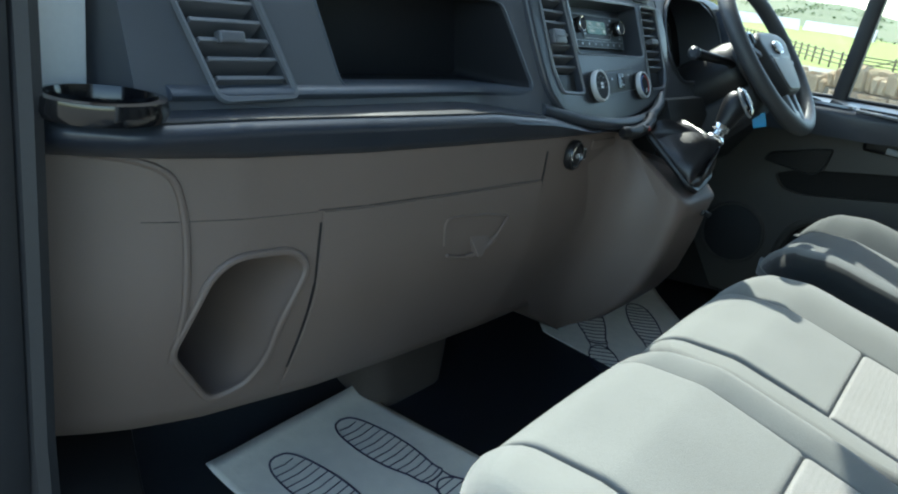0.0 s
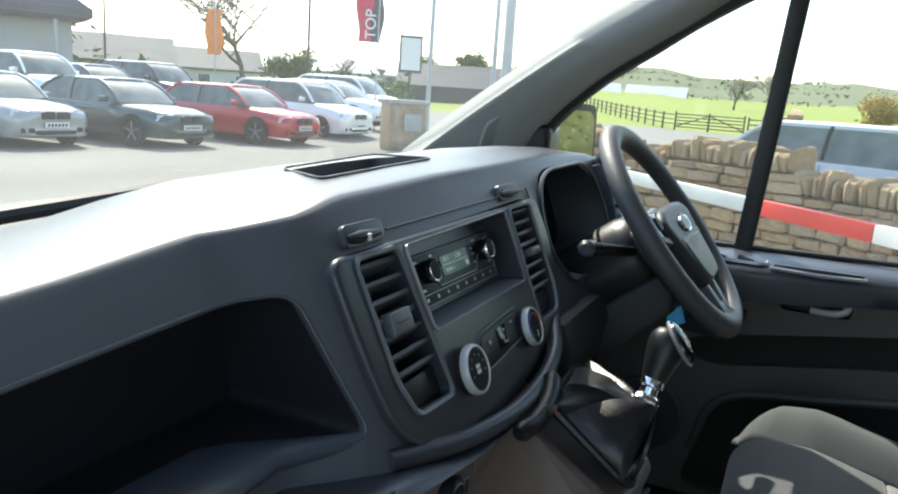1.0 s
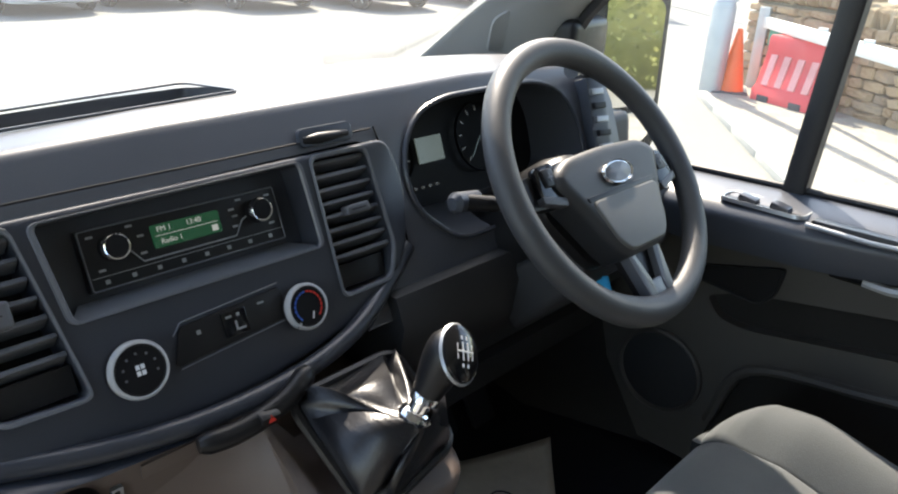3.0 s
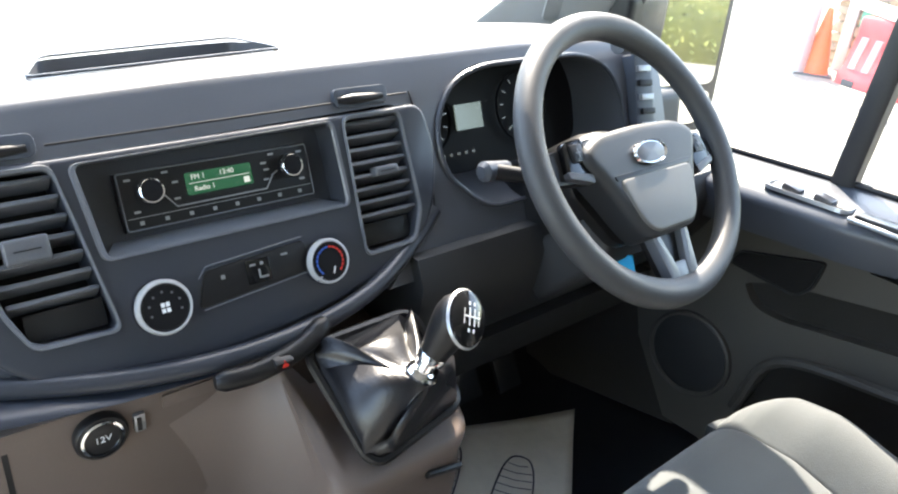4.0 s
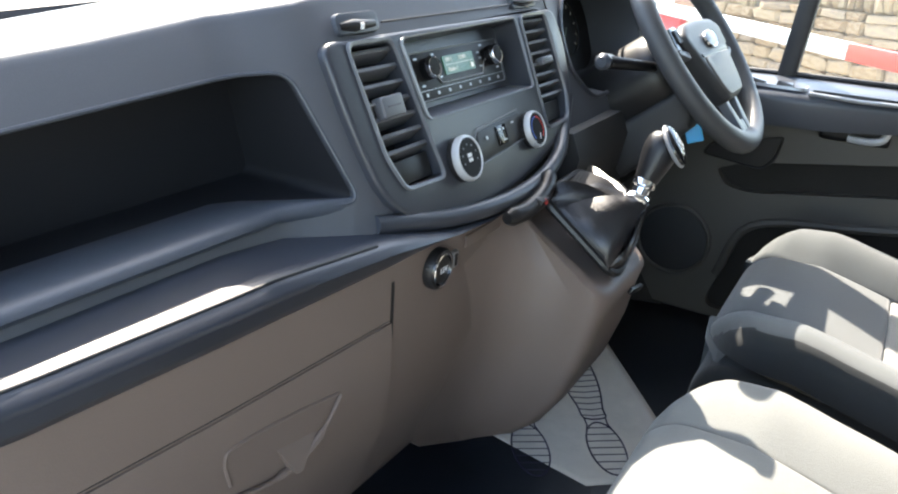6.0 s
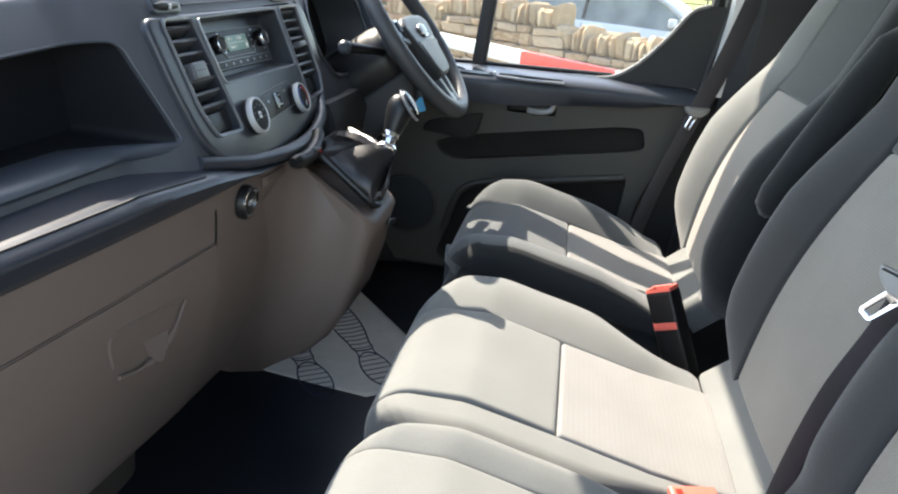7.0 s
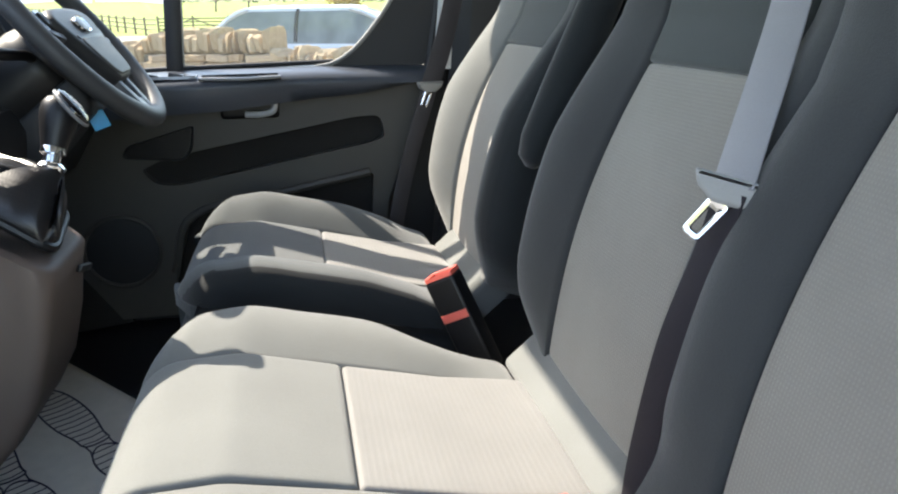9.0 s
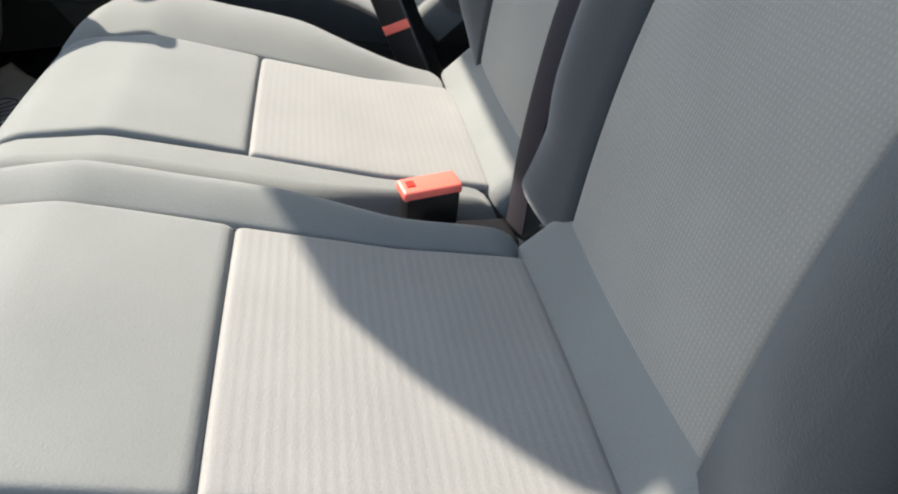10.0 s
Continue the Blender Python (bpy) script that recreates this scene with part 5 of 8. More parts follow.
part("quarter_bar", loft([[(DX + 0.006 + dx, y + dy, z) for dx, dy in ((-0.012, -0.018), (-0.016, -0.012), (-0.016, 0.012), (-0.012, 0.018), (0.016, 0.018), (0.016, -0.018))] for y, z in ((-0.188, 0.70), (-0.210, 1.0), (-0.230, 1.28))]), M["seal"], door, "black quarter-light bar")
pane_out = [(0.285, 0.70)] + [(y, z) for y, z in FRAME[1:10]] + [(-0.76, 0.915), (-0.70, 0.895), (-0.60, 0.760), (-0.54, 0.715)]
pane = part("pane", prism(pane_out, 0.004, Matrix.Translation((DX + 0.018, 0, 0)) @ YZ), M["glass"], door, "clear side window")
pane.visible_shadow = False

# pillars, roof, floor and the walls that close the cab
WS = [(0.770, 0.571, 0.820), (0.790, 0.430, 0.936), (0.815, 0.310, 1.030), (0.845, 0.200, 1.115), (0.870, 0.080, 1.195), (0.890, -0.030, 1.270), (0.890, -0.16, 1.34), (0.88, -0.26, 1.375)]


def a_pillar(s, name, material):
    inn, out = smooth_path(WS, 5), smooth_path([(DX + 0.01, 0.31, 0.790), (DX + 0.01, 0.292, 0.868), (DX + 0.008, 0.261, 0.947), (DX, 0.157, 1.048), (DX, 0.05, 1.120), (DX - 0.005, -0.055, 1.191), (DX - 0.008, -0.19, 1.285), (DX - 0.01, -0.30, 1.34)], 5)
    rings = []
    for p, q in zip(inn, out):
        mid = p.lerp(q, 0.5) + Vector((-0.022, -0.02, 0.0))
        a, c = p.lerp(mid, 0.55) + Vector((-0.004, -0.004, 0)), q.lerp(mid, 0.55) + Vector((-0.006, -0.004, 0))
        back = Vector((0.10, 0.05, 0.03))
        rings.append([Vector((s * v.x, v.y, v.z)) for v in (p, a, mid, c, q, q + back * 0.5, p + back)])
    return solo(name, loft(rings), material, "warm grey plastic A-pillar trim beside the windscreen", "pillar trim", "structure", angle=70)


ap = a_pillar(1, "trim_pillar_right", M["pillar"])
a_pillar(-1, "trim_pillar_left", M["pillar"])
speaker = solo("trim_tweeter", prism(rounded([(-0.055, -0.03), (0.03, -0.04), (0.05, 0.01), (0.01, 0.045), (-0.03, 0.035)], 0.015), 0.006, look((0.838, 0.36, 0.915), (0.838 + 0.45, 0.36 + 0.75, 0.915 + 0.35)) @ pose(0, 0, 0, 0, 0, 20), 0.003), M["pillar"], "grey fabric speaker cover on the A-pillar", "speaker cover", "structure")
base_l = thing("trim_pillar_base", (0.86, 0.40, 0.80), "black trim at the foot of the A-pillar", "trim", kind="structure")
part("sail", loft([[(x, y, z) for x, y, z in r] for r in (((0.84, 0.50, 0.74), (0.93, 0.33, 0.74), (0.94, 0.28, 0.74)), ((0.81, 0.46, 0.90), (0.915, 0.31, 0.90), (0.935, 0.28, 0.88)), ((0.815, 0.40, 0.955), (0.905, 0.28, 0.955), (0.93, 0.262, 0.94)))]), M["dash"], base_l)
# windscreen
ws_rows = []
for k in range(9):
    p = smooth_path(WS, 5)[k * 35 // 8]
    ws_rows.append([Vector((p.x * 1.02 * u, p.y - 0.012 + 0.07 * (1 - abs(u) ** 2.2), p.z)) for u in [-1 + i / 8 for i in range(17)]])
b = bmesh.new()
g = [[b.verts.new(p) for p in r] for r in ws_rows]
for r, q in zip(g, g[1:]):
    for i in range(16):
        b.faces.new((r[i], r[i + 1], q[i + 1], q[i]))
screen = solo("window_windscreen", b, M["screen"], "clear raked windscreen of the van", "windscreen", "structure", angle=180)
k = screen.modifiers.new("thick", "SOLIDIFY")
k.thickness, k.offset = 0.005, 1
screen.visible_shadow = False
# the slanted centre prism is added out of view to shade the outer seat
solo("ceiling", merge(box((1.86, 1.15, 0.03), pose(0, -0.80, 1.415), 0.01), merge(box((1.70, 0.26, 0.04), pose(0, -0.185, 1.375, -12), 0.015), prism([(0.212, -0.10), (0.212, 0.147), (0.06, 0.102), (0.0, 0.060), (-0.055, 0.010), (-0.085, -0.10)], 0.04, pose(0, 0, 1.335), 0.01))), M["liner"], "pale grey felt headliner with an added unseen shade panel", "ceiling", "structure")
for s in (-1, 1):
    vis = thing("sun_visor", (s * 0.42, -0.16, 1.33), "pale grey sun visor folded against the header", "sun visor", "sun visors")
    part("visor", box((0.52, 0.20, 0.022), pose(s * 0.42, -0.175, 1.342, -12), 0.009, 3), M["liner"], vis)
    part("hinge", tube([(s * 0.70, -0.10, 1.342), (s * 0.16, -0.10, 1.342)], 0.006, 8), M["pillar"], vis)
solo("wall_roof_side", box((0.06, 1.3, 0.09), pose(0.95, -0.72, 1.40), 0.02), M["liner"], "pale grey roof rail trim", "roof rail", "structure")
solo("wall_roof_side_left", box((0.06, 1.3, 0.09), pose(-0.95, -0.72, 1.42), 0.02), M["liner"], "pale grey roof rail trim over the open doorway", "roof rail", "structure")
bulk = thing("wall_bulkhead", (0, -1.10, FLOOR), "pale grey steel bulkhead behind the seats", "bulkhead", kind="structure")
part("sheet", box((1.90, 0.02, 1.30), pose(0, -1.11, 0.76)), M["bulk"], bulk)
for i in range(7):
    part("rib", box((0.05, 0.02, 1.2), pose(-0.78 + 0.26 * i, -1.095, 0.76), 0.008), M["bulk"], bulk)
for x in (-0.55, -0.30, 0.10, 0.28):
    part("clip", box((0.03, 0.02, 0.02), pose(x, -1.078, 1.02), 0.004), M["black"], bulk)
bp_ = thing("wall_b_pillar", (0.95, -0.86, FLOOR), "white painted B-pillar with grey trim", "pillar", kind="structure")
part("paint", loft([[(x, y + lerp(z, ((0.12, 0.08), (0.5, 0.04), (0.9, 0.0), (1.4, 0.0))), z) for x, y in ((0.90, -0.80), (0.96, -0.775), (1.0, -0.80), (1.0, -1.11), (0.90, -1.11))] for z in (0.70, 0.9, 1.4)]), M["bodywhite"], bp_)
part("lower_trim", loft([[(x, y + lerp(z, ((0.12, 0.08), (0.5, 0.04), (0.9, 0.0), (1.4, 0.0))), z) for x, y in ((0.90, -0.84), (0.96, -0.835), (1.0, -0.84), (1.0, -1.11), (0.90, -1.11))] for z in (0.12, 0.4, 0.70)]), M["pillardark"], bp_, "black lower pillar trim")
part("trim", loft([[(x, y + lerp(z, ((0.12, 0.06), (0.5, 0.03), (0.9, 0.0), (1.4, 0.0))), z) for x, y in ((0.855, -0.86), (0.905, -0.825), (0.91, -1.1), (0.855, -1.1))] for z in (0.12, 0.4, 0.7, 0.9, 1.4)]), M["pillardark"], bp_, "dark pillar trim")
part("shut_face", box((0.03, 0.36, 0.64), pose(0.985, -0.74, 0.40), 0.005), M["pillardark"], bp_)
part("edge_seal", tube([(0.905, -0.640, 0.36), (0.915, -0.705, 0.55), (0.92, -0.765, 0.72), (0.925, -0.795, 0.9), (0.925, -0.79, 1.35)], 0.009, 8), M["seal"], bp_)
# doorway on the passenger side, door wide open
lp = thing("wall_doorway", (-0.97, 0.1, FLOOR), "white door frame with black rubber seals, passenger door wide open", "door frame", kind="structure")
part("hinge_pillar", box((0.10, 0.10, 1.0), pose(-1.0, 0.30, 0.60), 0.02), M["bodywhite"], lp)
part("hinge_pillar", box((0.072, 0.05, 0.50), pose(-0.890, 0.168, 0.945), 0.01), M["bodywhite"], lp)
part("seal_strip", tube([(-0.950, 0.030, 0.10), (-0.950, 0.060, 0.4), (-0.950, 0.060, 0.70), (-0.948, 0.07, 0.9), (-0.94, 0.01, 1.1), (-0.93, -0.10, 1.22)], 0.013, 8), M["seal"], lp)
part("seal_strip", tube([(-0.958, 0.055, 0.10), (-0.958, 0.085, 0.4), (-0.958, 0.085, 0.70), (-0.955, 0.10, 0.9), (-0.945, 0.04, 1.12)], 0.010, 8), M["black"], lp)
part("jamb", box((0.07, 0.16, 0.95), pose(-0.995, 0.13, 0.60), 0.015), M["seal"], lp)
part("sill", box((0.14, 1.2, 0.06), pose(-0.98, -0.40, 0.075), 0.015), M["black"], lp)
part("sill_plate", box((0.10, 0.24, 0.02), pose(-0.825, 0.20, 0.215, 30, 0, -20), 0.006), M["black"], lp)
part("rear_post", box((0.10, 0.25, 1.3), pose(-1.0, -1.0, 0.76), 0.03), M["bodywhite"], lp)
part("rear_trim", box((0.06, 0.22, 1.25), pose(-0.93, -0.99, 0.76), 0.02), M["pillar"], lp)
floor = solo("floor", loft([[(x, y, z) for y, z in ((0.62, 0.42), (0.50, 0.40), (0.40, 0.28), (0.30, 0.16), (0.22, 0.122), (0.10, FLOOR), (-1.1, FLOOR), (-1.1, 0.06), (0.62, 0.06))] for x in (-0.96, -0.5, 0, 0.5, 0.97)]), M["rubber"], "blue-black rubber cab floor mat", "floor", "structure", angle=50)
tun = solo("wall_footwell", merge(box((1.9, 0.03, 0.5), pose(0, 0.63, 0.52)), box((0.05, 0.5, 0.5), pose(0.955, 0.42, 0.42), 0.02)), M["carpet"], "dark carpeted footwell end", "footwell", "structure")
solo("wall_front_left", box((0.05, 0.45, 0.55), pose(-0.955, 0.45, 0.45), 0.02), M["carpet"], "dark carpeted footwell side", "footwell", "structure")
kick = solo("trim_kick", loft([[(0.80, 0.30, z), (0.90, 0.02 + w, z), (0.94, 0.02 + w, z), (0.94, 0.4, z)] for z, w in ((0.13, -0.05), (0.3, 0.06), (0.5, 0.12))]), M["carpet"], "dark kick panel beside the pedals", "kick panel", "structure")
bulge = solo("trim_tunnel", loft([[(x, 0.45, z) for x, z in ((-0.10, 0.12), (-0.08, 0.30), (-0.04, 0.33), (0.22, 0.33), (0.26, 0.30), (0.27, 0.12))], [(x, 0.33, z) for x, z in ((-0.07, 0.12), (-0.06, 0.25), (-0.03, 0.28), (0.20, 0.28), (0.22, 0.25), (0.23, 0.12))]]), M["carpet"], "dark carpeted hump under the dash", "carpet hump", "structure")


def pedal(x, z):
    p = thing("pedal", (x, 0.2, 0.2), "black rubber-faced foot pedal", "pedal", "pedals")
    part("arm", tube([(x, 0.34, 0.45), (x, 0.28, 0.32), (x, 0.22, z)], 0.009, 8), M["black"], p)
    part("pad", box((0.06, 0.012, 0.07), pose(x, 0.212, z, -30), 0.006), M["rubber"], p)


for x, z in ((0.40, 0.24), (0.53, 0.24), (0.64, 0.22)):
    pedal(x, z)

# ---------- paper floor mats ----------
def paper_mat(at, turn, wide, long, curl, label, dv=0.0, du=0.0, twist=0.0, su=1.08, sv=1.12, torn=0.0, slant=0.0):
    T = Matrix.Translation(at) @ pose(0, 0, 0, 0, 0, turn)
    h = lambda u, v: 0.004 + curl * (max(0, abs(u) / (wide / 2) - 0.55) ** 2 + 0.8 * max(0, v / (long / 2) - 0.6) ** 2) + 0.003 * math.sin(9 * u + 5 * v) + 0.15 * max(0, v - long * 0.36) + lerp((T @ Vector((u, v, 0))).y, ((0.10, 0.0), (0.22, 0.002), (0.30, 0.042), (0.40, 0.165), (0.50, 0.29)))
    t = thing("paper_floor_mat", at, label, "floor mat", "paper floor mats")
    b = bmesh.new()
    n, q = 26, 26
    def spot(i, j):
        u = -wide / 2 + wide * i / n
        v0 = -long / 2 + torn * max(0.0, -u)
        v = v0 + (long / 2 - slant * (wide / 2 - u + 0.05) - v0) * j / q
        return T @ Vector((u, v, h(u, v)))
    g = [[b.verts.new(spot(i, j)) for i in range(n + 1)] for j in range(q + 1)]
    for j in range(q):
        for i in range(n):
            b.faces.new((g[j][i], g[j][i + 1], g[j + 1][i + 1], g[j + 1][i]))
    sheet = part("sheet", b, M["paper"], t, "cream paper sheet", 180)
    k = sheet.modifiers.new("thick", "SOLIDIFY")
    k.thickness = 0.0012
    ct, st = math.cos(math.radians(twist)), math.sin(math.radians(twist))

    def flat(u, v):
        u, v = u * su, v * sv
        u, v = u * ct - v * st + du, u * st + v * ct + dv
        return T @ Vector((u, v, h(u, v) + 0.0016))
    for s in (-1, 1):
        sole = [(s * 0.085 + 0.045 * w * 1.0, v) for v, w in ((0.17, 0.0), (0.165, 0.5), (0.14, 0.85), (0.09, 1.0), (0.04, 0.92), (-0.01, 0.62), (-0.03, 0.55))]
        sole_l = [(s * 0.085 - 0.045 * w * 0.95, v) for v, w in ((-0.03, 0.55), (0.0, 0.7), (0.04, 0.95), (0.09, 1.0), (0.14, 0.8), (0.165, 0.45), (0.17, 0.0))]
        heel = [(s * 0.085 + 0.040 * math.cos(q), -0.095 + 0.055 * math.sin(q)) for q in [2 * math.pi * i / 24 for i in range(25)]]
        fp = part("footprint", tube(smooth_path([flat(u, v) for u, v in sole + sole_l + sole[:1]], 3), 0.0017, 5), M["ink"], t, "printed shoe sole outline")
        part("footprint", tube([flat(u, v) for u, v in heel], 0.0016, 5), M["ink"], t)
        for e in (-1, 1):
            part("waist_line", tube([flat(s * 0.085 + e * 0.025, -0.03), flat(s * 0.085 + e * 0.024, -0.045), flat(s * 0.085 + e * 0.030, -0.058)], 0.0014, 5), M["ink"], fp)
        for i in range(13):
            v = -0.022 + i * 0.0145
            w = 0.043 * lerp(v, ((-0.03, 0.55), (0.04, 0.93), (0.09, 1.0), (0.14, 0.83), (0.17, 0.1)))
            part("sole_line", tube([flat(s * 0.085 - w, v), flat(s * 0.085, v - 0.003), flat(s * 0.085 + w, v)], 0.0011, 4), M["ink"], fp)
        for i in range(7):
            v = -0.138 + i * 0.0143
            w = 0.040 * math.sqrt(max(0.05, 1 - ((v + 0.095) / 0.055) ** 2))
            part("sole_line", tube([flat(s * 0.085 - w, v), flat(s * 0.085 + w, v)], 0.0011, 4), M["ink"], fp)
    return t


paper_mat((0.418, 0.077, FLOOR), -50, 0.38, 0.62, 0.012, "cream paper floor mat printed with shoe soles, driver's footwell", -0.092, 0.007, -4, 0.81, 1.30, 1.1, 0.48)
paper_mat((-0.475, 0.022, FLOOR), 2, 0.33, 0.42, 0.012, "cream paper floor mat printed with shoe soles, passenger footwell", -0.005, 0.0, 0.0, 0.84, 1.0)

# ---------- seats ----------
def seat_z(y):
    """Height of a seat's top by its place from front to back."""
    return lerp(y, ((-0.72, 0.362), (-0.60, 0.382), (-0.48, 0.413), (-0.36, 0.440), (-0.24, 0.438)))


def seat(name, label, x0, x1, i0, i1, bl, br, back_top, narrow, lean=0.330, group="", side=0.075, edge=0.03, gaps=(0.0, 0.0), pad="seat", faces=("seatslate", "seatslate"), lumbar=0.030, lift=0.0, taper=(1.0, 1.0), wings=(0.0, 0.0), roll=(0.02, 0.02), flare=(0.0, 0.0), rear=0.0):
    """A cloth seat: cushion of front pad, insert and two side bolsters, and a backrest of lower insert, upper pad and bolsters.
    bl, br: how far the bolsters stand up; gaps: how far their outer edges draw in towards the back;
    lift: height of the cushion over the others; taper, wings: how the backrest's sides draw in at the foot, and how far they stand out;
    flare: how far the seam and the edge on the right spread above the back's cross seam; rear: fullness of the cushion bolsters' ends."""
    cushion_z = lambda y: seat_z(y) + lift
    t = thing(name, ((x0 + x1) / 2, -0.5, FLOOR), label, "seat", group)
    yf, yb = -0.235, -0.715
    flat = lambda a0, a1: (lambda a, b, c: Vector(((a0 + a1) / 2 + a, yf - b, cushion_z(yf - b) + c)))
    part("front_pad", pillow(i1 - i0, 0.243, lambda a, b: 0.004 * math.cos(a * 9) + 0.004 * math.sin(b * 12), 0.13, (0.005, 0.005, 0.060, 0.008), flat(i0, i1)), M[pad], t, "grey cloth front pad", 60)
    b = pillow(i1 - i0, 0.236, lambda a, b: 0.004 * math.cos(a * 9) + 0.002 * math.sin(b * 9), 0.13, (0.005, 0.005, 0.008, 0.012), lambda a, b, c: Vector(((i0 + i1) / 2 + a, -0.478 - b, cushion_z(-0.478 - b) + c)))
    part("cushion_insert", b, M["insert"], t, "light ribbed cloth insert", 60)
    for s, a0, a1, h, gap in ((-1, x0, i0, bl, gaps[0]), (1, i1, x1, br, gaps[1])):
        w = a1 - a0
        top = lambda a, b, s=s, w=w, h=h: h * math.sin(min(1, max(0, (0.5 + s * a / w))) * math.pi * 0.72) * lerp(b, ((0, 0.5), (0.06, 0.85), (0.16, 1.0), (0.30, 1.0), (0.37, 0.75 + 0.25 * rear), (0.43, 0.2 + 0.8 * rear), (0.48, 0.9 * rear)))

        def warp(a, b, c, s=s, a0=a0, a1=a1, w=w, gap=gap):
            k = max(0, 0.5 + s * a / w)
            late = max(0.0, min(1.0, (b - 0.27) / 0.13))
            late = late * late * (3 - 2 * late)
            return Vector(((a0 + a1) / 2 + a - s * k * 0.035 * max(0, 1 - b / 0.10) ** 2 - s * gap * k * late, yf - b - 0.035 * k ** 2 * max(0, 1 - b / 0.2), cushion_z(yf - b) + c))
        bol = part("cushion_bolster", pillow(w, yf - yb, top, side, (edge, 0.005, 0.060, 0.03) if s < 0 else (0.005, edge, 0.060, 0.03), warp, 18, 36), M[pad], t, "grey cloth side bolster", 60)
        # outward faces turn charcoal, their shade put into the colour
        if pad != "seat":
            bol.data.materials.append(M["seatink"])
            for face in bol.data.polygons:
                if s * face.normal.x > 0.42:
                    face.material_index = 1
    part("cushion_skirt", pillow(x1 - x0 - 0.012 - gaps[0] - gaps[1], 0.46, lambda a, b: 0, 0.15, (0.02, 0.02, 0.05, 0.01), lambda a, b, c: Vector(((x0 + gaps[0] + x1 - gaps[1]) / 2 + a, -0.245 - b, cushion_z(-0.245 - b) - 0.034 + c))), M["seatink"], t, "charcoal seat base cover", 60)
    part("seat_frame", box((x1 - x0 - 0.08, 0.42, 0.12), pose((x0 + x1) / 2, -0.52, FLOOR + 0.06), 0.01), M["black"], t)
    # backrest: b runs up the lean, c stands forward
    up, fw = Vector((0, -lean, 1)).normalized(), Vector((0, 1, lean)).normalized()
    B0 = Vector((0, -0.748, 0.37))
    H = back_top
    seam = 0.415
    belly = lambda b: 0.008 + lumbar * math.sin(math.pi * min(1.0, max(0.0, b) / 0.47)) - 0.03 * max(0.0, b - 0.5)

    def bw(a0, a1, start=0.0, s=0):
        w = a1 - a0

        def f(a, b, c):
            h = b + start
            x = (a0 + a1) / 2 + a
            mid = (x0 + x1) / 2
            x = mid + (x - mid) * (1 - narrow * max(0, h / H - 0.35) ** 2)
            x += min(1.0, max(0.0, h - seam) / 0.2) * lerp(x, ((mid, 0.0), (i1, flare[0]), (x1, flare[1])))
            if s:
                k = max(0, 0.5 + s * a / w)
                x += s * k * wings[s > 0] - s * k * w * taper[s > 0] * (0.75 * max(0, 1 - h / 0.10) ** 2 + 0.10 * max(0, 1 - h / 0.3))
                c -= 0.030 * k * taper[s > 0] * max(0, 1 - h / 0.08)
            return Vector((x, 0, 0)) + B0 + up * h + fw * (c + belly(h))
        return f
    part("roll_pad", pillow(i1 - i0 + roll[0] + roll[1], 0.075, lambda a, b: 0.0, 0.06, (0.02, 0.02, 0.010, 0.02), lambda a, b, c: Vector(((i0 + i1 + roll[1] - roll[0]) / 2 + a, -0.706, 0.358 + lift)) + Vector((0, -0.75, 0.66)).normalized() * b + Vector((0, 0.66, 0.75)).normalized() * (c + 0.003)), M["seat"], t, "cloth roll between cushion and backrest", 60)
    part("back_insert", pillow(i1 - i0, seam - 0.02, lambda a, b: -0.20 * a * a, 0.07, (0.006, 0.006, 0.014, 0.006), bw(i0, i1, 0.02)), M["insertback"], t, "mid-grey waffle cloth back insert", 60)
    part("upper_back", pillow(i1 - i0, H - seam, lambda a, b: 0.003 - 0.20 * a * a, 0.07, (0.006, 0.006, 0.006, 0.045), bw(i0, i1, seam)), M["seatdark"], t, "dark charcoal cloth upper back", 60)
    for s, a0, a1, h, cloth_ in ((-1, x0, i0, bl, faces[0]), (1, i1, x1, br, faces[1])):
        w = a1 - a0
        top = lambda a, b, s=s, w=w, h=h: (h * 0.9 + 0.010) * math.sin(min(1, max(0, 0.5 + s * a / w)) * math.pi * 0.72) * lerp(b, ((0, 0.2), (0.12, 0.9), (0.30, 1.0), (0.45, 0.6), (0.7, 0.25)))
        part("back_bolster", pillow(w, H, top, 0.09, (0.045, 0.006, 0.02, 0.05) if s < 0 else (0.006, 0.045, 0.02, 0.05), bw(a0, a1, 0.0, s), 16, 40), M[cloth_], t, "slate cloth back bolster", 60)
    part("back_shell", pillow(x1 - x0 - 0.05, H - 0.03, lambda a, b: 0, 0.05, (0.03, 0.03, 0.03, 0.04), lambda a, b, c: bw(x0, x1)(a, b + 0.01, c - 0.075)), M["seatink"], t)
    for x in (i0, i1):
        part("seam", tube([Vector((x, yf - q, cushion_z(yf - q) - 0.0035)) for q in [0.05 + 0.02 * i for i in range(22)]], 0.0014, 6), M["seatgrey"], t)
    return t


# near back bolster darkened as if shaded, far one pale as if sunlit
drv = seat("driver_seat", "charcoal and grey cloth driver's seat, shade darkened into pads and near side", 0.185, 0.700, 0.325, 0.585, 0.045, 0.045, 0.86, 0.35, group="cab seats", side=0.020, edge=0.020, pad="seatgrey", faces=("seatink", "seat"), lumbar=0.035)
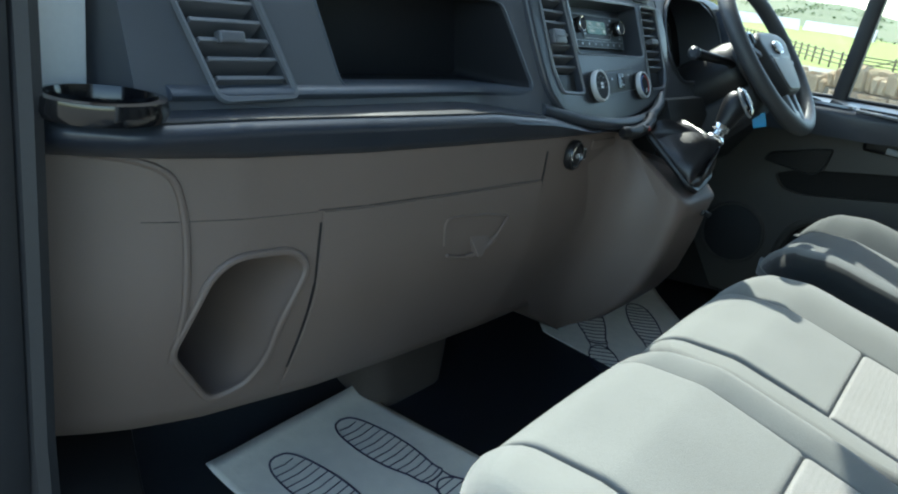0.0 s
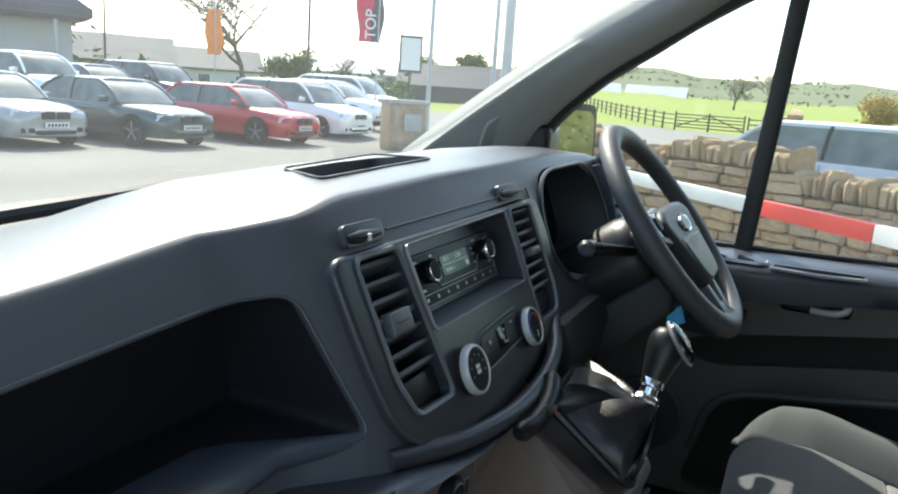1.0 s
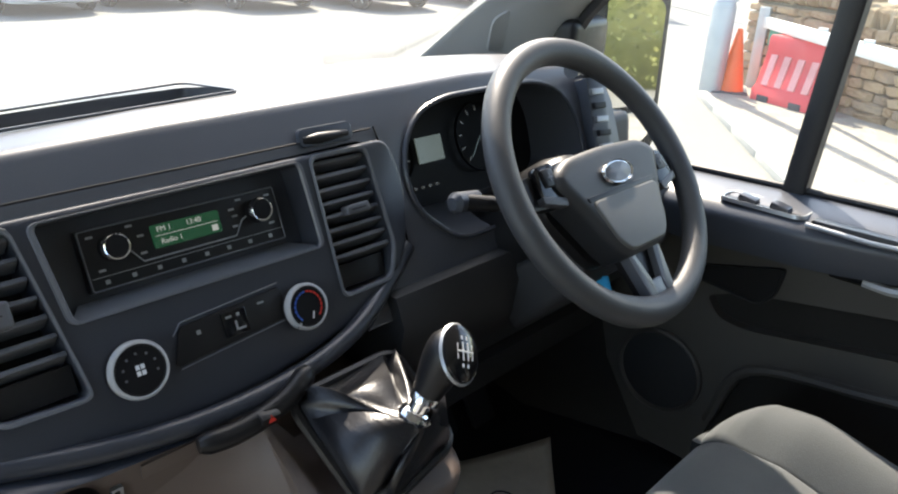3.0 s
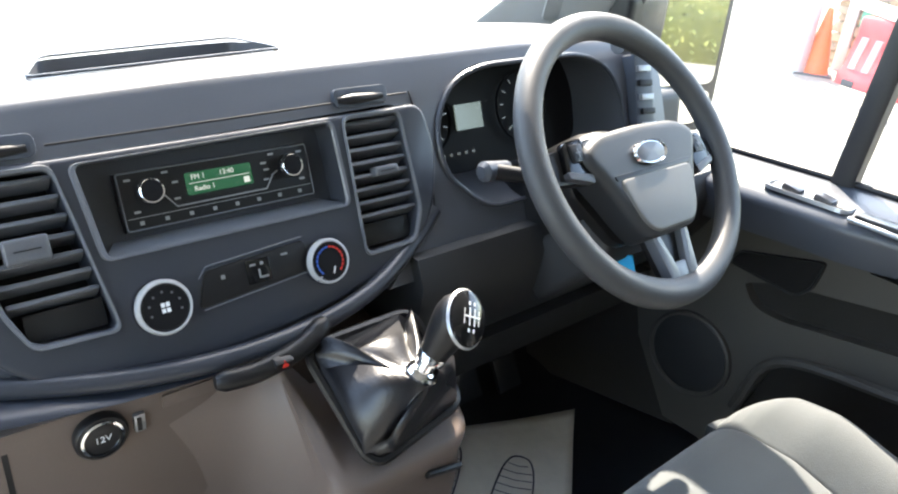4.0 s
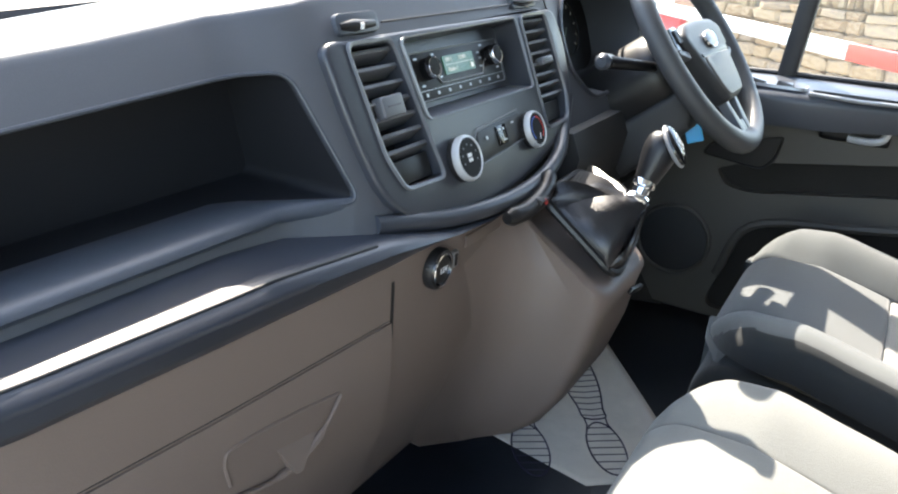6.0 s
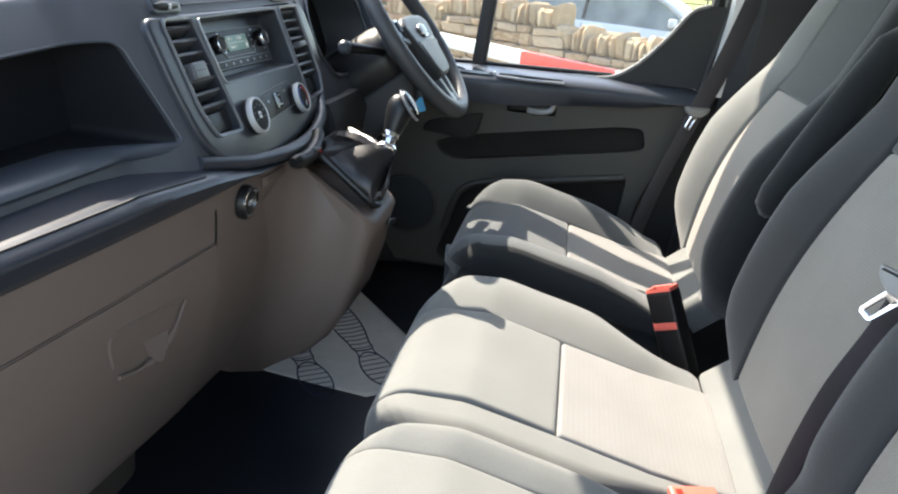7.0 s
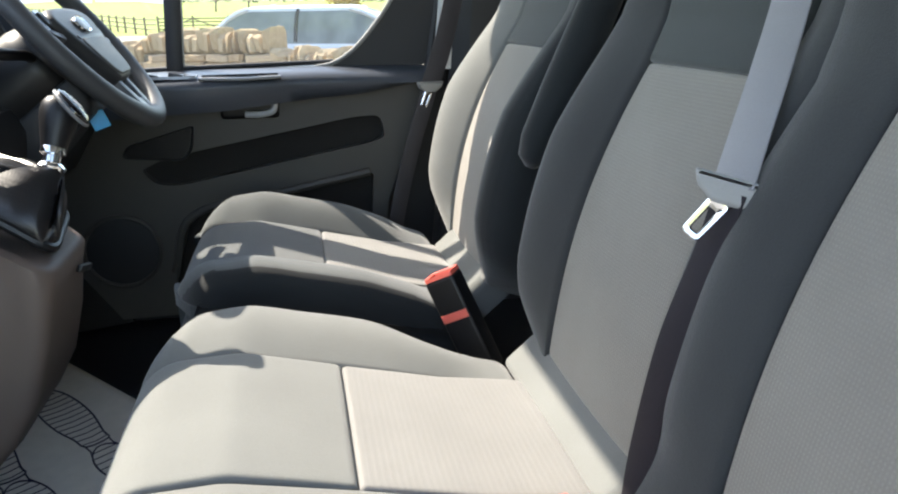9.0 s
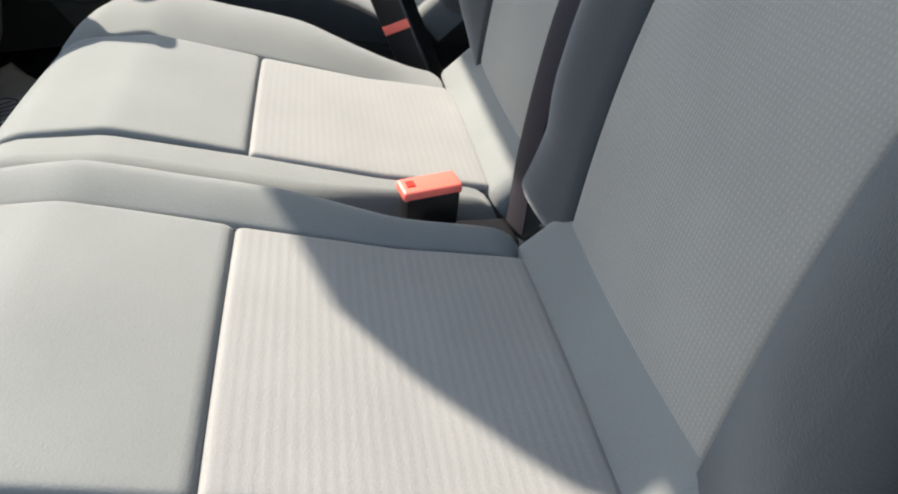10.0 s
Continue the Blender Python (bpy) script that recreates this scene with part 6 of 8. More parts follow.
# the folded armrest on the driver's seat
rest = []
for q, wy in ((0.0, 0.006), (0.012, 0.022), (0.04, 0.030), (0.12, 0.032), (0.24, 0.030), (0.31, 0.026), (0.335, 0.012)):
    mid_p = Vector((0.150, -0.772, 0.612)) + Vector((0, -0.40, 0.916)) * q
    ax = Vector((0, 0.916, 0.40))
    rest.append([mid_p + ax * wy * math.cos(a) + Vector((1, 0, 0)) * min(0.024, wy) * math.sin(a) for a in [2 * math.pi * i / 20 for i in range(20)]])
part("armrest", loft(rest), M["seatink"], drv, "charcoal cloth armrest folded up", 70)
mid = seat("passenger_seat", "grey cloth middle passenger seat with pale sunlit cushion", -0.348, 0.105, -0.279, -0.024, 0.002, 0.026, 0.625, 0.10, group="cab seats", gaps=(0.034, 0.060), taper=(0.2, 1.0), roll=(0.02, 0.08), flare=(0.055, 0.012))
lft = seat("passenger_seat", "grey cloth outer passenger seat beside the open door", -0.795, -0.352, -0.668, -0.416, 0.03, 0.016, 0.640, 0.06, group="cab seats", gaps=(0.0, 0.026), lift=0.008, taper=(1.0, -0.8), wings=(0.0, 0.043), roll=(0.02, 0.030), flare=(0.055, 0.085), rear=1.0)

# ---------- belts and buckles ----------
def buckle(name, at, tilt, size, label, red_face):
    t = thing(name, at, label, "seat belt buckle", "seat belt buckles")
    T = Matrix.Translation(at) @ tilt
    part("buckle_body", box((0.034 * size, 0.026 * size, 0.112 * size), T @ pose(0, 0, -0.034 * size), 0.006, 3), M["black"], t, "black buckle body")
    part("release", ring_plate(rounded([(-0.0165 * size, -0.0125 * size), (0.0165 * size, -0.0125 * size), (0.0165 * size, 0.0125 * size), (-0.0165 * size, 0.0125 * size)], 0.004), rounded([(-0.0125 * size, -0.0085 * size), (0.0125 * size, -0.0085 * size), (0.0125 * size, 0.0085 * size), (-0.0125 * size, 0.0085 * size)], 0.002), 0.006, T @ pose(0, 0, 0.022 * size)), M["red"], t, "red release button rim")
    if red_face:
        part("stripe", box((0.030 * size, 0.004, 0.009 * size), T @ pose(0, -0.0125 * size, -0.020 * size), 0.001), M["red"], t)
    part("stalk", box((0.026 * size, 0.012, 0.13), T @ pose(0, 0, -0.11 * size), 0.004), M["black"], t)


buckle("belt_buckle", (0.158, -0.656, 0.422), Matrix(((-0.48, 0.847, 0.23, 0), (-0.76, -0.533, 0.37, 0), (0.44, 0.0, 0.90, 0), (0, 0, 0, 1))), 1.45, "black belt buckle with red button on a stalk", True)
rb = thing("belt_buckle", (-0.345, -0.638, 0.36), "red-topped belt buckle sunk between the seat cushions", "seat belt buckle", "seat belt buckles")
part("buckle_body", box((0.052, 0.020, 0.04), pose(-0.336, -0.640, 0.380, 8, 0, -76), 0.004), M["black"], rb)
part("release", box((0.056, 0.024, 0.010), pose(-0.336, -0.640, 0.402, 8, 0, -76), 0.003, 3), M["red"], rb, "red release button")
# dark block put where the cushions leave only a shaded gap
part("sleeve", box((0.046, 0.11, 0.03), pose(-0.340, -0.668, 0.340, 4, 0, 6), 0.010, 3), M["deep"], rb, "black block standing in for the shaded gap")
part("mark", box((0.008, 0.008, 0.001), pose(-0.340, -0.622, 0.4076, 8, 0, -76)), M["redmark"], rb)


def belt(label, pts, across, wide, tongue_at, tongue_m, colours):
    t = thing("seat_belt", pts[0], label, "seat belt", "seat belts")
    i = tongue_at
    part("webbing", strap(smooth_path(pts[:i + 1], 6), wide, 0.0022, across), M[colours[0]], t, "belt webbing")
    part("webbing", strap(smooth_path(pts[i:], 6), wide * 0.82, 0.0022, across), M[colours[1]], t, "belt webbing")
    T = Matrix.Translation(pts[i]) @ tongue_m @ Matrix.Scale(0.80 if colours[2] else 1.0, 4)
    if not colours[2]:
        part("slider_rim", lathe([(0.040, -0.004), (0.046, 0.0), (0.040, 0.004), (0.030, 0.005), (0.0, 0.005), (0.0, -0.005), (0.030, -0.005)], T @ Matrix.Diagonal((0.72, 0.24, 1.8, 1)), 28), M["deep"], t, "black belt slider")
        for off in (-0.22, 0.22):
            a_ = Vector(across).normalized() * wide * off + Vector((-0.0022, 0, 0))
            part("webbing_stripe", strap(smooth_path([Vector(p) + a_ for p in pts], 6), wide * 0.16, 0.0012, across), M["webline"], t)
        part("stop_button", lathe([(0.0, 0.0), (0.005, 0.0), (0.005, 0.004), (0.0, 0.005)], T @ pose(-0.006, -0.017, 0.001), 14), M["black"], t)
        return t
    part("tongue_cover", prism(rounded([(-0.030, -0.002), (-0.036, 0.012), (0.036, 0.012), (0.030, -0.002), (0.014, -0.014), (-0.014, -0.014)], 0.005), 0.018, T @ pose(0, 0, -0.008) @ Matrix.Diagonal((1.15, 1.15, 1, 1)), 0.005, 3), M["cover"], t, "moulded grey tongue cover")
    o, n_ = rounded([(-0.0105, -0.062), (0.0105, -0.062), (0.012, -0.012), (-0.012, -0.012)], 0.005), rounded([(-0.0045, -0.054), (0.0045, -0.054), (0.0045, -0.026), (-0.0045, -0.026)], 0.002)
    part("tongue", ring_plate(o, n_, 0.003, T @ pose(0, 0, 0.003, 0, 0, -24)), M["chrome"], t, "steel belt tongue")
    return t


# upper run coloured as sunlit, lower run darkened as if in shadow
belt("seat belt across the middle seat, lit and shaded runs coloured apart, steel tongue", [(-0.195, -0.985, 0.99), (-0.210, -0.930, 0.955), (-0.262, -0.875, 0.83), (-0.338, -0.788, 0.688), (-0.331, -0.777, 0.632), (-0.325, -0.752, 0.545), (-0.319, -0.735, 0.43), (-0.318, -0.728, 0.34)],
     (0.93, 0.30, 0.12), 0.037, 3, Matrix(((-0.52, 0.044, -0.82, 0), (-0.82, -0.293, 0.52, 0), (-0.23, 0.943, 0.20, 0), (0, 0, 0, 1))), ("weblit", "webshade", True))
belt("dark seat belt at the doorway with black slider", [(-0.885, -0.86, 1.36), (-0.865, -0.835, 1.10), (-0.825, -0.792, 0.90), (-0.80, -0.750, 0.722), (-0.80, -0.747, 0.62), (-0.805, -0.745, 0.40), (-0.815, -0.74, 0.16)],
     (-0.20, -0.95, -0.10), 0.050, 3, Matrix(((-0.20, 0.0, -0.97, 0), (-0.97, -0.10, 0.20, 0), (-0.10, 0.99, 0.02, 0), (0, 0, 0, 1))), ("webdark", "webdark", False))
belt("dark seat belt on the driver's side pillar", [(0.870, -0.875, 1.34), (0.868, -0.855, 1.05), (0.862, -0.80, 0.80), (0.855, -0.755, 0.665), (0.842, -0.70, 0.50), (0.83, -0.66, 0.34), (0.83, -0.65, 0.2)],
     (0.25, -0.9, 0.2), 0.047, 3, Matrix(((0.3, 0.0, -0.95, 0), (-0.95, 0.0, -0.3, 0), (0, 1, 0, 0), (0, 0, 0, 1))), ("webbing", "webbing", True))

# ---------- right door mirror ----------
mir = thing("door_mirror", (1.0, 0.24, 0.66), "black door mirror with a tall glass and a small lower glass", "door mirror")
mm = look((1.085, 0.262, 0.835), (1.085 - 0.30, 0.262 - 1.0, 0.835 + 0.025))
MM = mm @ pose(0, 0, 0, 0, 180, 0)
outer = rounded([(-0.136, -0.19), (0.085, -0.19), (0.105, -0.10), (0.105, 0.11), (0.080, 0.16), (-0.136, 0.155)], 0.03, 5)
part("housing", prism(outer, 0.10, mm @ pose(0, 0, 0.006), 0.02, 3), M["black"], mir, "black mirror housing")
up_glass = rounded([(-0.120, -0.085), (0.040, -0.088), (0.042, 0.138), (0.030, 0.142), (-0.100, 0.138), (-0.120, 0.120)], 0.02, 5)
dn_glass = rounded([(-0.117, -0.150), (-0.090, -0.172), (0.020, -0.172), (0.040, -0.150), (0.040, -0.104), (-0.120, -0.100)], 0.02, 5)
for o in (up_glass, dn_glass):
    part("glass", prism(o, 0.004, mm @ pose(0, 0, 0.002)), M["mirror"], mir, "mirror glass")
part("mirror_arm", box((0.16, 0.07, 0.24), pose(0.975, 0.30, 0.82, 0, 0, 8), 0.02, 3), M["black"], mir)

# ---------- outside ----------
GZ = -0.60
M.update(
    asphalt=variegated("dusty asphalt", [(0.12, 0.114, 0.100), (0.16, 0.152, 0.134), (0.195, 0.185, 0.162), (0.24, 0.226, 0.197)], 0.88, 0.35, 0.4, 0.01, 25),
    dust=variegated("pale dust", [(0.22, 0.208, 0.183), (0.28, 0.265, 0.235)], 0.95, 0.8, 0.3, 0.01, 30),
    gravel=variegated("pale gravel", [(0.24, 0.21, 0.17), (0.36, 0.325, 0.265), (0.48, 0.435, 0.36)], 0.95, 3.0, 1.0, 0.03, 22),
    grass=variegated("spring grass", [(0.105, 0.145, 0.012), (0.155, 0.20, 0.018), (0.21, 0.245, 0.032)], 0.95, 0.02, 0.6, 0.05, 2.0),
    moor=variegated("hill pasture", [(0.038, 0.060, 0.022), (0.075, 0.100, 0.034), (0.120, 0.118, 0.055)], 0.95, 0.018, 0.6, 0.1, 0.15),
    stone=variegated("field stone", [(0.20, 0.117, 0.07), (0.35, 0.225, 0.125), (0.50, 0.35, 0.21), (0.37, 0.27, 0.19), (0.27, 0.185, 0.125)], 0.92, 5.0, 0.9, 0.02, 28),
    coping=variegated("coping stone", [(0.26, 0.172, 0.095), (0.40, 0.28, 0.16), (0.50, 0.372, 0.23), (0.35, 0.252, 0.175)], 0.92, 6.0, 0.9, 0.02, 30),
    mortar=variegated("wall core", [(0.12, 0.10, 0.07), (0.18, 0.15, 0.11)], 0.95, 6.0, 0.8, 0.02, 30),
    concrete=mat("concrete", (0.36, 0.35, 0.32), 0.9, vary=0.15, big=2, fine=60, bump=0.5, depth=0.004),
    galv=mat("galvanised steel", (0.42, 0.43, 0.43), 0.5, 0.5, vary=0.1, big=4),
    cone=mat("cone orange", (0.75, 0.11, 0.015), 0.55, vary=0.1, bump=0.1),
    blockred=mat("barrier red plastic", (0.62, 0.055, 0.06), 0.5, vary=0.15, bump=0.1),
    blockpale=mat("barrier scuffed face", (0.68, 0.30, 0.29), 0.6, vary=0.2, bump=0.1),
    barwhite=mat("barrier white paint", (0.62, 0.61, 0.57), 0.6, vary=0.12, bump=0.1),
    barred=mat("barrier red paint", (0.62, 0.025, 0.012), 0.5, vary=0.1, bump=0.1),
    timber=variegated("fence timber", [(0.09, 0.07, 0.05), (0.14, 0.11, 0.08)], 0.9, 3.0, 0.5, 0.01, 30),
    bark=variegated("bark", [(0.07, 0.055, 0.04), (0.13, 0.10, 0.08)], 0.95, 3.0, 0.8, 0.02, 20),
    leaf=variegated("spring leaves", [(0.05, 0.08, 0.02), (0.08, 0.13, 0.03), (0.12, 0.17, 0.05)], 0.8, 0.5, 0.2, 0.01, 5),
    bud=variegated("brown buds", [(0.16, 0.11, 0.08), (0.22, 0.16, 0.12)], 0.85, 0.5, 0.2, 0.01, 5),
    hedge=variegated("hedge leaves", [(0.04, 0.06, 0.014), (0.11, 0.125, 0.026), (0.22, 0.20, 0.045)], 0.8, 0.8, 0.2, 0.01, 6),
    # buds lightened so that distance haze is in their colour
    hazebud=variegated("hazed buds", [(0.30, 0.27, 0.22), (0.42, 0.38, 0.31)], 0.85, 0.5, 0.2, 0.01, 5),
    gold=variegated("golden leaves", [(0.30, 0.20, 0.03), (0.42, 0.30, 0.05)], 0.8, 0.5, 0.2, 0.01, 5),
    render=mat("grey render", (0.40, 0.40, 0.39), 0.85, vary=0.1, big=0.6, fine=20, bump=0.2),
    slate=mat("roof slate", (0.07, 0.07, 0.08), 0.7, vary=0.15, big=0.8, fine=15, bump=0.3),
    tin=mat("pale barn roof", (0.55, 0.55, 0.54), 0.6, vary=0.08, big=0.2, fine=6, bump=0.1),
    barnroof=mat("pale grey barn roof", (0.46, 0.46, 0.47), 0.7, vary=0.12, big=0.2, fine=6, bump=0.1),
    flagred=mat("flag red", (0.55, 0.03, 0.07), 0.8, vary=0.06, bump=0.1),
    flagdark=mat("flag dark", (0.05, 0.05, 0.06), 0.8, vary=0.06, bump=0.1),
    flagorange=mat("flag orange", (0.80, 0.25, 0.05), 0.8, vary=0.06, bump=0.1),
    tyre=mat("tyre", (0.02, 0.02, 0.02), 0.8, vary=0.1, bump=0.2),
    alloy=mat("alloy wheel", (0.45, 0.46, 0.47), 0.3, 0.9, vary=0.05),
    lamp=mat("headlamp", (0.55, 0.57, 0.58), 0.08, 0.4, vary=0.2, big=9, bump=0.0, coat=1.0),
    plate=mat("number plate", (0.75, 0.75, 0.72), 0.4, vary=0.03, bump=0.0),
)


def yard_h(x, y):
    """The yard's rear half lies a little higher."""
    s = 0.6 * x + 0.8 * y
    return 0.30 * max(0.0, min(1.0, (s - 19.0) / 5.0))


def sky_h(x, y):
    """Height of the land: flat near by, rising to a long hill on the right."""
    d, a = math.hypot(x, y), math.degrees(math.atan2(x, y))
    hill = lerp(a, ((-180, 8), (20, 8), (45, 6), (62, 14), (72, 30), (85, 27), (100, 20), (120, 12), (180, 8)))
    rise = lerp(d, ((0, 0), (62, 0), (120, 0.05), (220, 0.16), (330, 0.42), (480, 0.86), (600, 1.0), (800, 1.0), (3000, 0.9)))
    bump_ = 1.0 + 0.10 * math.sin(a * 0.35) + 0.05 * math.sin(a * 1.1 + 1)
    return GZ + hill * rise * bump_ * (1 if d > 62 else 0)


b = bmesh.new()
rad = [0.01, 20, 45, 61, 75, 95, 120, 150, 190, 240, 300, 370, 450, 540, 640, 800, 1500, 4000]
N = 144
rows = [[b.verts.new((r * math.sin(2 * math.pi * i / N), r * math.cos(2 * math.pi * i / N), sky_h(r * math.sin(2 * math.pi * i / N), r * math.cos(2 * math.pi * i / N)) - 0.02)) for i in range(N)] for r in rad]
for r, q in zip(rows, rows[1:]):
    for i in range(N):
        b.faces.new((r[i], r[(i + 1) % N], q[(i + 1) % N], q[i]))
ground = solo("ground", b, M["grass"], "bright green pasture rising to a distant hill", "ground", "structure", at=(0, 0, GZ), angle=180)
ground.data.materials.append(M["moor"])
for f in ground.data.polygons:
    if math.hypot(f.center.x, f.center.y) > 230:
        f.material_index = 1
solo("ground_yard", prism([(-90, -90), (57, -90), (57, 6), (58, 9), (66, 12.5), (110, 34), (60, 62), (20, 60), (-90, 60)], 0.02, pose(0, 0, GZ - 0.02)), M["asphalt"], "dusty grey asphalt sales yard", "yard", "structure")
solo("ground_yard_rear", loft([[(0.6 * s + 0.8 * k, 0.8 * s - 0.6 * k, GZ + z_) for s, z_ in ((18.6, 0.0), (19.0, 0.004), (24.0, 0.30), (46.0, 0.31), (46.0, -0.02))] for k in (-45, -20, 0, 9.0)]), M["asphalt"], "asphalt of the yard's raised rear half", "yard", "structure")
for x, y, w, h, r in ((6.4, 7.6, 0.42, 0.26, 20), (5.2, 7.2, 0.22, 0.12, 60), (4.4, 10.6, 0.55, 0.20, 10), (4.0, 11.5, 0.35, 0.15, 0), (8.8, 9.2, 0.30, 0.15, 0)):
    o = [(w * (1 + 0.25 * math.sin(3 * q + x)) * math.cos(q), h * (1 + 0.25 * math.cos(2 * q + y)) * math.sin(q)) for q in [2 * math.pi * i / 20 for i in range(20)]]
    solo("ground_dust_patch", prism(o, 0.004, pose(x, y, GZ, 0, 0, r)), M["dust"], "pale dried puddle stain on the asphalt", "stain", "structure")
solo("ground_gravel", prism([(8.25, 3.32), (5.33, 1.16), (2.6, -1.0), (1.6, -6), (4.2, -7), (5.2, -4.3), (7.9, 0.6), (9.5, 3.3)], 0.02, pose(0, 0, GZ)), M["gravel"], "pale loose gravel verge along the stone wall", "gravel", "structure")
kerb_pts = [(8.25, 3.32), (6.8, 2.25), (5.33, 1.16), (4.0, 0.1), (2.6, -1.0)]
for (x0, y0), (x1, y1) in zip(kerb_pts, kerb_pts[1:]):
    for i in range(2):
        xa, ya, xb, yb = (x0 + (x1 - x0) * i / 2, y0 + (y1 - y0) * i / 2, x0 + (x1 - x0) * (i + 1) / 2, y0 + (y1 - y0) * (i + 1) / 2)
        solo("kerb", box((math.hypot(xb - xa, yb - ya) - 0.01, 0.12, 0.10), pose((xa + xb) / 2, (ya + yb) / 2, GZ + 0.02, 0, 0, math.degrees(math.atan2(yb - ya, xb - xa))), 0.015), M["concrete"], "weathered concrete kerb stone", "kerb", "structure")

# ---------- parked cars ----------
def car(name, label, paint, kind, at, turn, group, lift=False, up=0.0):
    """A parked car: its nose towards -y before the turn."""
    L, W, H, hood, nose, belt, ws0, ws1, rw0, rw1 = dict(
        saloon=(4.6, 1.80, 1.43, 0.88, 0.70, 0.92, 1.35, 2.15, 3.35, 4.15),
        hatch=(4.3, 1.78, 1.44, 0.90, 0.70, 0.94, 1.20, 2.00, 3.55, 4.15),
        suv=(4.5, 1.84, 1.67, 1.03, 0.78, 1.08, 1.15, 1.85, 3.85, 4.38),
        van=(4.4, 1.83, 1.84, 1.08, 0.80, 1.12, 0.85, 1.65, 4.20, 4.36))[kind]
    t = thing(name, (0, 0, 0), label, "car" if kind != "van" else "van", group)
    body = M[paint]
    low = 0.20

    def ring(y, w, top, bot=low, crown=0.03):
        half = [(0, top + crown), (w * 0.55, top + crown * 0.7), (w * 0.86, top - 0.01), (w * 0.97, top - 0.09), (w, (top + bot) / 2 + 0.06), (w * 0.985, bot + 0.16), (w * 0.95, bot + 0.02), (w * 0.6, bot)]
        return [(x, y, z) for x, z in half] + [(-x, y, z) for x, z in half[::-1]]
    w = W / 2
    st = [(0.02, w * 0.62, nose - 0.12, 0.30), (0.0, w * 0.70, nose - 0.05, 0.26), (0.06, w * 0.84, nose + 0.01, 0.21), (0.22, w * 0.93, nose + 0.07, 0.20), (0.55, w * 0.98, (nose + hood) / 2 + 0.05, low), (ws0 - 0.1, w, hood, low),
          (ws0 + 0.2, w, belt, low), (L * 0.5, w, belt + 0.01, low), (rw0, w, belt + 0.02, low), (L - 0.35, w * 0.98, belt + (0.02 if kind != "saloon" else 0.03), low), (L - 0.10, w * 0.92, belt - 0.02, 0.24), (L, w * 0.80, belt - 0.14, 0.32)]
    bd = part("body", loft([ring(y, ww, tp, bt) for y, ww, tp, bt in st]), body, t, "painted body", 55)
    # cabin: tinted glass with a painted roof and pillars
    def cab(y, z, ww):
        return [(-ww, y, z), (-ww * 0.5, y - 0.02, z), (ww * 0.5, y - 0.02, z), (ww, y, z)]
    zr = H - 0.05
    gl = bmesh.new()
    lowp = [(-w * 0.93, ws0), (-w * 0.55, ws0 - 0.12), (w * 0.55, ws0 - 0.12), (w * 0.93, ws0), (w * 0.93, rw1), (w * 0.55, rw1 + 0.05), (-w * 0.55, rw1 + 0.05), (-w * 0.93, rw1)]
    hip = [(-w * 0.76, ws1), (-w * 0.5, ws1 - 0.07), (w * 0.5, ws1 - 0.07), (w * 0.76, ws1), (w * 0.75, rw0), (w * 0.5, rw0 + 0.05), (-w * 0.5, rw0 + 0.05), (-w * 0.75, rw0)]
    gl = loft([[(x, y, belt - 0.06) for x, y in lowp], [(x * 0.97, y, belt) for x, y in lowp]]
              + [[(a * 0.97 + (c - a * 0.97) * f, b + (d - b) * f, belt + (zr - belt) * g) for (a, b), (c, d) in zip(lowp, hip)] for f, g in ((0.28, 0.42), (0.52, 0.70), (0.76, 0.89), (1.0, 1.0))])
    part("windows", gl, M["carglass"], t, "opaque grey glass, glare put into its colour", 30)
    roof = [(x * 1.03, y + (0.04 if y > L / 2 else -0.03)) for x, y in hip]
    rf = loft([[(x, y, zr - 0.025) for x, y in roof], [(x * 0.99, y, zr + 0.02) for x, y in roof], [(x * 0.8, L / 2 + 0.1 + (y - L / 2 - 0.1) * 0.9, H) for x, y in roof], [(x * 0.3, L / 2 + 0.1 + (y - L / 2 - 0.1) * 0.5, H + 0.012) for x, y in roof]])
    part("roof", rf, body, t, "painted roof", 60)
    for s in (-1, 1):
        for (ya, yb) in ((ws0, ws1), (rw1, rw0)):
            part("roof_pillar", tube([(s * w * (0.905 + (0.76 - 0.905) * f), ya + (yb - ya) * f, belt + (zr - belt) * g) for f, g in ((0, -0.03), (0.28, 0.42), (0.52, 0.70), (0.76, 0.89), (1.0, 1.0))], 0.040, 6), body, t)
        part("roof_pillar", tube([(s * w * (0.905 + (0.76 - 0.905) * f), (ws0 + rw1) / 2 + 0.15 - 0.05 * f, belt + (zr - belt) * g) for f, g in ((0, -0.03), (0.28, 0.42), (0.52, 0.70), (0.76, 0.89), (1.0, 1.0))], 0.028, 6), M["gloss"] if kind != "van" else body, t)
        part("side_mirror", box((0.20, 0.12, 0.13), pose(s * (w + 0.07), ws0 + 0.28, belt + 0.06), 0.04, 3), body, t)
        hl = [(0.0, 0.0), (0.30, 0.05), (0.36, 0.15), (0.05, 0.12)]
        part("headlight", loft([[(s * (w * 0.92 - a), 0.10 + 0.55 * max(0, 0.36 - a) ** 1.5 + dy, nose - 0.10 + c) for a, c in hl] for dy in (-0.045, 0.10)]), M["lamp"], t, "clear headlight")
        part("fog_intake", box((0.26, 0.08, 0.10), pose(s * w * 0.66, 0.045, 0.36, 0, 0, s * 14), 0.02), M["black"], t)
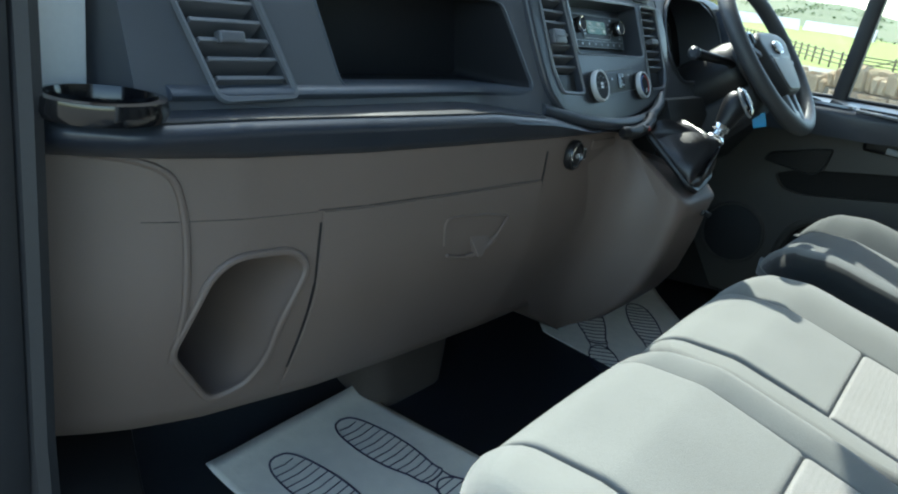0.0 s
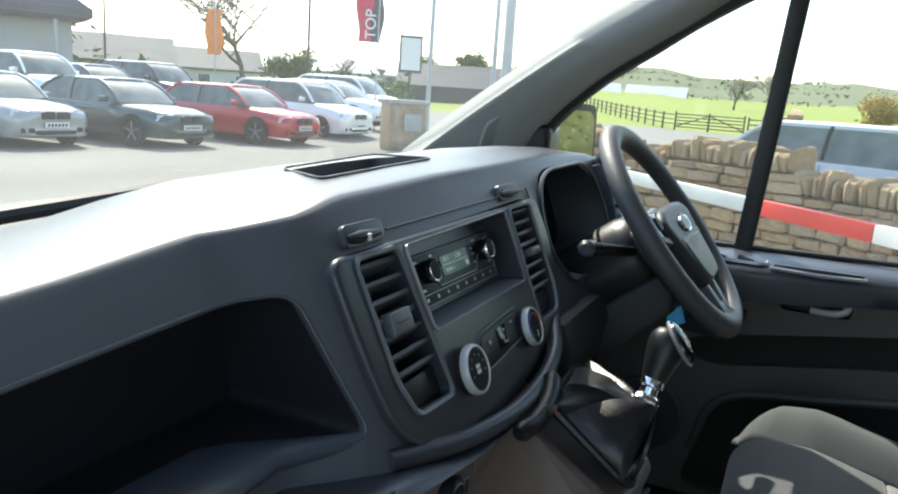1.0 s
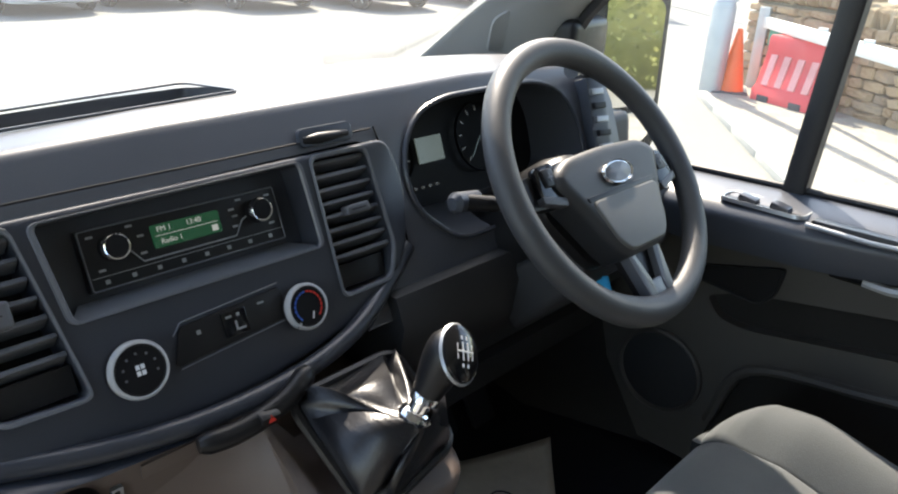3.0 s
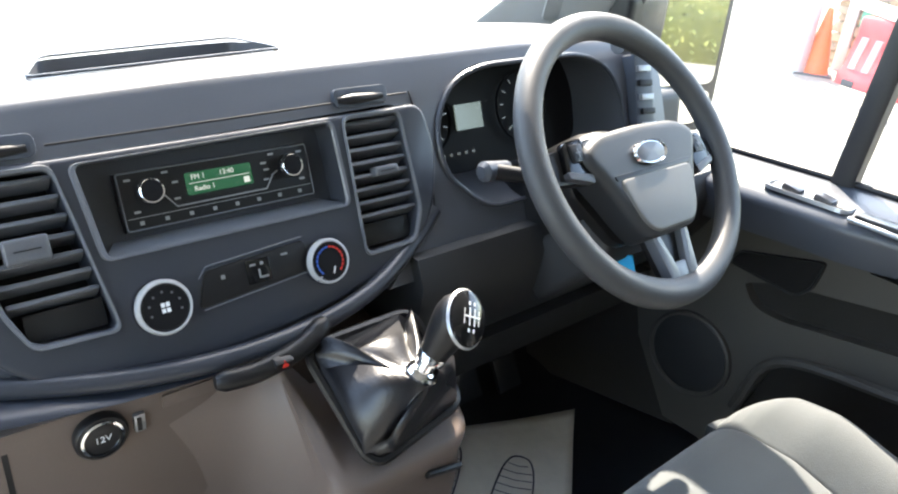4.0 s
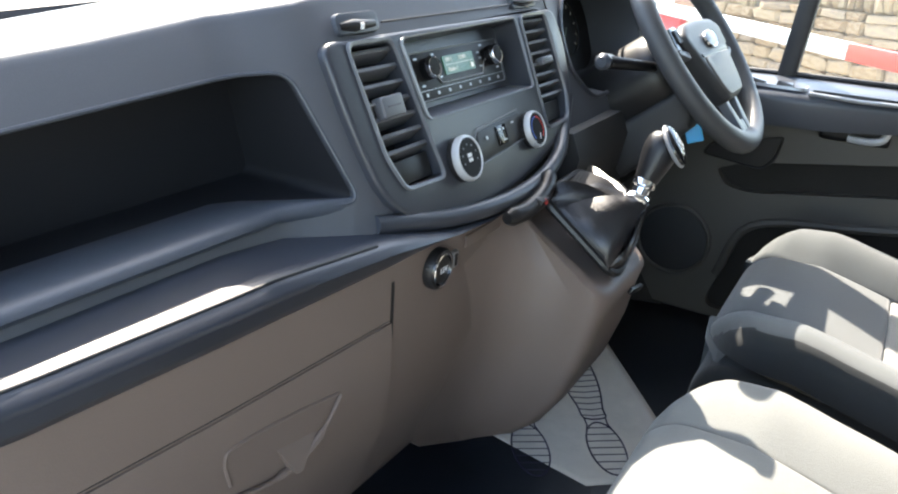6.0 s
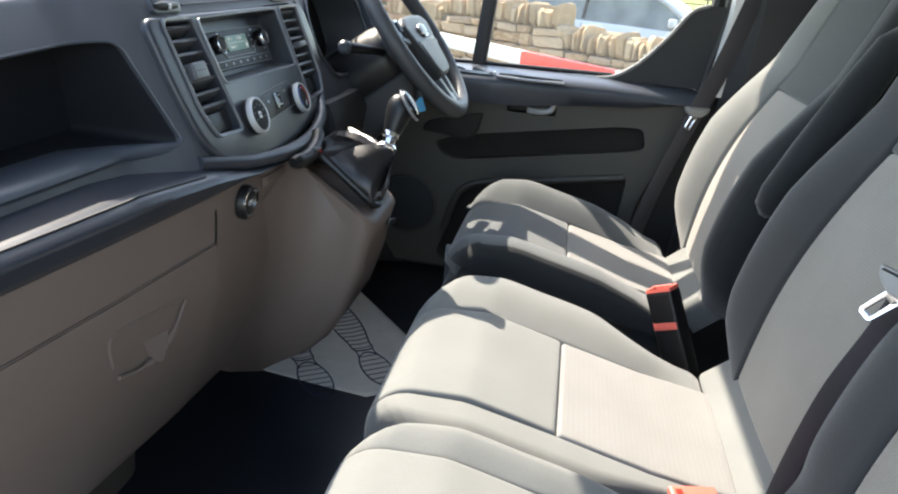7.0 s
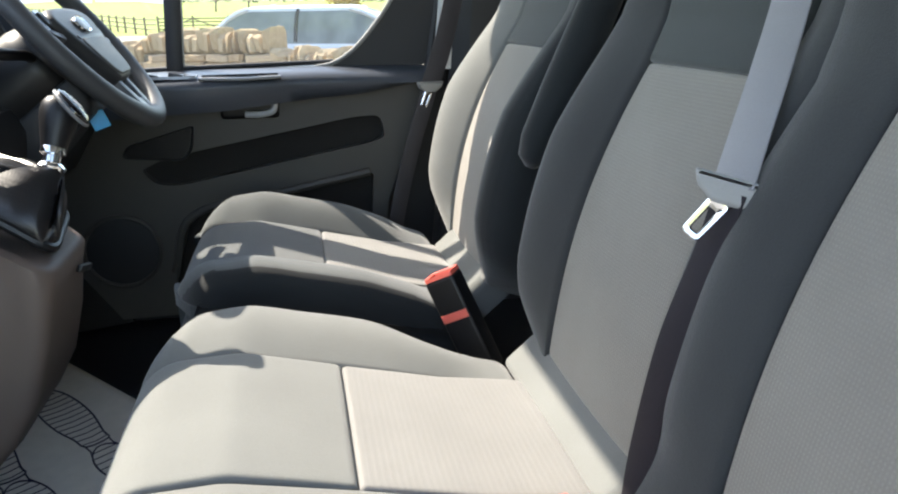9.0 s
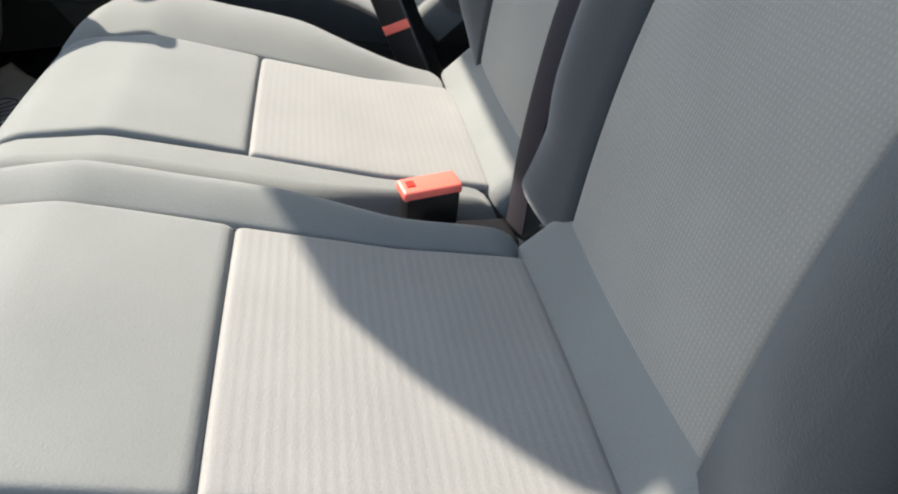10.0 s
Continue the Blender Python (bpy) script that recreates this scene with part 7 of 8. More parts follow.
        for yw in (0.86, L - 0.88):
            part("arch", lathe([(0.0, 0.0), (0.365, 0.0), (0.375, 0.015), (0.0, 0.018)], Matrix.Translation((s * (w - 0.012), yw, 0.34)) @ pose(0, 0, 0, 0, s * 90), 24), M["black"], t)
            wh = part("wheel", lathe([(0.0, -0.10), (0.30, -0.10), (0.325, -0.07), (0.325, 0.04), (0.30, 0.06), (0.225, 0.055), (0.215, 0.03), (0.0, 0.03)], Matrix.Translation((s * (w - 0.04), yw, 0.325)) @ pose(0, 0, 0, 0, s * 90), 28), M["tyre"], t, "black tyre")
            rim_ = lathe([(0.0, 0.052), (0.05, 0.056), (0.055, 0.045), (0.0, 0.040)], Matrix.Translation((s * (w - 0.04), yw, 0.325)) @ pose(0, 0, 0, 0, s * 90), 12)
            for k in range(5):
                rim_ = box((0.19, 0.045, 0.018), Matrix.Translation((s * (w - 0.04), yw, 0.325)) @ pose(0, 0, 0, 0, s * 90) @ pose(0, 0, 0, 0, 0, 72 * k) @ pose(0.125, 0, 0.045), 0.006, 1, rim_)
            part("rim", rim_, M["alloy"], wh, "five-spoke alloy rim")
    if kind == "van":
        part("grille", prism(rounded([(-0.48, -0.13), (0.48, -0.13), (0.55, 0.03), (0.42, 0.13), (-0.42, 0.13), (-0.55, 0.03)], 0.05), 0.03, pose(0, 0.0, 0.60, 90), 0.01), M["black"], t, "large black grille")
    else:
        for s in (-1, 1):
            part("grille", prism(rounded([(s * 0.02, -0.07), (s * 0.30, -0.07), (s * 0.32, 0.05), (s * 0.24, 0.08), (s * 0.02, 0.08)], 0.02), 0.03, pose(0, 0.015, nose - 0.06, 84), 0.01), M["black"], t, "dark front grille")
    part("bumper_intake", box((W * 0.5, 0.10, 0.10), pose(0, 0.05, 0.31), 0.03), M["black"], t)
    pl = part("number_plate", box((0.52, 0.02, 0.11), pose(0, -0.022, 0.46), 0.004), M["plate"], t, "white number plate with unreadable bars")
    for k in range(6):
        part("bar", box((0.045, 0.004, 0.065), pose(-0.19 + 0.076 * k, -0.034, 0.46)), M["black"], pl)
    for s in (-1, 1):
        part("door_line", box((0.006, 0.008, 0.50), pose(s * (w - 0.002), (ws1 + rw0) / 2 + 0.05, 0.62)), M["black"], t)
    t.matrix_basis = pose(at[0], at[1], GZ + up + yard_h(at[0], at[1] + 1.5) * (1 if lift else 0), 0, 0, turn)
    LOC[t.name] = Vector((at[0], at[1], GZ))
    return t


for nm, col, r in (("paintwhite", (0.82, 0.83, 0.83), 0.22), ("paintgrey", (0.36, 0.36, 0.35), 0.22), ("paintgreen", (0.045, 0.068, 0.066), 0.20), ("paintred", (0.48, 0.025, 0.03), 0.22),
                   ("paintblue", (0.02, 0.045, 0.09), 0.22), ("paintslate", (0.075, 0.09, 0.11), 0.22), ("paintsilver", (0.45, 0.46, 0.47), 0.25), ("paintink", (0.030, 0.035, 0.042), 0.18)):
    M[nm] = mat(nm, col, r, 0.15, vary=0.04, big=1.0, bump=0.0, coat=0.8)
for spec in (("silver hatchback parked in the front row", "paintsilver", "hatch", (5.07, 14.03), 6), ("small white panel van with large black grille in the row", "paintwhite", "van", (7.32, 14.53), 3),
             ("silver-grey saloon car parked in the front row", "paintgrey", "saloon", (9.32, 13.08), 0), ("dark green saloon car parked in the front row", "paintgreen", "saloon", (11.87, 12.03), -1),
             ("red hatchback parked in the front row", "paintred", "hatch", (15.07, 11.33), 0), ("white sports utility car at the row's end", "paintwhite", "suv", (18.37, 11.73), 0)):
    car("parked_car", spec[0], spec[1], spec[2], spec[3], spec[4], "front row of parked cars")
for spec in (("white sports utility car in the second row", "paintwhite", "suv", (14.2, 18.5), 0), ("dark blue hatchback in the second row", "paintblue", "hatch", (16.6, 18.7), 0), ("dark estate car in the second row", "paintink", "suv", (19.3, 18.9), 0),
             ("white car behind the row's end", "paintwhite", "hatch", (21.4, 12.6), 4), ("white sports utility car at the yard's end", "paintwhite", "suv", (24.2, 13.6), 4), ("dark car near the building", "paintink", "hatch", (10.4, 24.0), 6)):
    car("parked_car", spec[0], spec[1], spec[2], spec[3], spec[4], "second row of parked cars", True)
car("parked_car", "pale silver hatchback parked beyond the stone wall", "paintsilver", "hatch", (10.95, -3.45), -14, "", False, 0.10)

solo("ground_lane", prism([(9.6, -9.0), (13.2, -9.0), (13.2, 1.0), (9.6, 1.0)], 0.10, pose(0, 0, GZ)), M["asphalt"], "raised lane beyond the stone wall", "lane", "structure")

# ---------- stone wall, barrier, cone ----------
wa, wb = Vector((9.55, 3.45, 0)), Vector((5.6, -3.5, 0))
along = (wb - wa).normalized()
side = Vector((-along.y, along.x, 0))
if side.x < 0:
    side = -side
WL = (wb - wa).length
wall = thing("stone_wall", (wa.x, wa.y, GZ), "dry stone field wall with upright coping stones", "stone wall")
tops = ((0.0, 0.48), (1.62, 0.48), (1.63, 0.33), (2.55, 0.33), (2.56, 0.44), (4.15, 0.44), (4.16, 0.24), (8.1, 0.20))


def top_at(s):
    return lerp(s, tops)


WR = Matrix.Translation((wa.x, wa.y, 0)) @ Matrix(((along.x, side.x, 0, 0), (along.y, side.y, 0, 0), (0, 0, 1, 0), (0, 0, 0, 1)))
core = loft([[WR @ Vector((s, y, z)) for y, z in ((0.05, GZ), (0.05, top_at(s) - 0.02), (0.40, top_at(s) - 0.02), (0.40, GZ))] for s in (0.03, 1.62, 1.63, 2.55, 2.56, 4.15, 4.16, WL)])
part("core", core, M["mortar"], wall)
rnd = random.Random(7)


def stone_mesh(name, sx, sy, sz, seed):
    r = random.Random(seed)
    b = bmesh.new()
    bmesh.ops.create_cube(b, size=1)
    bmesh.ops.bevel(b, geom=b.edges[:], offset=0.16, segments=1, affect="EDGES")
    for v in b.verts:
        v.co += Vector((r.uniform(-1, 1), r.uniform(-1, 1), r.uniform(-1, 1))) * 0.07
        v.co = Vector((v.co.x * sx, v.co.y * sy, v.co.z * sz))
    me = bpy.data.meshes.new(name)
    b.to_mesh(me)
    b.free()
    return me


flats = [stone_mesh("stone", 1, 1, 1, k) for k in range(10)]
for m_ in flats:
    m_.materials.append(M["stone"])
ups = [stone_mesh("coping_stone", 1, 1, 1, 50 + k) for k in range(8)]
for m_ in ups:
    m_.materials.append(M["coping"])


def lay(name, me, m, parent):
    o = new(name, me)
    o.parent = parent
    o.matrix_basis = Matrix.Translation(-LOC[parent.name]) @ m
    return o


z = GZ
count = 0
while z < 0.46:
    h = rnd.uniform(0.07, 0.15)
    s = rnd.uniform(-0.1, 0.0)
    while s < WL and count < 290:
        w_ = rnd.uniform(0.14, 0.42)
        if z + h * 0.7 < top_at(min(WL, s + w_ / 2)) and (s < 6.2):
            lay("stone", rnd.choice(flats), WR @ Matrix.Translation((max(0, s) + w_ / 2, 0.04 + rnd.uniform(-0.015, 0.02), z + h / 2)) @ pose(0, 0, 0, rnd.uniform(-4, 4), rnd.uniform(-4, 4), rnd.uniform(-3, 3)) @ Matrix.Diagonal((w_ * 0.97, 0.16, h * 0.95, 1)), wall)
            count += 1
        s += w_
    z += h
s = 0.02
while s < WL:
    w_ = rnd.uniform(0.04, 0.10)
    hh = rnd.uniform(0.18, 0.28)
    lay("coping_stone", rnd.choice(ups), WR @ Matrix.Translation((s + w_ / 2, 0.22, top_at(s) + hh / 2 - 0.02)) @ pose(0, 0, 0, 0, rnd.uniform(-7, 7), rnd.uniform(-6, 6)) @ Matrix.Diagonal((w_ * 0.98, rnd.uniform(0.40, 0.50), hh, 1)), wall)
    s += w_
bar = thing("road_barrier", (9.46, 3.2, GZ), "long white road barrier arm with a red band", "barrier")
p0, p1, p2, p3 = Vector((9.40, 3.22, 0.22)), Vector((5.83, 0.0, 0.25)), Vector((4.95, -0.80, 0.26)), Vector((3.6, -2.0, 0.26))


def beam(a, c, material, name):
    d = (c - a)
    part(name, box((d.length, 0.07, 0.13), Matrix.Translation((a + c) / 2) @ pose(0, 0, 0, 0, -math.degrees(math.atan2(d.z, math.hypot(d.x, d.y))), math.degrees(math.atan2(d.y, d.x))), 0.012), material, bar)


beam(p0, p1, M["barwhite"], "arm")
beam(p1, p2, M["barred"], "red_band")
beam(p2, p3, M["barwhite"], "arm")
part("post", box((0.14, 0.14, 1.0), pose(9.36, 3.18, GZ + 0.5), 0.02), M["galv"], bar)
part("end_leg", tube([(3.62, -1.98, 0.3), (3.62, -1.98, GZ)], 0.03, 8), M["barwhite"], bar)
for s in (0.35, 0.55):
    q = p0.lerp(p1, s)
    part("fixing", box((0.04, 0.10, 0.05), Matrix.Translation(q + Vector((0, 0, 0.075))), 0.01), M["barwhite"], bar)
solo("green_notice", box((0.03, 0.20, 0.22), Matrix.Translation((9.16, 2.94, 0.08)) @ pose(0, 0, 0, 0, 0, -30), 0.004), mat("notice green", (0.03, 0.28, 0.20), 0.5), "small green notice fixed on the stone wall", "notice")
blk = thing("water_barrier", (8.45, 2.35, GZ), "scuffed red plastic road barrier block", "barrier block")
ba, bb = Vector((8.55, 2.88, GZ)), Vector((8.23, 2.06, GZ))
bd_ = (bb - ba).normalized()
bn = Vector((-bd_.y, bd_.x, 0))
if bn.x > 0:
    bn = -bn
BM = Matrix.Translation(ba) @ Matrix(((bd_.x, -bn.x, 0, 0), (bd_.y, -bn.y, 0, 0), (0, 0, 1, 0), (0, 0, 0, 1)))
prof = [(0.0, 0.0), (0.0, 0.14), (0.06, 0.20), (0.15, 0.56), (0.15, 0.72), (0.17, 0.75), (0.27, 0.75), (0.29, 0.72), (0.29, 0.56), (0.38, 0.20), (0.44, 0.14), (0.44, 0.0)]
part("block", loft([[BM @ Vector((s, y * k + (1 - k) * 0.22, z * (1 if s not in (0.0, 0.88) else 0.985))) for y, z in prof] for s, k in ((0.0, 0.93), (0.02, 1.0), (0.86, 1.0), (0.88, 0.93))]), M["blockred"], blk)
for k in range(4):
    s = 0.14 + 0.19 * k
    part("groove", loft([[BM @ Vector((s + q, 0.055 + (z - 0.20) * 0.25 - 0.012, z)) for q in (-0.045, 0.045)] + [BM @ Vector((s + q, 0.075 + (z - 0.20) * 0.25, z)) for q in (0.045, -0.045)] for z in (0.20, 0.38, 0.54)]), M["blockpale"], blk)
for s in (0.20, 0.66):
    part("foot_slot", box((0.16, 0.03, 0.08), BM @ pose(s, 0.0, 0.05), 0.01), M["flagdark"], blk)
cn = thing("traffic_cone", (8.77, 3.22, GZ), "plain orange traffic cone", "traffic cone")
part("cone", lathe([(0.175, 0.03), (0.16, 0.05), (0.035, 0.74), (0.028, 0.77), (0.0, 0.77)], pose(8.77, 3.22, GZ), 28), M["cone"], cn)
part("base", box((0.42, 0.42, 0.04), pose(8.77, 3.22, GZ + 0.02, 0, 0, 25), 0.015), M["flagdark"], cn, "black rubber base")
lampp = thing("lamp_post", (8.62, 3.40, GZ), "pale grey steel lamp post", "lamp post", "poles")
part("foot", lathe([(0.14, 0), (0.14, 1.0), (0.10, 1.12), (0.0, 1.12)], pose(8.62, 3.40, GZ), 20), M["galv"], lampp)
part("shaft", tube([(8.62, 3.40, GZ + 1.0), (8.64, 3.42, 4.0), (8.66, 3.44, 7.5)], [0.075, 0.06, 0.045], 14), M["galv"], lampp)

# ---------- yard furniture and buildings ----------
def at_dir(az, d):
    return d * math.sin(radians(az)) - 0.45, d * math.cos(radians(az)) - 0.42


stub = thing("stone_pier", (17.0, 9.4, GZ), "low grey stone boundary wall pier", "stone pier")
part("pier", box((1.1, 0.6, 1.25), pose(17.1, 9.6, GZ + 0.62, 0, 0, -35), 0.05), M["stone"], stub)
part("capstone", box((1.25, 0.72, 0.12), pose(17.1, 9.6, GZ + 1.28, 0, 0, -35), 0.03), M["concrete"], stub)
part("notice_face", box((0.5, 0.02, 0.45), pose(16.98, 9.24, GZ + 0.75, 0, 0, -35)), M["render"], stub)
sx, sy = at_dir(60.6, 20.5)
sg = thing("notice_board", (sx, sy, GZ), "framed notice board on two posts", "notice board")
part("board", box((0.62, 0.05, 0.98), pose(sx, sy, GZ + 2.55, 0, 0, -58), 0.01), M["flagdark"], sg)
part("face", box((0.52, 0.02, 0.84), pose(sx - 0.035, sy - 0.022, GZ + 2.55, 0, 0, -58)), M["plate"], sg, "pale sheet with unreadable lines")
part("post", tube([(sx, sy, GZ), (sx, sy, GZ + 2.1)], 0.035, 8), M["flagdark"], sg)
for az, d, h, r in ((62.2, 24, 7.5, 0.075), (67.1, 27, 9.0, 0.09), (53.4, 40, 9, 0.08), (39.8, 60, 9, 0.09)):
    x, y = at_dir(az, d)
    pl = thing("pole", (x, y, GZ), "tall grey pole at the yard's edge", "pole", "poles")
    part("shaft", tube([(x, y, GZ), (x + 0.03, y, h * 0.6), (x + 0.05, y, h)], [r, r * 0.9, r * 0.7], 12), M["galv"] if d < 30 else M["timber"], pl)
fx, fy = at_dir(58.3, 27)
fl = thing("feather_flag", (fx, fy, GZ), "tall red and black advertising flag on a pole", "flag", "flags")
part("pole", tube([(fx, fy, GZ), (fx, fy, 5.6)], 0.03, 8), M["galv"], fl)
fa = Vector((math.cos(radians(58)), -math.sin(radians(58)), 0))


def cloth_panel(x, y, a0, a1, z0, z1, material, parent, name="cloth"):
    rings = [[(x + fa.x * a + 0.05 * math.sin(z * 3 + a * 5) * fa.y, y + fa.y * a + 0.06 * math.sin(z * 3 + a * 5), z) for a in (a0, (a0 + a1) / 2, a1)] +
             [(x + fa.x * a + 0.05 * math.sin(z * 3 + a * 5) * fa.y + 0.01, y + fa.y * a + 0.06 * math.sin(z * 3 + a * 5) + 0.012, z) for a in (a1, (a0 + a1) / 2, a0)] for z in [z0 + (z1 - z0) * i / 10 for i in range(11)]]
    return part(name, loft(rings), material, parent)


cloth_panel(fx, fy, -0.75, -0.25, 2.55, 5.2, M["flagred"], fl)
cloth_panel(fx, fy, -0.25, 0.12, 2.55, 5.2, M["flagdark"], fl)
letters("letters", "TOP", 0.52, Matrix.Translation((fx + fa.x * -0.30 - 0.10, fy + fa.y * -0.30 - 0.10, 3.15)) @ pose(0, 0, 0, 90, 0, -58) @ pose(0, 0, 0, 0, 0, 90), M["white"], fl)
ox, oy = at_dir(46.9, 44)
of = thing("feather_flag", (ox, oy, GZ), "bright orange advertising flag on a pole", "flag", "flags")
part("pole", tube([(ox, oy, GZ), (ox, oy, 5.0)], 0.035, 8), M["galv"], of)
cloth_panel(ox, oy, -0.5, 0.35, 2.2, 4.6, M["flagorange"], of)


def house(name, label, az, d, wide, deep, eave, ridge, turn, wallm, roofm, windows=3, category="building"):
    x, y = at_dir(az, d)
    T = pose(x, y, GZ, 0, 0, turn)
    t = thing(name, (x, y, GZ), label, category, "buildings")
    part("wall", box((wide, deep, eave), T @ pose(0, 0, eave / 2)), wallm, t)
    part("roof", loft([[T @ Vector((s * (wide / 2 + 0.4), yy, zz)) for yy, zz in ((-deep / 2 - 0.4, eave - 0.1), (0, ridge), (deep / 2 + 0.4, eave - 0.1), (deep / 2 + 0.4, eave - 0.3), (0, ridge - 0.2), (-deep / 2 - 0.4, eave - 0.3))] for s in (-1, 1)]), roofm, t, "pitched roof")
    for i in range(windows):
        a = -wide / 2 + wide * (i + 0.5) / windows
        wn_ = part("window", box((min(1.4, wide / windows * 0.5), 0.10, eave * 0.4), T @ pose(a, -deep / 2 - 0.01, eave * 0.55)), M["white"], t, "white framed window")
        part("pane", box((min(1.4, wide / windows * 0.5) - 0.16, 0.06, eave * 0.4 - 0.16), T @ pose(a, -deep / 2 - 0.05, eave * 0.55)), M["carglass"], wn_)
    return t


# showroom at the back of the yard
hx_, hy_ = at_dir(28, 44)
sr = thing("showroom", (hx_, hy_, GZ), "grey rendered showroom with a dark overhanging roof", "building", "buildings")
T = pose(hx_, hy_, GZ, 0, 0, -30)
part("wall", box((15, 9, 4.0), T @ pose(0, 4.5, 2.0)), M["render"], sr)
part("roof", loft([[T @ Vector((x, y, z)) for x, y in ((-8.5 + k, -1.4 + k * 0.6), (8.3 - k, -1.4 + k * 0.6), (8.3 - k, 10 - k), (-8.5 + k, 10 - k))] for z, k in ((3.9, 0.3), (4.1, 0.0), (4.5, 0.0), (6.4, 2.6))]), M["slate"], sr, "dark slate hipped roof")
for a in (-4.5, -1.0, 3.0):
    w_ = part("window", box((1.9 if a < 2 else 1.3, 0.12, 2.2), T @ pose(a, -0.02, 1.9)), M["flagdark"], sr)
    part("pane", box((1.7 if a < 2 else 1.1, 0.06, 2.0), T @ pose(a, -0.08, 1.9)), M["carglass"], w_)
for a in (-7.0, 6.6):
    part("post", tube([T @ Vector((a, -1.1, 0)), T @ Vector((a, -1.1, 4.0))], 0.09, 8), M["render"], sr)
house("bungalow", "low grey bungalow with slate roof far behind the cars", 39.0, 80, 14, 7, 2.6, 5.0, -40, M["render"], M["slate"], 3)
house("bungalow", "low white bungalow with slate roof far behind the cars", 45.0, 92, 16, 7, 2.6, 4.8, -44, M["tin"], M["slate"], 4)
house("farm_building", "long low pale building beyond the yard", 56.5, 100, 20, 8, 3.4, 5.0, -56, M["render"], M["tin"], 4)
house("farm_building", "long low pale building beyond the yard", 60.5, 120, 16, 8, 3.0, 4.2, -60, M["render"], M["tin"], 2)
house("barn", "long barn with a grey tin roof across the field", 74.6, 210, 17, 9, 4.0, 7.2, -72, M["slate"], M["barnroof"], 0, "barn")
house("barn", "long barn with a grey tin roof across the field", 79.6, 220, 16, 9, 4.0, 7.4, -84, M["slate"], M["barnroof"], 0, "barn")
house("barn", "dark shed with a blue-grey roof by the fence", 64.2, 95, 12, 8, 2.4, 5.0, -64, M["slate"], M["slate"], 0, "barn")

# ---------- fence and gate ----------
fence_pts = [(126, 41), (100, 29), (66, 12.6), (59.5, 9.2)]
fence = thing("field_fence", (59.5, 9.2, GZ), "dark timber post and rail field fence", "fence", "fences")


def run_fence(t, pts, step=2.4):
    for (x0, y0), (x1, y1) in zip(pts, pts[1:]):
        n_ = max(1, round(math.hypot(x1 - x0, y1 - y0) / step))
        for i in range(n_):
            xa, ya, xb, yb = x0 + (x1 - x0) * i / n_, y0 + (y1 - y0) * i / n_, x0 + (x1 - x0) * (i + 1) / n_, y0 + (y1 - y0) * (i + 1) / n_
            za, zb = max(GZ, sky_h(xa, ya)), max(GZ, sky_h(xb, yb))
            part("post", box((0.13, 0.13, 1.35), pose(xa, ya, za + 0.65)), M["timber"], t)
            for hgt in (0.45, 0.8, 1.15):
                part("rail", tube([(xa, ya, za + hgt), (xb, yb, zb + hgt)], 0.05, 5), M["timber"], t)


run_fence(fence, fence_pts)
fence2 = thing("field_fence", (58, 3, GZ), "dark timber post and rail field fence", "fence", "fences")
run_fence(fence2, [(57.6, 3.6), (57.4, -4), (57.5, -34)], 2.8)
gate = thing("field_gate", (58.8, 8, GZ), "dark five-barred timber field gate", "gate")
ga, gb = Vector((59.3, 9.0, GZ)), Vector((57.8, 3.9, GZ))
for k in range(5):
    part("bar", tube([ga + Vector((0, 0, 0.25 + 0.24 * k)), gb + Vector((0, 0, 0.25 + 0.24 * k))], 0.045, 5), M["timber"], gate)
for q in (0.0, 0.5, 1.0):
    c = ga.lerp(gb, q)
    part("upright", box((0.12 if q != 0.5 else 0.09, 0.12, 1.4), Matrix.Translation(c + Vector((0, 0, 0.7)))), M["timber"], gate)
part("brace", tube([ga + Vector((0, 0, 0.25)), ga.lerp(gb, 0.5) + Vector((0, 0, 1.2))], 0.045, 5), M["timber"], gate)
part("brace", tube([gb + Vector((0, 0, 0.25)), ga.lerp(gb, 0.5) + Vector((0, 0, 1.2))], 0.045, 5), M["timber"], gate)
gp = thing("gate_pier", (57.4, 1.6, GZ), "dark stone gate pier by the field", "gate pier")
part("pier", box((1.6, 2.6, 1.5), pose(57.4, 1.4, GZ + 0.75), 0.1), M["stone"], gp)
part("cap", loft([[(57.4 + 0.9 * k * u, 0.6 + 0.5 * k * v, GZ + z_) for u, v in ((-1, -1), (1, -1), (1, 1), (-1, 1))] for k, z_ in ((1, 1.45), (1, 1.7), (0.4, 2.1))]), M["stone"], gp)


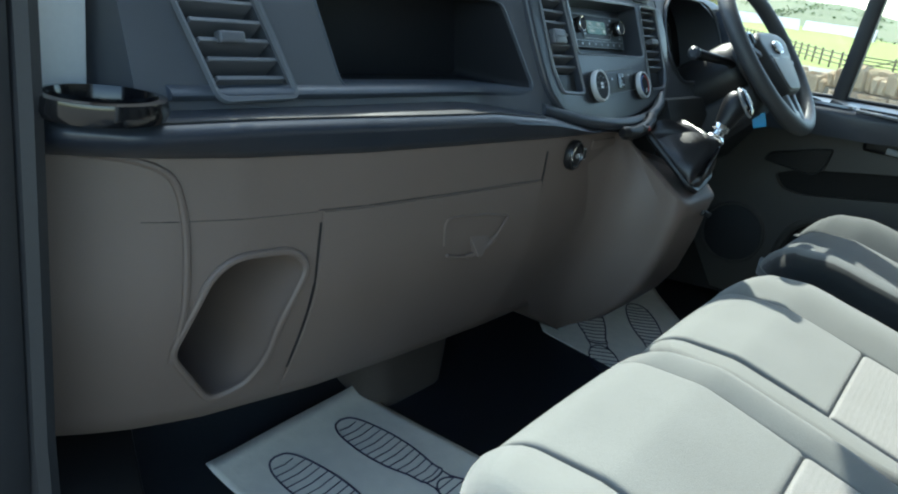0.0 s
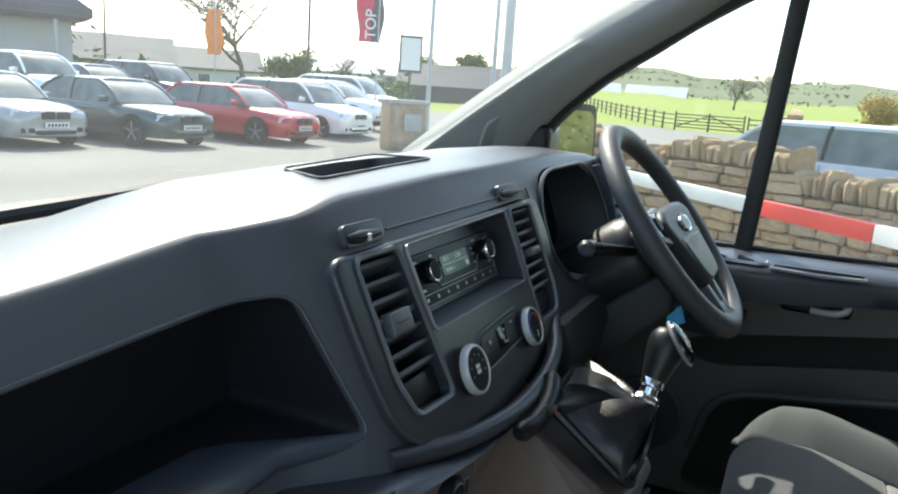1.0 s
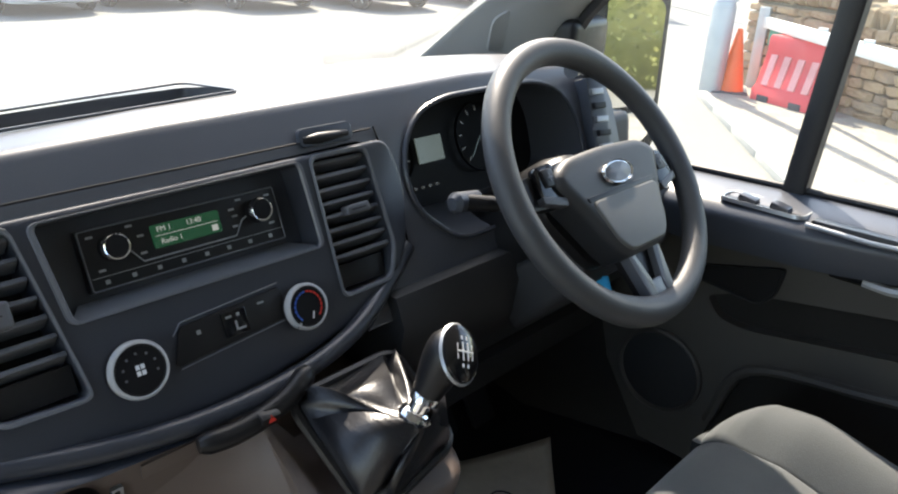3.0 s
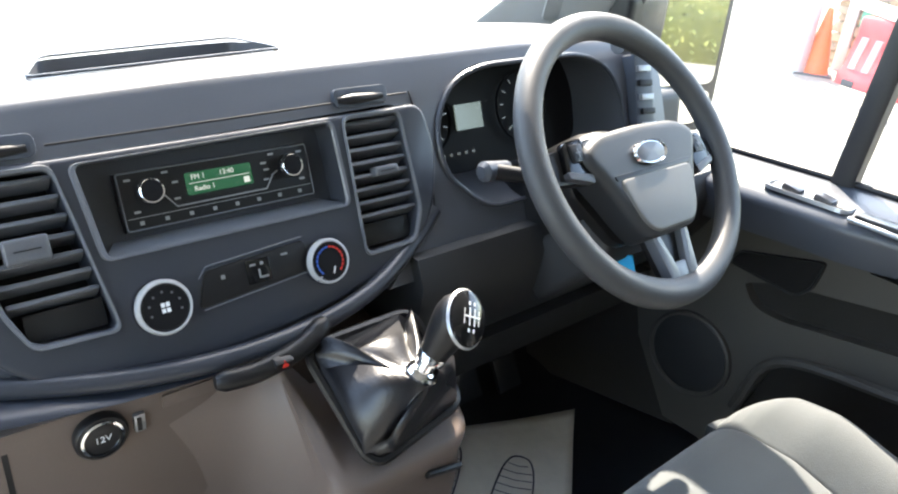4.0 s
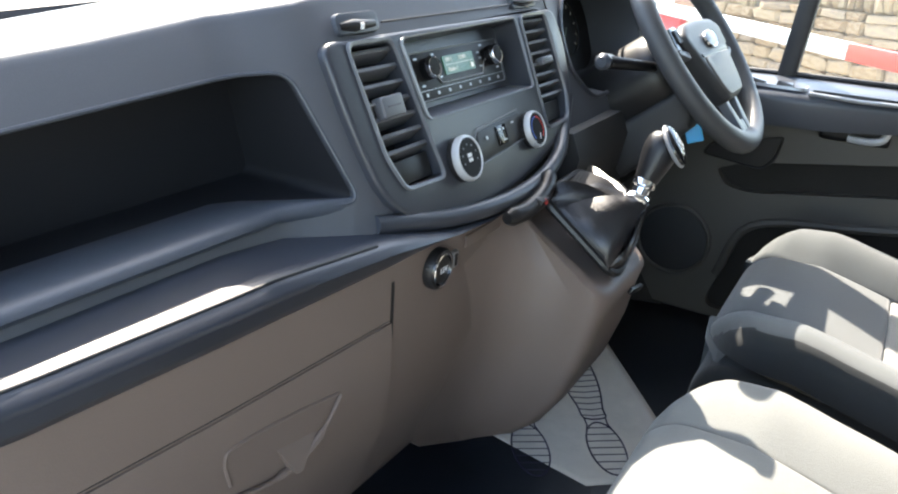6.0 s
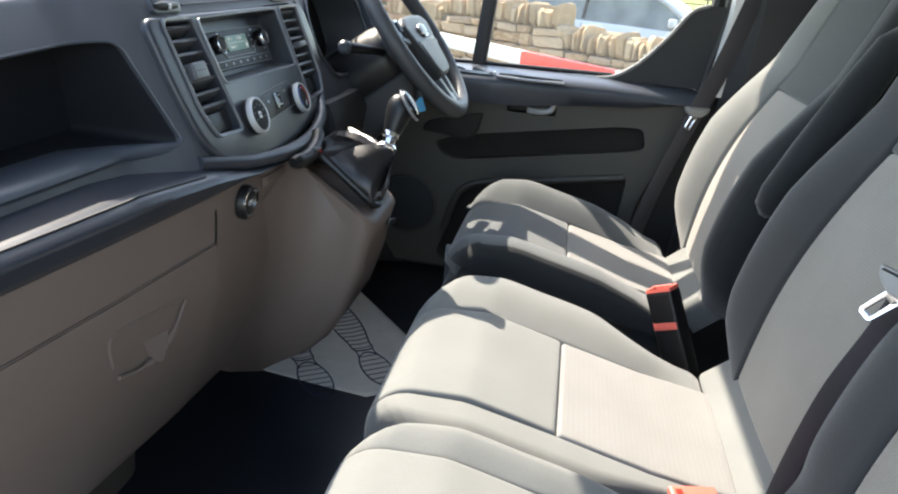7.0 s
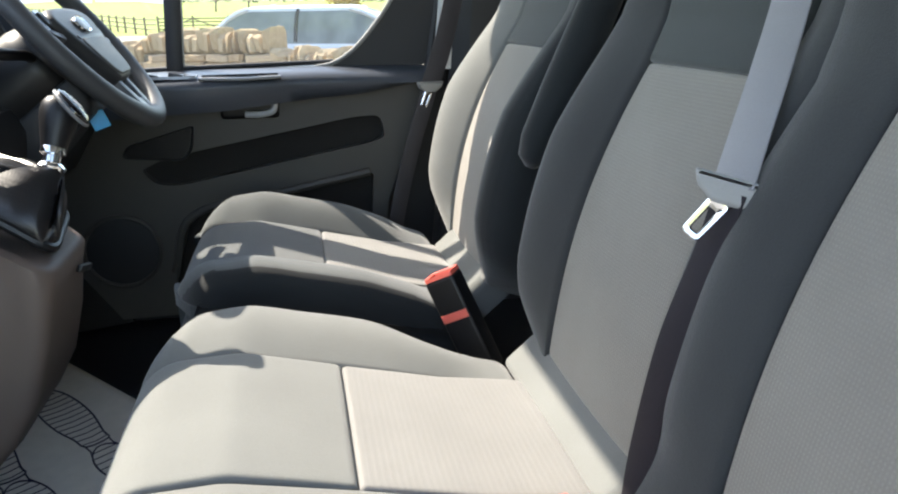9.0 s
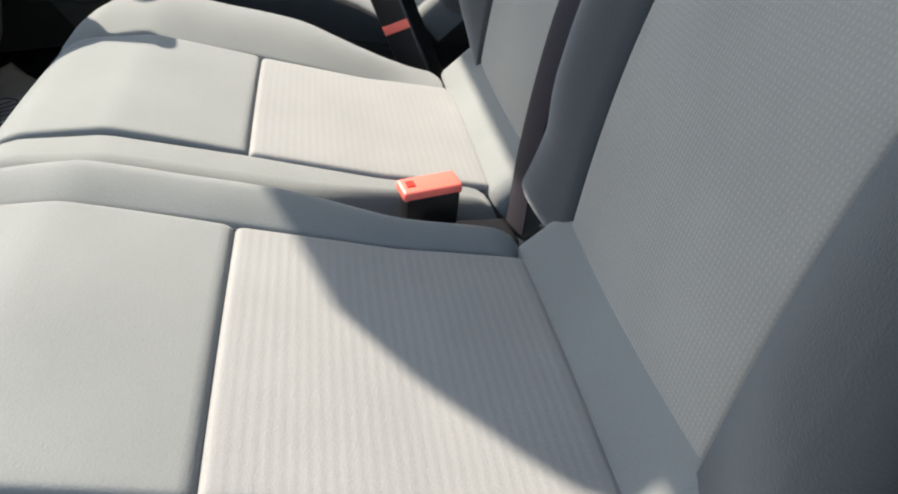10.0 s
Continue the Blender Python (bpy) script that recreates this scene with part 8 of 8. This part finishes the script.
# ---------- trees ----------
def tree(name, label, az, d, high, spread, leafm, leaves, size, seed, trunk=0.16, bare=False):
    r = random.Random(seed)
    x, y = at_dir(az, d)
    z0 = max(GZ, sky_h(x, y))
    t = thing(name, (x, y, z0), label, "tree" if high > 2.2 else "bush", "trees")
    tb, ends = bmesh.new(), []

    def limb(p, v, length, rad_, level):
        pts, q, w_ = [p], p.copy(), v.copy()
        for _ in range(4):
            w_ = (w_ + Vector((r.uniform(-1, 1), r.uniform(-1, 1), r.uniform(-0.3, 0.7))) * 0.22).normalized()
            q = q + w_ * length / 4
            pts.append(q.copy())
        tube(pts, [rad_ * (1 - 0.16 * i) for i in range(5)], 5 if level else 8, tb)
        if level == 3 or rad_ < 0.012:
            ends.extend(pts[2:])
            return
        for _ in range(4 + bare if level == 0 else 3 + bare):
            k = r.uniform(0.45, 1.0)
            st_ = pts[min(4, int(k * 4))]
            a = r.uniform(0, 2 * math.pi)
            v2 = (w_ * 0.55 + Vector((math.cos(a) * spread, math.sin(a) * spread, r.uniform(0.15, 0.7)))).normalized()
            limb(st_.copy(), v2, length * r.uniform(0.55, 0.78), rad_ * 0.55, level + 1)
    limb(Vector((x, y, z0 - 0.05)), Vector((0, 0, 1)), high * 0.42, trunk, 0)
    part("trunk", tb, M["bark"], t, "trunk and limbs", 180)
    lb = bmesh.new()
    for _ in range(leaves):
        c = r.choice(ends) + Vector((r.gauss(0, 1), r.gauss(0, 1), r.gauss(0, 0.8))) * high * (0.035 if bare else 0.07)
        s = size * r.uniform(0.6, 1.3)
        u, v = Vector((r.uniform(-1, 1), r.uniform(-1, 1), r.uniform(-1, 1))).normalized(), Vector((r.uniform(-1, 1), r.uniform(-1, 1), r.uniform(-1, 1))).normalized()
        w_ = u.cross(v)
        vs = [lb.verts.new(c + k) for k in (u * s, v * s * 0.6, -u * s * 0.8, -v * s * 0.5 + w_ * s * 0.3)]
        lb.faces.new(vs)
    me = bpy.data.meshes.new("crown")
    lb.to_mesh(me)
    lb.free()
    me.materials.append(leafm)
    o = new("crown", me)
    o.parent = t
    o.matrix_basis = Matrix.Translation(-Vector((x, y, z0)))
    return t


tree("bare_tree", "bare spreading tree with pinkish buds by the yard", 49.0, 47, 11.5, 1.25, M["bud"], 4200, 0.07, 3, 0.20, True)
tree("bare_tree", "small bare crooked tree at the yard's edge", 56.5, 44, 5.2, 1.1, M["bud"], 260, 0.08, 5, 0.15, True)
tree("bare_tree", "pale bare tree standing in the far pasture", 85.0, 150, 10, 0.9, M["hazebud"], 1300, 0.20, 9, 0.2, True)
tree("bare_tree", "pale bare tree standing in the far pasture", 87.3, 155, 11, 0.9, M["hazebud"], 1300, 0.20, 12, 0.2, True)
tree("leafy_tree", "dark round evergreen behind the houses", 40.2, 95, 7, 0.7, M["leaf"], 2200, 0.35, 15, 0.25)
tree("leafy_tree", "dark green tree beside the showroom", 36.2, 62, 9, 0.6, M["leaf"], 2200, 0.30, 17, 0.22)
tree("leafy_tree", "pale green spring tree beyond the yard", 52.3, 60, 5.2, 0.8, M["leaf"], 2000, 0.20, 19, 0.15)
tree("golden_bush", "golden leaved tree beside the field", 94.2, 60, 4.2, 0.9, M["gold"], 2200, 0.16, 23, 0.12)
tree("leafy_tree", "green tree behind the pale buildings", 62.6, 110, 8, 0.7, M["leaf"], 2000, 0.35, 29, 0.22)
tree("leafy_tree", "green tree behind the pale buildings", 66.0, 120, 9, 0.8, M["leaf"], 2000, 0.4, 31, 0.22)
# hedge by the van's rear quarter, seen in the door mirror
hedge = thing("hedge", (6.0, -9.0, GZ), "tall golden-green garden hedge", "hedge")
hb, r = bmesh.new(), random.Random(41)
for _ in range(15000):
    s, h_ = r.uniform(0, 1), r.random() ** 0.8
    c = Vector((2.2 + 7.0 * s + r.gauss(0, 0.15), -10.5 + 3.4 * s + r.gauss(0, 0.45) * (1.1 - 0.6 * h_), GZ + 0.05 + h_ * (2.5 + 0.35 * math.sin(9 * s) + 0.2 * math.sin(23 * s))))
    u, v = Vector((r.uniform(-1, 1), r.uniform(-1, 1), r.uniform(-1, 1))).normalized(), Vector((r.uniform(-1, 1), r.uniform(-1, 1), r.uniform(-1, 1))).normalized()
    hb.faces.new([hb.verts.new(c + k * 0.05 * r.uniform(0.7, 1.4)) for k in (u, v * 0.6, -u * 0.8, -v * 0.6)])
part("leaves", hb, M["hedge"], hedge, "", 180)
cb = loft([[(2.3 + 6.8 * s, -10.45 + 3.3 * s + q, GZ + z_ * (1 + 0.08 * math.sin(9 * s) + 0.05 * math.sin(23 * s))) for q, z_ in ((-0.45, 0.0), (-0.40, 1.5), (-0.15, 2.3), (0.15, 2.3), (0.40, 1.5), (0.45, 0.0))] for s in [i / 30 for i in range(31)]])
part("inner_growth", cb, M["hedge"], hedge, "", 180)
sb = bmesh.new()
for i in range(10):
    tube([(2.55 + 0.7 * i, -10.33 + 0.34 * i, GZ), (2.6 + 0.7 * i, -10.33 + 0.34 * i, GZ + 1.6)], 0.04, 5, sb)
part("stems", sb, M["bark"], hedge)
# far woods: one scatter along the skyline
wood = bmesh.new()
r = random.Random(11)


def clump(x, y, high, wide, leaves):
    """A bush or far tree, rooted in the land: leaves thick at the foot, loose at the top."""
    z0 = sky_h(x, y) - 1.2
    for _ in range(leaves):
        h = r.random() ** 1.3
        c = Vector((x + r.gauss(0, wide) * (1 - 0.5 * h), y + r.gauss(0, wide) * (1 - 0.5 * h), z0 + h * (high + 1.2)))
        s = wide * r.uniform(0.35, 0.75)
        vs = [wood.verts.new(c + Vector((r.uniform(-1, 1), r.uniform(-1, 1), r.uniform(-0.8, 0.8))) * s) for _ in range(4)]
        wood.faces.new(vs[:3])
        wood.faces.new(vs[1:])


for k in range(260):
    az = r.choice((r.uniform(37, 43), r.uniform(43, 50), r.uniform(50, 61), r.uniform(50, 61)))
    clump(*at_dir(az, r.uniform(62, 76)), r.uniform(1.0, 3.2) * (0.45 if 43 < az < 50 else 1.0), 0.7, 12)
for k in range(420):
    az = r.uniform(20, 70)
    clump(*at_dir(az, r.uniform(140, 200)), r.uniform(2.5, 6.5) * (0.5 + 0.5 * abs(math.sin(az * 2.3))), 1.5, 9)
# hedgerows between the hill's fields: (bearing, distance) of both ends
for (a0, d0), (a1, d1), high in (((70, 250), (108, 235), 2.0), ((72, 330), (92, 320), 2.2), ((90, 300), (108, 330), 2.2), ((70, 410), (108, 400), 2.4), ((75, 250), (78, 420), 1.8), ((86, 240), (84, 410), 1.8), ((96, 240), (99, 560), 2.0), ((71, 520), (80, 560), 2.5), ((88, 400), (91, 590), 2.2)):
    (xa, ya), (xb, yb) = at_dir(a0, d0), at_dir(a1, d1)
    n = int(math.hypot(xb - xa, yb - ya) / 3.0)
    for i in range(n):
        if math.sin(i * 0.31 + a0) < -0.8:
            continue
        tall = 0.65 * high * r.uniform(0.7, 1.3) * (2.0 if r.random() < 0.05 else 1.0)
        clump(xa + (xb - xa) * i / n + r.gauss(0, 0.8), ya + (yb - ya) * i / n + r.gauss(0, 0.8), tall, 1.1 + 0.16 * tall, 9)
me = bpy.data.meshes.new("far_woods")
wood.to_mesh(me)
wood.free()
me.materials.append(M["leaf"])
tagged(new("far_woods", me), "dark hedges and woods along the skyline", "woods", "", "stuff")
